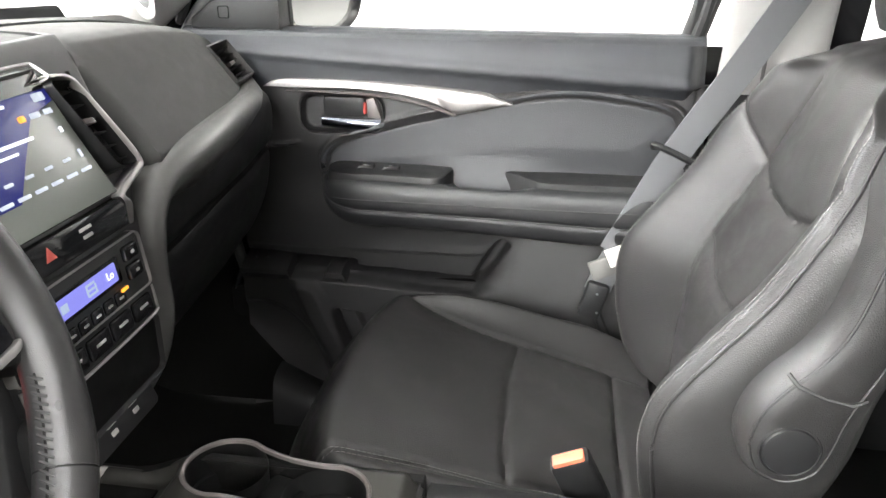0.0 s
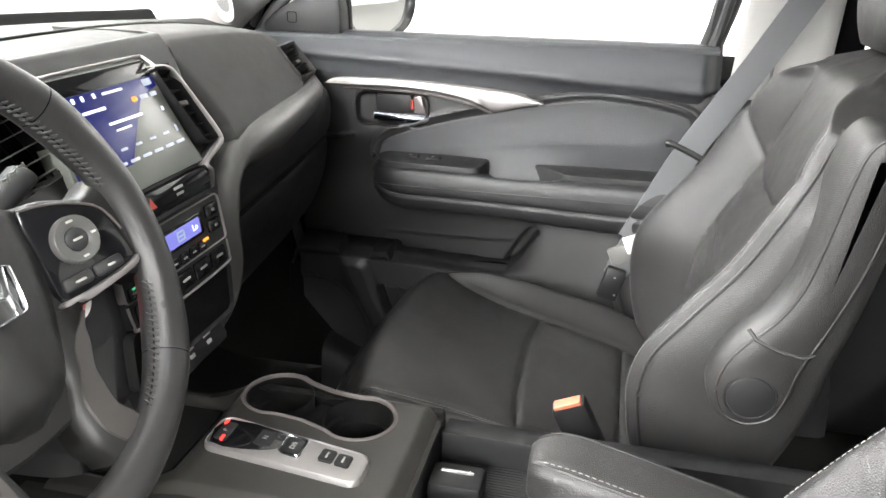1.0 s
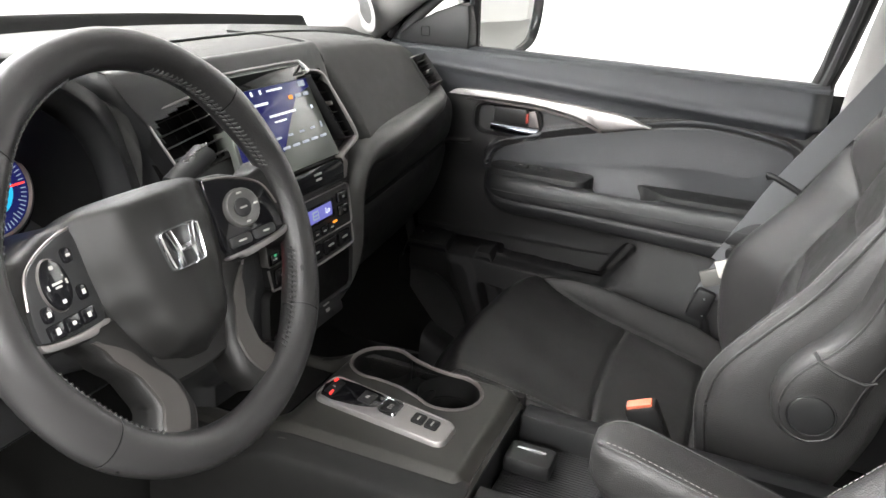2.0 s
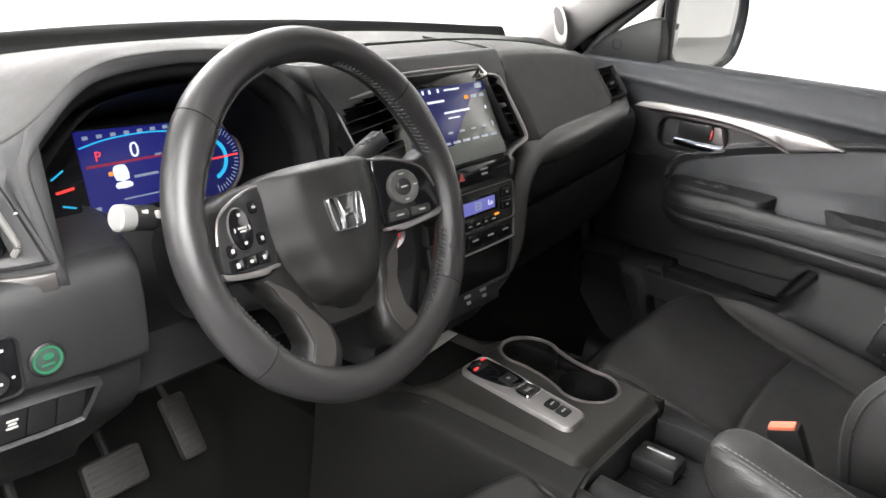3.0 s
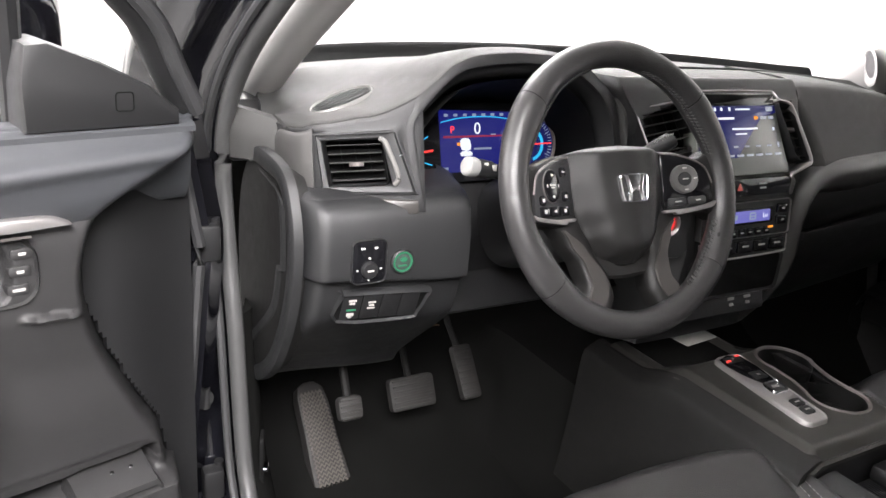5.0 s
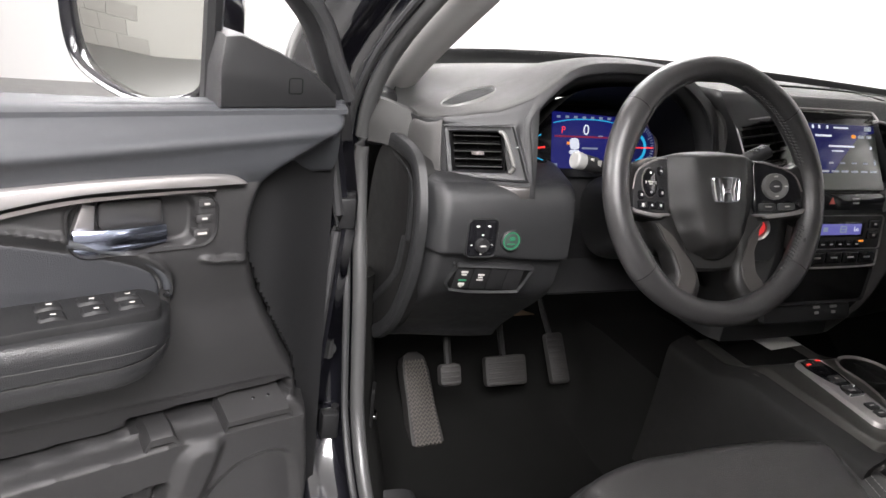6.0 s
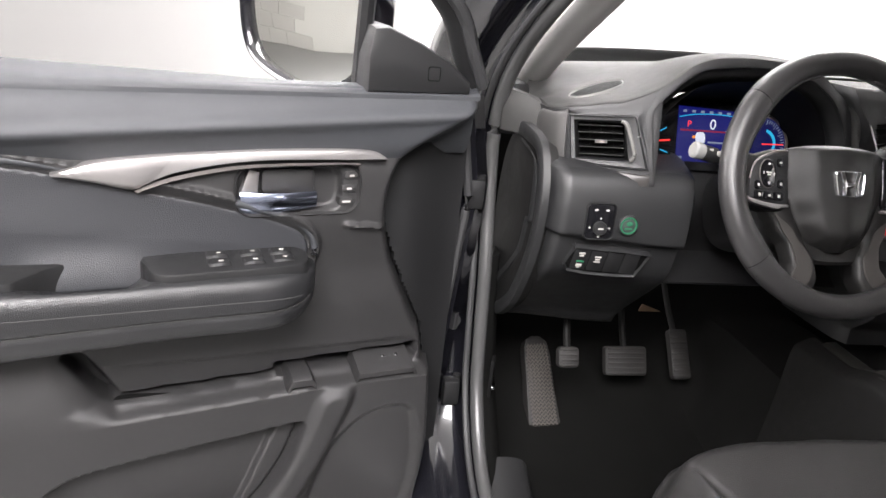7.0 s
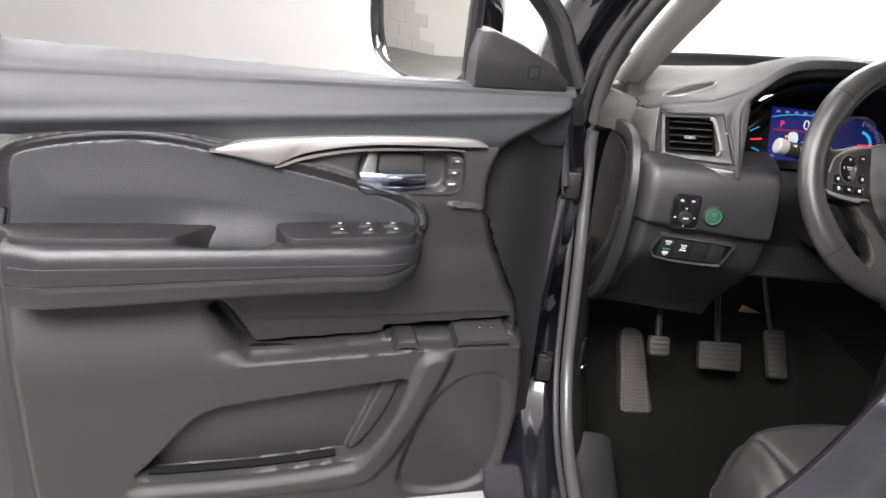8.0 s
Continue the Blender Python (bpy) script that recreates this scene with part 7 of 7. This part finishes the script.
def puff(d, deep=0.0045, full=0.006):
    """Height of padded leather at the distance d from a sewn seam."""
    return full * (1 - math.exp(-d / 0.022)) - deep * math.exp(-((d / 0.0042) ** 2))


def build_seat(cx, yf, side, name, label, back_shift=0.0, dz=0.0):
    """cx: middle, yf: front edge of the cushion, side: 1 where the aisle is at lower x."""
    s = thing(name, (cx, yf - 0.28, 0.45), label, "car seat", group="front seats")
    hw = 0.245
    wave = lambda a, b: 0.0011 * math.sin(a * 7.1 + 1.3) * math.sin(b * 6.3 + a * 2.7) + 0.0005 * math.sin(a * 15 + b * 9)
    # seams of the cushion, in metres across and from front to back
    far = curve2([(0.96, 0.03), (0.90, 0.12), (0.78, 0.26), (0.69, 0.43), (0.63, 0.72), (0.56, 0.99)], 5)
    near = curve2([(-0.86, 0.03), (-0.80, 0.10), (-0.76, 0.3), (-0.71, 0.65), (-0.66, 0.99)], 5)
    metric = lambda pts: [(side * u * hw, v * 0.46) for u, v in pts]
    cross = [[(-0.74, 0.575), (-0.3, 0.562), (0.2, 0.558), (0.66, 0.565)], [(-0.68, 0.885), (0.59, 0.88)]]
    cseams = [metric(far), metric(near)] + [metric(q) for q in cross]

    def cushion(u, v, seam=True):
        """u -1..1 across, v 0..1 front to back: the top of the cushion."""
        w = u * side
        bol = step(lerp(0.90, 0.58, v), 0.97, abs(u)) * (1.0 if w > 0 else 0.40)
        y = yf - 0.02 - 0.46 * v
        z = 0.784 + dz - 0.100 * v + 0.034 * bol * step(0.0, 0.30, v) * step(1.15, 0.75, v)
        z -= 0.066 * (1 - step(0.0, 0.14, v)) ** 2
        z -= 0.050 * step(0.86, 1.0, abs(u)) ** 2
        y += 0.02 * (1 - abs(u) ** 3) * (1 - v)
        y -= 0.035 * abs(u) ** 4 * (1 - v)
        if seam:
            z += puff(near_seam((u * hw, v * 0.46), cseams)) - 0.004 + wave(u * hw * 4, v * 2)
        return Vector((cx + u * hw, y, z))

    def cush_row(v):
        r = [cushion(-1 + 2 * k / 110, v) for k in range(111)]
        lo = [Vector((cx + hw * q, r[0].y, z)) for q, z in ((1.004, 0.70), (0.99, 0.66), (0.97, 0.62), (0.90, 0.60))]
        hi = [Vector((cx - hw * q, r[0].y, z)) for q, z in ((0.90, 0.60), (0.97, 0.62), (0.99, 0.66), (1.004, 0.70))]
        return [Vector((p.x, p.y, max(p.z, 0.66))) for p in r] + [Vector((p.x, p.y, min(p.z, r[110].z - 0.006))) for p in lo] + [Vector((p.x, p.y, min(p.z, r[0].z - 0.006))) for p in hi]
    rows = [cush_row(k / 110) for k in range(111)]
    first = [Vector((p.x, p.y + 0.012, min(p.z, 0.715) - 0.02)) for p in rows[0]]
    base = [Vector((p.x, p.y - 0.005, min(p.z, 0.62))) for p in rows[0]]
    bm = sheet(B(), [base, first] + rows, close_v=True, cap=True)
    cu = part("seat_cushion", bm, LEATHER, s, "creased black leather cushion", sharp=70)
    # twin rows of stitches along the aisle side
    off = Vector((0, 0, 0.0009))
    for k in (0.030, 0.075):
        bm = stitches(B(), [cushion(side * (u - k), v) + off for u, v in near if v > 0.05], 0.0065, 0.004, 0.0005)
        part("cushion_stitching", bm, THREAD, cu)
    # base
    bm = B()
    box(bm, (0.42, 0.40, 0.14), (cx, yf - 0.30, 0.535), 0.02)
    part("seat_base", bm, PLASTIC, s, "black seat base")
    for sg in (-1, 1):
        bm = box(B(), (0.035, 0.56, 0.03), (cx + sg * 0.18, yf - 0.26, 0.458), 0.006)
        part("floor_rail", bm, STEEL, s)
    # backrest: a side view for the rolled edge and one for the middle
    yb = yf - 0.003 + back_shift
    edge_y = lambda z: yb + spline_z(z, ((0.68, -0.452), (0.745, -0.434), (0.80, -0.424), (0.85, -0.421), (0.895, -0.432), (0.955, -0.473), (1.015, -0.518), (1.10, -0.562), (1.17, -0.603), (1.225, -0.640)))
    mid_y = lambda z: yb + spline_z(z, ((0.68, -0.490), (0.745, -0.497), (0.82, -0.502), (0.89, -0.516), (0.94, -0.538), (1.05, -0.588), (1.12, -0.612), (1.17, -0.630), (1.225, -0.655)))
    z0, zh = 0.690, 0.530
    seam_in = curve2([(0.44, 0.02), (0.47, 0.20), (0.53, 0.36), (0.555, 0.52), (0.52, 0.68), (0.47, 0.78), (0.43, 0.90)], 5)
    yoke = curve2([(0.52, 0.68), (0.70, 0.735), (0.93, 0.80)], 5)
    bars = [curve2([(-0.52, 0.68), (-0.25, 0.645), (0.0, 0.635), (0.25, 0.645), (0.52, 0.68)], 5), curve2([(-0.54, 0.47), (-0.25, 0.425), (0.0, 0.415), (0.25, 0.425), (0.54, 0.47)], 5)]
    bmet = lambda pts: [(u * 0.24, v * zh) for u, v in pts]
    bseams = [bmet(seam_in), bmet([(-u, v) for u, v in seam_in]), bmet(yoke), bmet([(-u, v) for u, v in yoke])] + [bmet(q) for q in bars]

    def back(u, v, seam=True):
        """u -1..1 across, v 0..1 from the cushion up: the front of the backrest."""
        half = table(v, (0, 0.232), (0.25, 0.244), (0.72, 0.240), (0.90, 0.205), (1.0, 0.130))
        z = z0 + zh * v - 0.020 * abs(u) ** 3 * step(0.82, 1.0, v)
        bol = step(0.46, 0.93, abs(u))
        y = lerp(mid_y(z), edge_y(z), bol) - 0.018 * step(0.93, 1.0, abs(u)) ** 2 - 0.030 * step(0.93, 1.0, v) ** 2
        if seam:
            y += puff(near_seam((u * 0.24, v * zh), bseams)) - 0.004 + wave(u + 0.3, v * 2)
        return Vector((cx + u * half, y, z))

    def back_row(v):
        r = [back(-1 + 2 * k / 110, v) for k in range(111)]
        z = r[55].z
        y0 = mid_y(z)
        half = r[-1].x - cx
        d = table(v, (0, 0.10), (0.3, 0.13), (1.0, 0.06))
        ye = r[-1].y
        rnd = [Vector((cx + half * q, lerp(ye, y0 - d * 0.75, f), r[-1].z)) for q, f in ((1.018, 0.06), (1.034, 0.22), (1.040, 0.5), (1.025, 0.8))]
        lnd = [Vector((cx - half * q, p.y, p.z)) for q, p in zip((1.025, 1.040, 1.034, 1.018), rnd[::-1])]
        return r + rnd + [Vector((cx + half * q, y0 - d * e, lerp(r[0].z, z, 0.5))) for q, e in ((0.99, 0.85), (0.90, 1.0), (0.4, 1.05), (-0.4, 1.05), (-0.90, 1.0), (-0.99, 0.85))] + lnd
    rows = [back_row(k / 110) for k in range(111)]
    top = [Vector((lerp(cx, p.x, 0.72), lerp(back(0, 1).y - 0.04, p.y, 0.6), p.z + 0.010)) for p in rows[-1]]
    bm = sheet(B(), rows + [top], close_v=True, cap=True)
    bk = part("backrest", bm, LEATHER, s, "black leather backrest with raised sides", sharp=70)
    foff = Vector((0, 0.0010, 0.0004))
    for sg in (-1, 1):
        run = [back(sg * 0.985, v) + Vector((0.001 * sg, 0.0005, 0)) for v in (0.04 + 0.88 * k / 60 for k in range(61))]
        bm = tube(B(), run, 0.0022, 8)
        part("backrest_piping", bm, LEATHER, bk)
        bm = stitches(B(), [back(sg * 0.945, v) + foff for v in (0.06 + 0.86 * k / 60 for k in range(61))], 0.0062, 0.004, 0.0005)
        part("backrest_stitching", bm, THREAD, bk)
    # headrest
    hy = back(0, 1).y - 0.030
    bm = B()
    rows = []
    for i in range(19):
        f = i / 18
        z = 1.232 + 0.190 * f
        k = math.sin(math.pi * (0.13 + 0.76 * f)) ** 0.4
        rows.append([Vector((cx + 0.128 * k * math.copysign(abs(math.cos(q)) ** 0.6, math.cos(q)), hy - 0.02 * f + 0.058 * k * math.copysign(abs(math.sin(q)) ** 0.75, math.sin(q)), z)) for q in (2 * math.pi * j / 40 for j in range(40))])
    sheet(bm, rows, close_v=True, cap=True)
    hr = part("headrest", bm, LEATHER, s, "black leather headrest", sharp=70)
    bm = stitches(B(), [r[5] + Vector((0.0, 0.001, 0)) for r in rows], 0.0062, 0.004, 0.00045)
    part("headrest_stitching", bm, THREAD, hr)
    for sg in (-1, 1):
        bm = tube(B(), [(cx + sg * 0.07, hy, 1.18), (cx + sg * 0.07, hy - 0.003, 1.25)], 0.006, 10)
        part("headrest_post", bm, CHROME, hr)
    return s, back, cx - side * 0.245


def armrest_up(seat, xa, sgn, y0, z0):
    """An armrest folded up along the backrest."""
    mp = plane_map((xa - sgn * 0.002, y0, z0), (0, 1, 0), (0, 0, 1), (-sgn, 0, 0))
    out = curve2([(0.046, 0.0), (0.040, 0.036), (0.022, 0.066), (-0.004, 0.096), (-0.024, 0.134), (-0.037, 0.19), (-0.047, 0.245), (-0.058, 0.285), (-0.078, 0.303), (-0.102, 0.290), (-0.112, 0.26), (-0.108, 0.21), (-0.092, 0.140), (-0.072, 0.080), (-0.055, 0.036), (-0.046, -0.004), (-0.032, -0.034), (0.0, -0.047), (0.032, -0.034)], 4, True)
    bm = B()
    rings = [(0.0, -0.03), (0.0, 0.022), (0.002, 0.031), (0.006, 0.038), (0.012, 0.042), (0.022, 0.0445), (0.030, 0.045)]
    sheet(bm, [[mp(a, b, d) for a, b in inset(out, i)] for i, d in rings], close_v=True, cap=True)
    ar = part("folded_armrest", bm, LEATHER, seat, "black leather armrest folded upright", sharp=70)
    bm = tube(B(), [mp(a, b, d) for a, b, d in ((0.012, 0.078, 0.036), (0.004, 0.070, 0.044), (-0.020, 0.060, 0.0452), (-0.044, 0.055, 0.0452), (-0.058, 0.058, 0.040))], 0.0022, 6)
    part("armrest_seam", bm, DARKTHREAD, ar)
    bm = tube(B(), [mp(a, b, 0.041) for a, b in inset(out, 0.010)], 0.0016, 6, closed=True)
    part("armrest_piping", bm, LEATHER, ar)
    bm = lathe(B(), [(0.0, 0.0485), (0.020, 0.048), (0.0245, 0.0470), (0.0262, 0.0440), (0.0275, 0.0452), (0.0290, 0.044)], mp, 40)
    part("pivot_cap", bm, PLASTIC, ar, "round black pivot cap")
    return ar


def armrest_down(seat, xc, y0, zc, length, drop):
    """An armrest lowered beside the driver, its puckered tip forwards."""
    bm = B()
    rows = []
    for i in range(61):
        f = (i / 60) ** 1.3
        k = math.sqrt(max(0.0, 1 - (1 - min(1.0, 0.10 + f * 4.6)) ** 2.6))
        c = Vector((xc + 0.01 * f, y0 - length * f, zc - drop * f))
        ring = []
        for j in range(48):
            q = 2 * math.pi * j / 48
            cr = math.exp(-((f - 0.07) / 0.06) ** 2) * 0.030 * math.sin(9 * q + 40 * f) * max(0.0, -math.cos(q - 0.3) * 0.7 + 0.3) + 0.010 * math.sin(60 * f + 3 * q) * math.exp(-f * 7)
            x, z = math.copysign(abs(math.cos(q)) ** 0.55, math.cos(q)), math.copysign(abs(math.sin(q)) ** 0.6, math.sin(q))
            ring.append(c + Vector((0.041 * k * (1 + cr) * x, 0, 0.040 * k * (1 + cr) * z)))
        rows.append(ring)
    sheet(bm, rows, close_v=True, cap=True)
    ar = part("lowered_armrest", bm, LEATHER, seat, "black leather armrest folded down, puckered at its tip", sharp=70)
    for j in (7, 17):
        bm = tube(B(), [r[j] * 1.0 for r in rows[3:]], 0.0014, 6)
        part("armrest_piping", bm, LEATHER, ar)
    bm = stitches(B(), [r[16] + Vector((0, 0, 0.001)) for r in rows[6:]], 0.0065, 0.004, 0.0005)
    part("stitching", bm, THREAD, ar)
    return ar


seat_p, _, xa_p = build_seat(0.372, 0.003, 1, "passenger_seat", "black leather front passenger seat")
armrest_up(seat_p, xa_p, 1, -0.548, 0.884)
seat_d, _, _ = build_seat(-0.352, -0.062, -1, "driver_seat", "black leather driver's seat", back_shift=-0.045, dz=0.012)
armrest_down(seat_d, -0.094, -0.326, 0.876, 0.30, 0.085)


# ---- rear bench, seat belt, pedals ----
def build_rear():
    r = thing("rear_seat", (0, -1.4, 0.44), "black leather rear bench in shadow", "car seat")
    bm = B()
    rows = [[Vector((x, y, z)) for y, z in ((-1.05, 0.50), (-1.03, 0.66), (-1.06, 0.72), (-1.3, 0.71), (-1.45, 0.70), (-1.46, 0.5))] for x in (-0.66, -0.64, -0.3, 0, 0.3, 0.64, 0.66)]
    sheet(bm, [spline(q, 3) for q in rows], cap=True, close_v=True)
    part("bench_cushion", bm, LEATHER, r)
    bm = B()
    rows = [[Vector((x, y, z)) for y, z in ((-1.38, 0.66), (-1.42, 0.9), (-1.50, 1.1), (-1.55, 1.17), (-1.64, 1.15), (-1.6, 0.66))] for x in (-0.66, -0.64, -0.3, 0, 0.3, 0.64, 0.66)]
    sheet(bm, [spline(q, 3) for q in rows], cap=True, close_v=True)
    part("bench_back", bm, LEATHER, r)


def strap(bm, pts, width, across, thick=0.0016):
    a = Vector(across).normalized()
    pts = [Vector(p) for p in pts]
    rows = []
    for i, p in enumerate(pts):
        d = (pts[min(i + 1, len(pts) - 1)] - pts[max(i - 1, 0)]).normalized()
        e = (a - d * a.dot(d)).normalized()
        n = d.cross(e)
        rows.append([p + e * (width * q) + n * h for q, h in ((-0.5, 0), (-0.25, 0.0004), (0, 0), (0.25, 0.0004), (0.5, 0), (0.5, -thick), (-0.5, -thick))])
    sheet(bm, rows, close_v=True, cap=True)
    return bm


def build_belt():
    b = thing("seat_belt", (0.70, -0.40, 0.70), "grey passenger seat belt hanging along the pillar", "seat belt")
    bm = strap(B(), spline([(0.585, -0.755, 1.50), (0.620, -0.665, 1.32), (0.640, -0.575, 1.15), (0.648, -0.497, 1.015), (0.652, -0.452, 0.920), (0.655, -0.417, 0.845)], 5), 0.050, (0.25, -0.78, -0.5))
    part("shoulder_strap", bm, WEBBING, b, "grey woven strap")
    bm = strap(B(), spline([(0.660, -0.495, 0.995), (0.664, -0.455, 0.905), (0.668, -0.415, 0.815), (0.672, -0.398, 0.765)], 5), 0.048, (0.25, -0.78, -0.5))
    part("lap_strap", bm, WEBBING, b)
    bm = tube(B(), spline([Vector((0.646, -0.500, 1.012)) + Vector(q) for q in ((0.010, 0.036, 0.012), (-0.002, 0.034, 0.018), (-0.004, 0.0, 0.004), (-0.004, -0.034, -0.012), (0.010, -0.036, -0.014))], 4), 0.0055, 8)
    part("strap_guide", bm, PLASTIC, b, "black strap guide")
    m = Matrix.Rotation(radians(-24), 3, "X")
    bm = box(B(), (0.006, 0.034, 0.034), (0.651, -0.424, 0.838), 0.003, turn=m)
    part("tongue_tag", bm, material("ivory_tag", (0.62, 0.60, 0.55), 0.5, bump=0), b, "ivory tag")
    bm = box(B(), (0.010, 0.046, 0.036), (0.660, -0.404, 0.812), 0.005, turn=m)
    part("tongue", bm, SHUTTER, b, "grey belt tongue")
    m = Matrix.Rotation(radians(14), 3, "X")
    bm = box(B(), (0.018, 0.038, 0.066), (0.658, -0.392, 0.752), 0.006, turn=m)
    cover = part("anchor_cover", bm, PLASTIC, b, "black belt anchor cover")
    for q in (-0.018, 0.016):
        bm = lathe(B(), [(0.0, 0.0012), (0.0022, 0.001), (0.0026, 0.0), (0.0026, -0.003)], plane_map(Vector((0.6495, -0.392, 0.752)) + m @ Vector((0, -0.006 + 0.3 * q, q)), (0, -1, 0), (0, 0, 1), (-1, 0, 0)), 10)
        part("screw", bm, STEEL, cover)
    bm = tube(B(), [(0.664, -0.400, 0.725), (0.672, -0.412, 0.690), (0.682, -0.425, 0.64)], 0.008, 8)
    part("anchor_stay", bm, DARKSTEEL, b)
    k = thing("belt_buckle", (0.165, -0.37, 0.62), "black seat belt buckle with orange release button", "buckle")
    m = Matrix.Rotation(radians(-24), 3, "X") @ Matrix.Rotation(radians(-8), 3, "Y")
    bm = box(B(), (0.026, 0.046, 0.085), (0.158, -0.365, 0.762), 0.006, turn=m)
    part("buckle_body", bm, PLASTIC, k)
    bm = box(B(), (0.016, 0.036, 0.008), Vector((0.158, -0.365, 0.762)) + m @ Vector((-0.003, 0, 0.042)), 0.002, turn=m)
    part("release_button", bm, ORANGE, k, "orange release button")
    bm = tube(B(), [(0.16, -0.375, 0.73), (0.165, -0.395, 0.62)], 0.010, 8)
    part("buckle_stalk", bm, PLASTIC, k)


def build_pedals():
    def pad(name, label, at, w, h, turn, mat, ribs, stem, parts="pad"):
        t = thing(name, at, label, "pedal")
        m = Matrix.Rotation(radians(turn), 3, "X")
        o = Vector(at)
        mp = plane_map(o, (1, 0, 0), m @ Vector((0, 0, 1)), m @ Vector((0, -1, 0)))
        bm = prism(B(), rrect(0, 0, w, h, 0.008), mp, -0.012, 0.004, 0.003)
        part("pedal_pad", bm, mat, t)
        bm = B()
        for k in range(ribs):
            b = -h / 2 + h * (k + 0.5) / ribs
            prism(bm, rrect(0, b, w * 0.86, h / ribs * 0.45, 0.001), mp, 0.003, 0.0062, 0.001)
        part("pad_ribs", bm, mat, t)
        if stem:
            bm = tube(B(), spline([mp(0, h * 0.2, -0.008)] + list(stem), 4), 0.007, 8)
            part("pedal_arm", bm, MATTEBLACK, t, "black pedal arm")
        return t
    pad("brake_pedal", "worn black brake pedal under the dashboard", (-0.378, 0.455, 0.596), 0.095, 0.062, -28, PEDAL, 6, [(-0.385, 0.50, 0.68), (-0.39, 0.54, 0.80)])
    pad("accelerator_pedal", "black accelerator pedal under the dashboard", (-0.232, 0.495, 0.592), 0.044, 0.112, -38, PEDAL, 9, [(-0.225, 0.60, 0.66), (-0.222, 0.66, 0.72)])
    pad("parking_brake_pedal", "small grey parking brake pedal", (-0.556, 0.345, 0.664), 0.042, 0.040, -25, PEDAL, 4, [(-0.55, 0.40, 0.72), (-0.545, 0.44, 0.82)])
    # foot rest
    t = thing("foot_rest", (-0.54, 0.46, 0.48), "worn grey-brown ribbed rubber foot rest", "foot rest")
    mp = plane_map((-0.552, 0.470, 0.516), (1, 0.05, 0.0), (-0.04, 0.66, 0.75), (0, -0.75, 0.66))
    bm = prism(B(), curve2([(-0.032, -0.110), (0.032, -0.110), (0.031, 0.0), (0.026, 0.105), (-0.022, 0.110), (-0.030, 0.03)], 3, True), mp, -0.03, 0.003, 0.003)
    part("rest_base", bm, PEDAL, t)
    bm = B()
    for k in range(24):
        b = -0.098 + 0.0084 * k
        w = line(b, (-0.1, 0.028), (0.06, 0.026), (0.11, 0.020))
        pts = [mp(-w + 2 * w * j / 12, b + 0.0032 * (1 if j % 2 else -1), 0.0040) for j in range(13)]
        tube(bm, pts, 0.0023, 5)
    part("wavy_ribs", bm, RESTMAT, t, "wavy ribs")
    # paper tag hanging under the dash
    t = thing("wiring_label", (-0.235, 0.69, 0.58), "folded tan paper label under the dashboard", "label")
    bm = box(B(), (0.060, 0.003, 0.032), (-0.235, 0.66, 0.612), 0.001, turn=Matrix.Rotation(radians(20), 3, "Y"))
    part("paper", bm, material("tan_paper", (0.45, 0.30, 0.19), 0.8, bump=0.1), t)


build_rear()
build_belt()
build_pedals()


# ---- blocks of the west wall ----
def build_blocks():
    wall = WEST
    mesh = None
    for j in range(8):
        for i in range(8):
            y = 1.6 + 0.88 * i + 0.44 * (j % 2) + 0.12 * j
            z = 0.22 + 0.425 * j
            if mesh is None:
                bm = box(B(), (0.03, 0.866, 0.411), (0, 0, 0), 0.008, seg=1)
                mesh = bpy.data.meshes.new("block")
                bm.to_mesh(mesh)
                bm.free()
                mesh.materials.append(BLOCKPAINT)
            if y > 6.6 or z > 3.2:
                continue
            o = new("block", mesh)
            o.location = (-6.092, y, z)
            o.parent = wall


build_blocks()
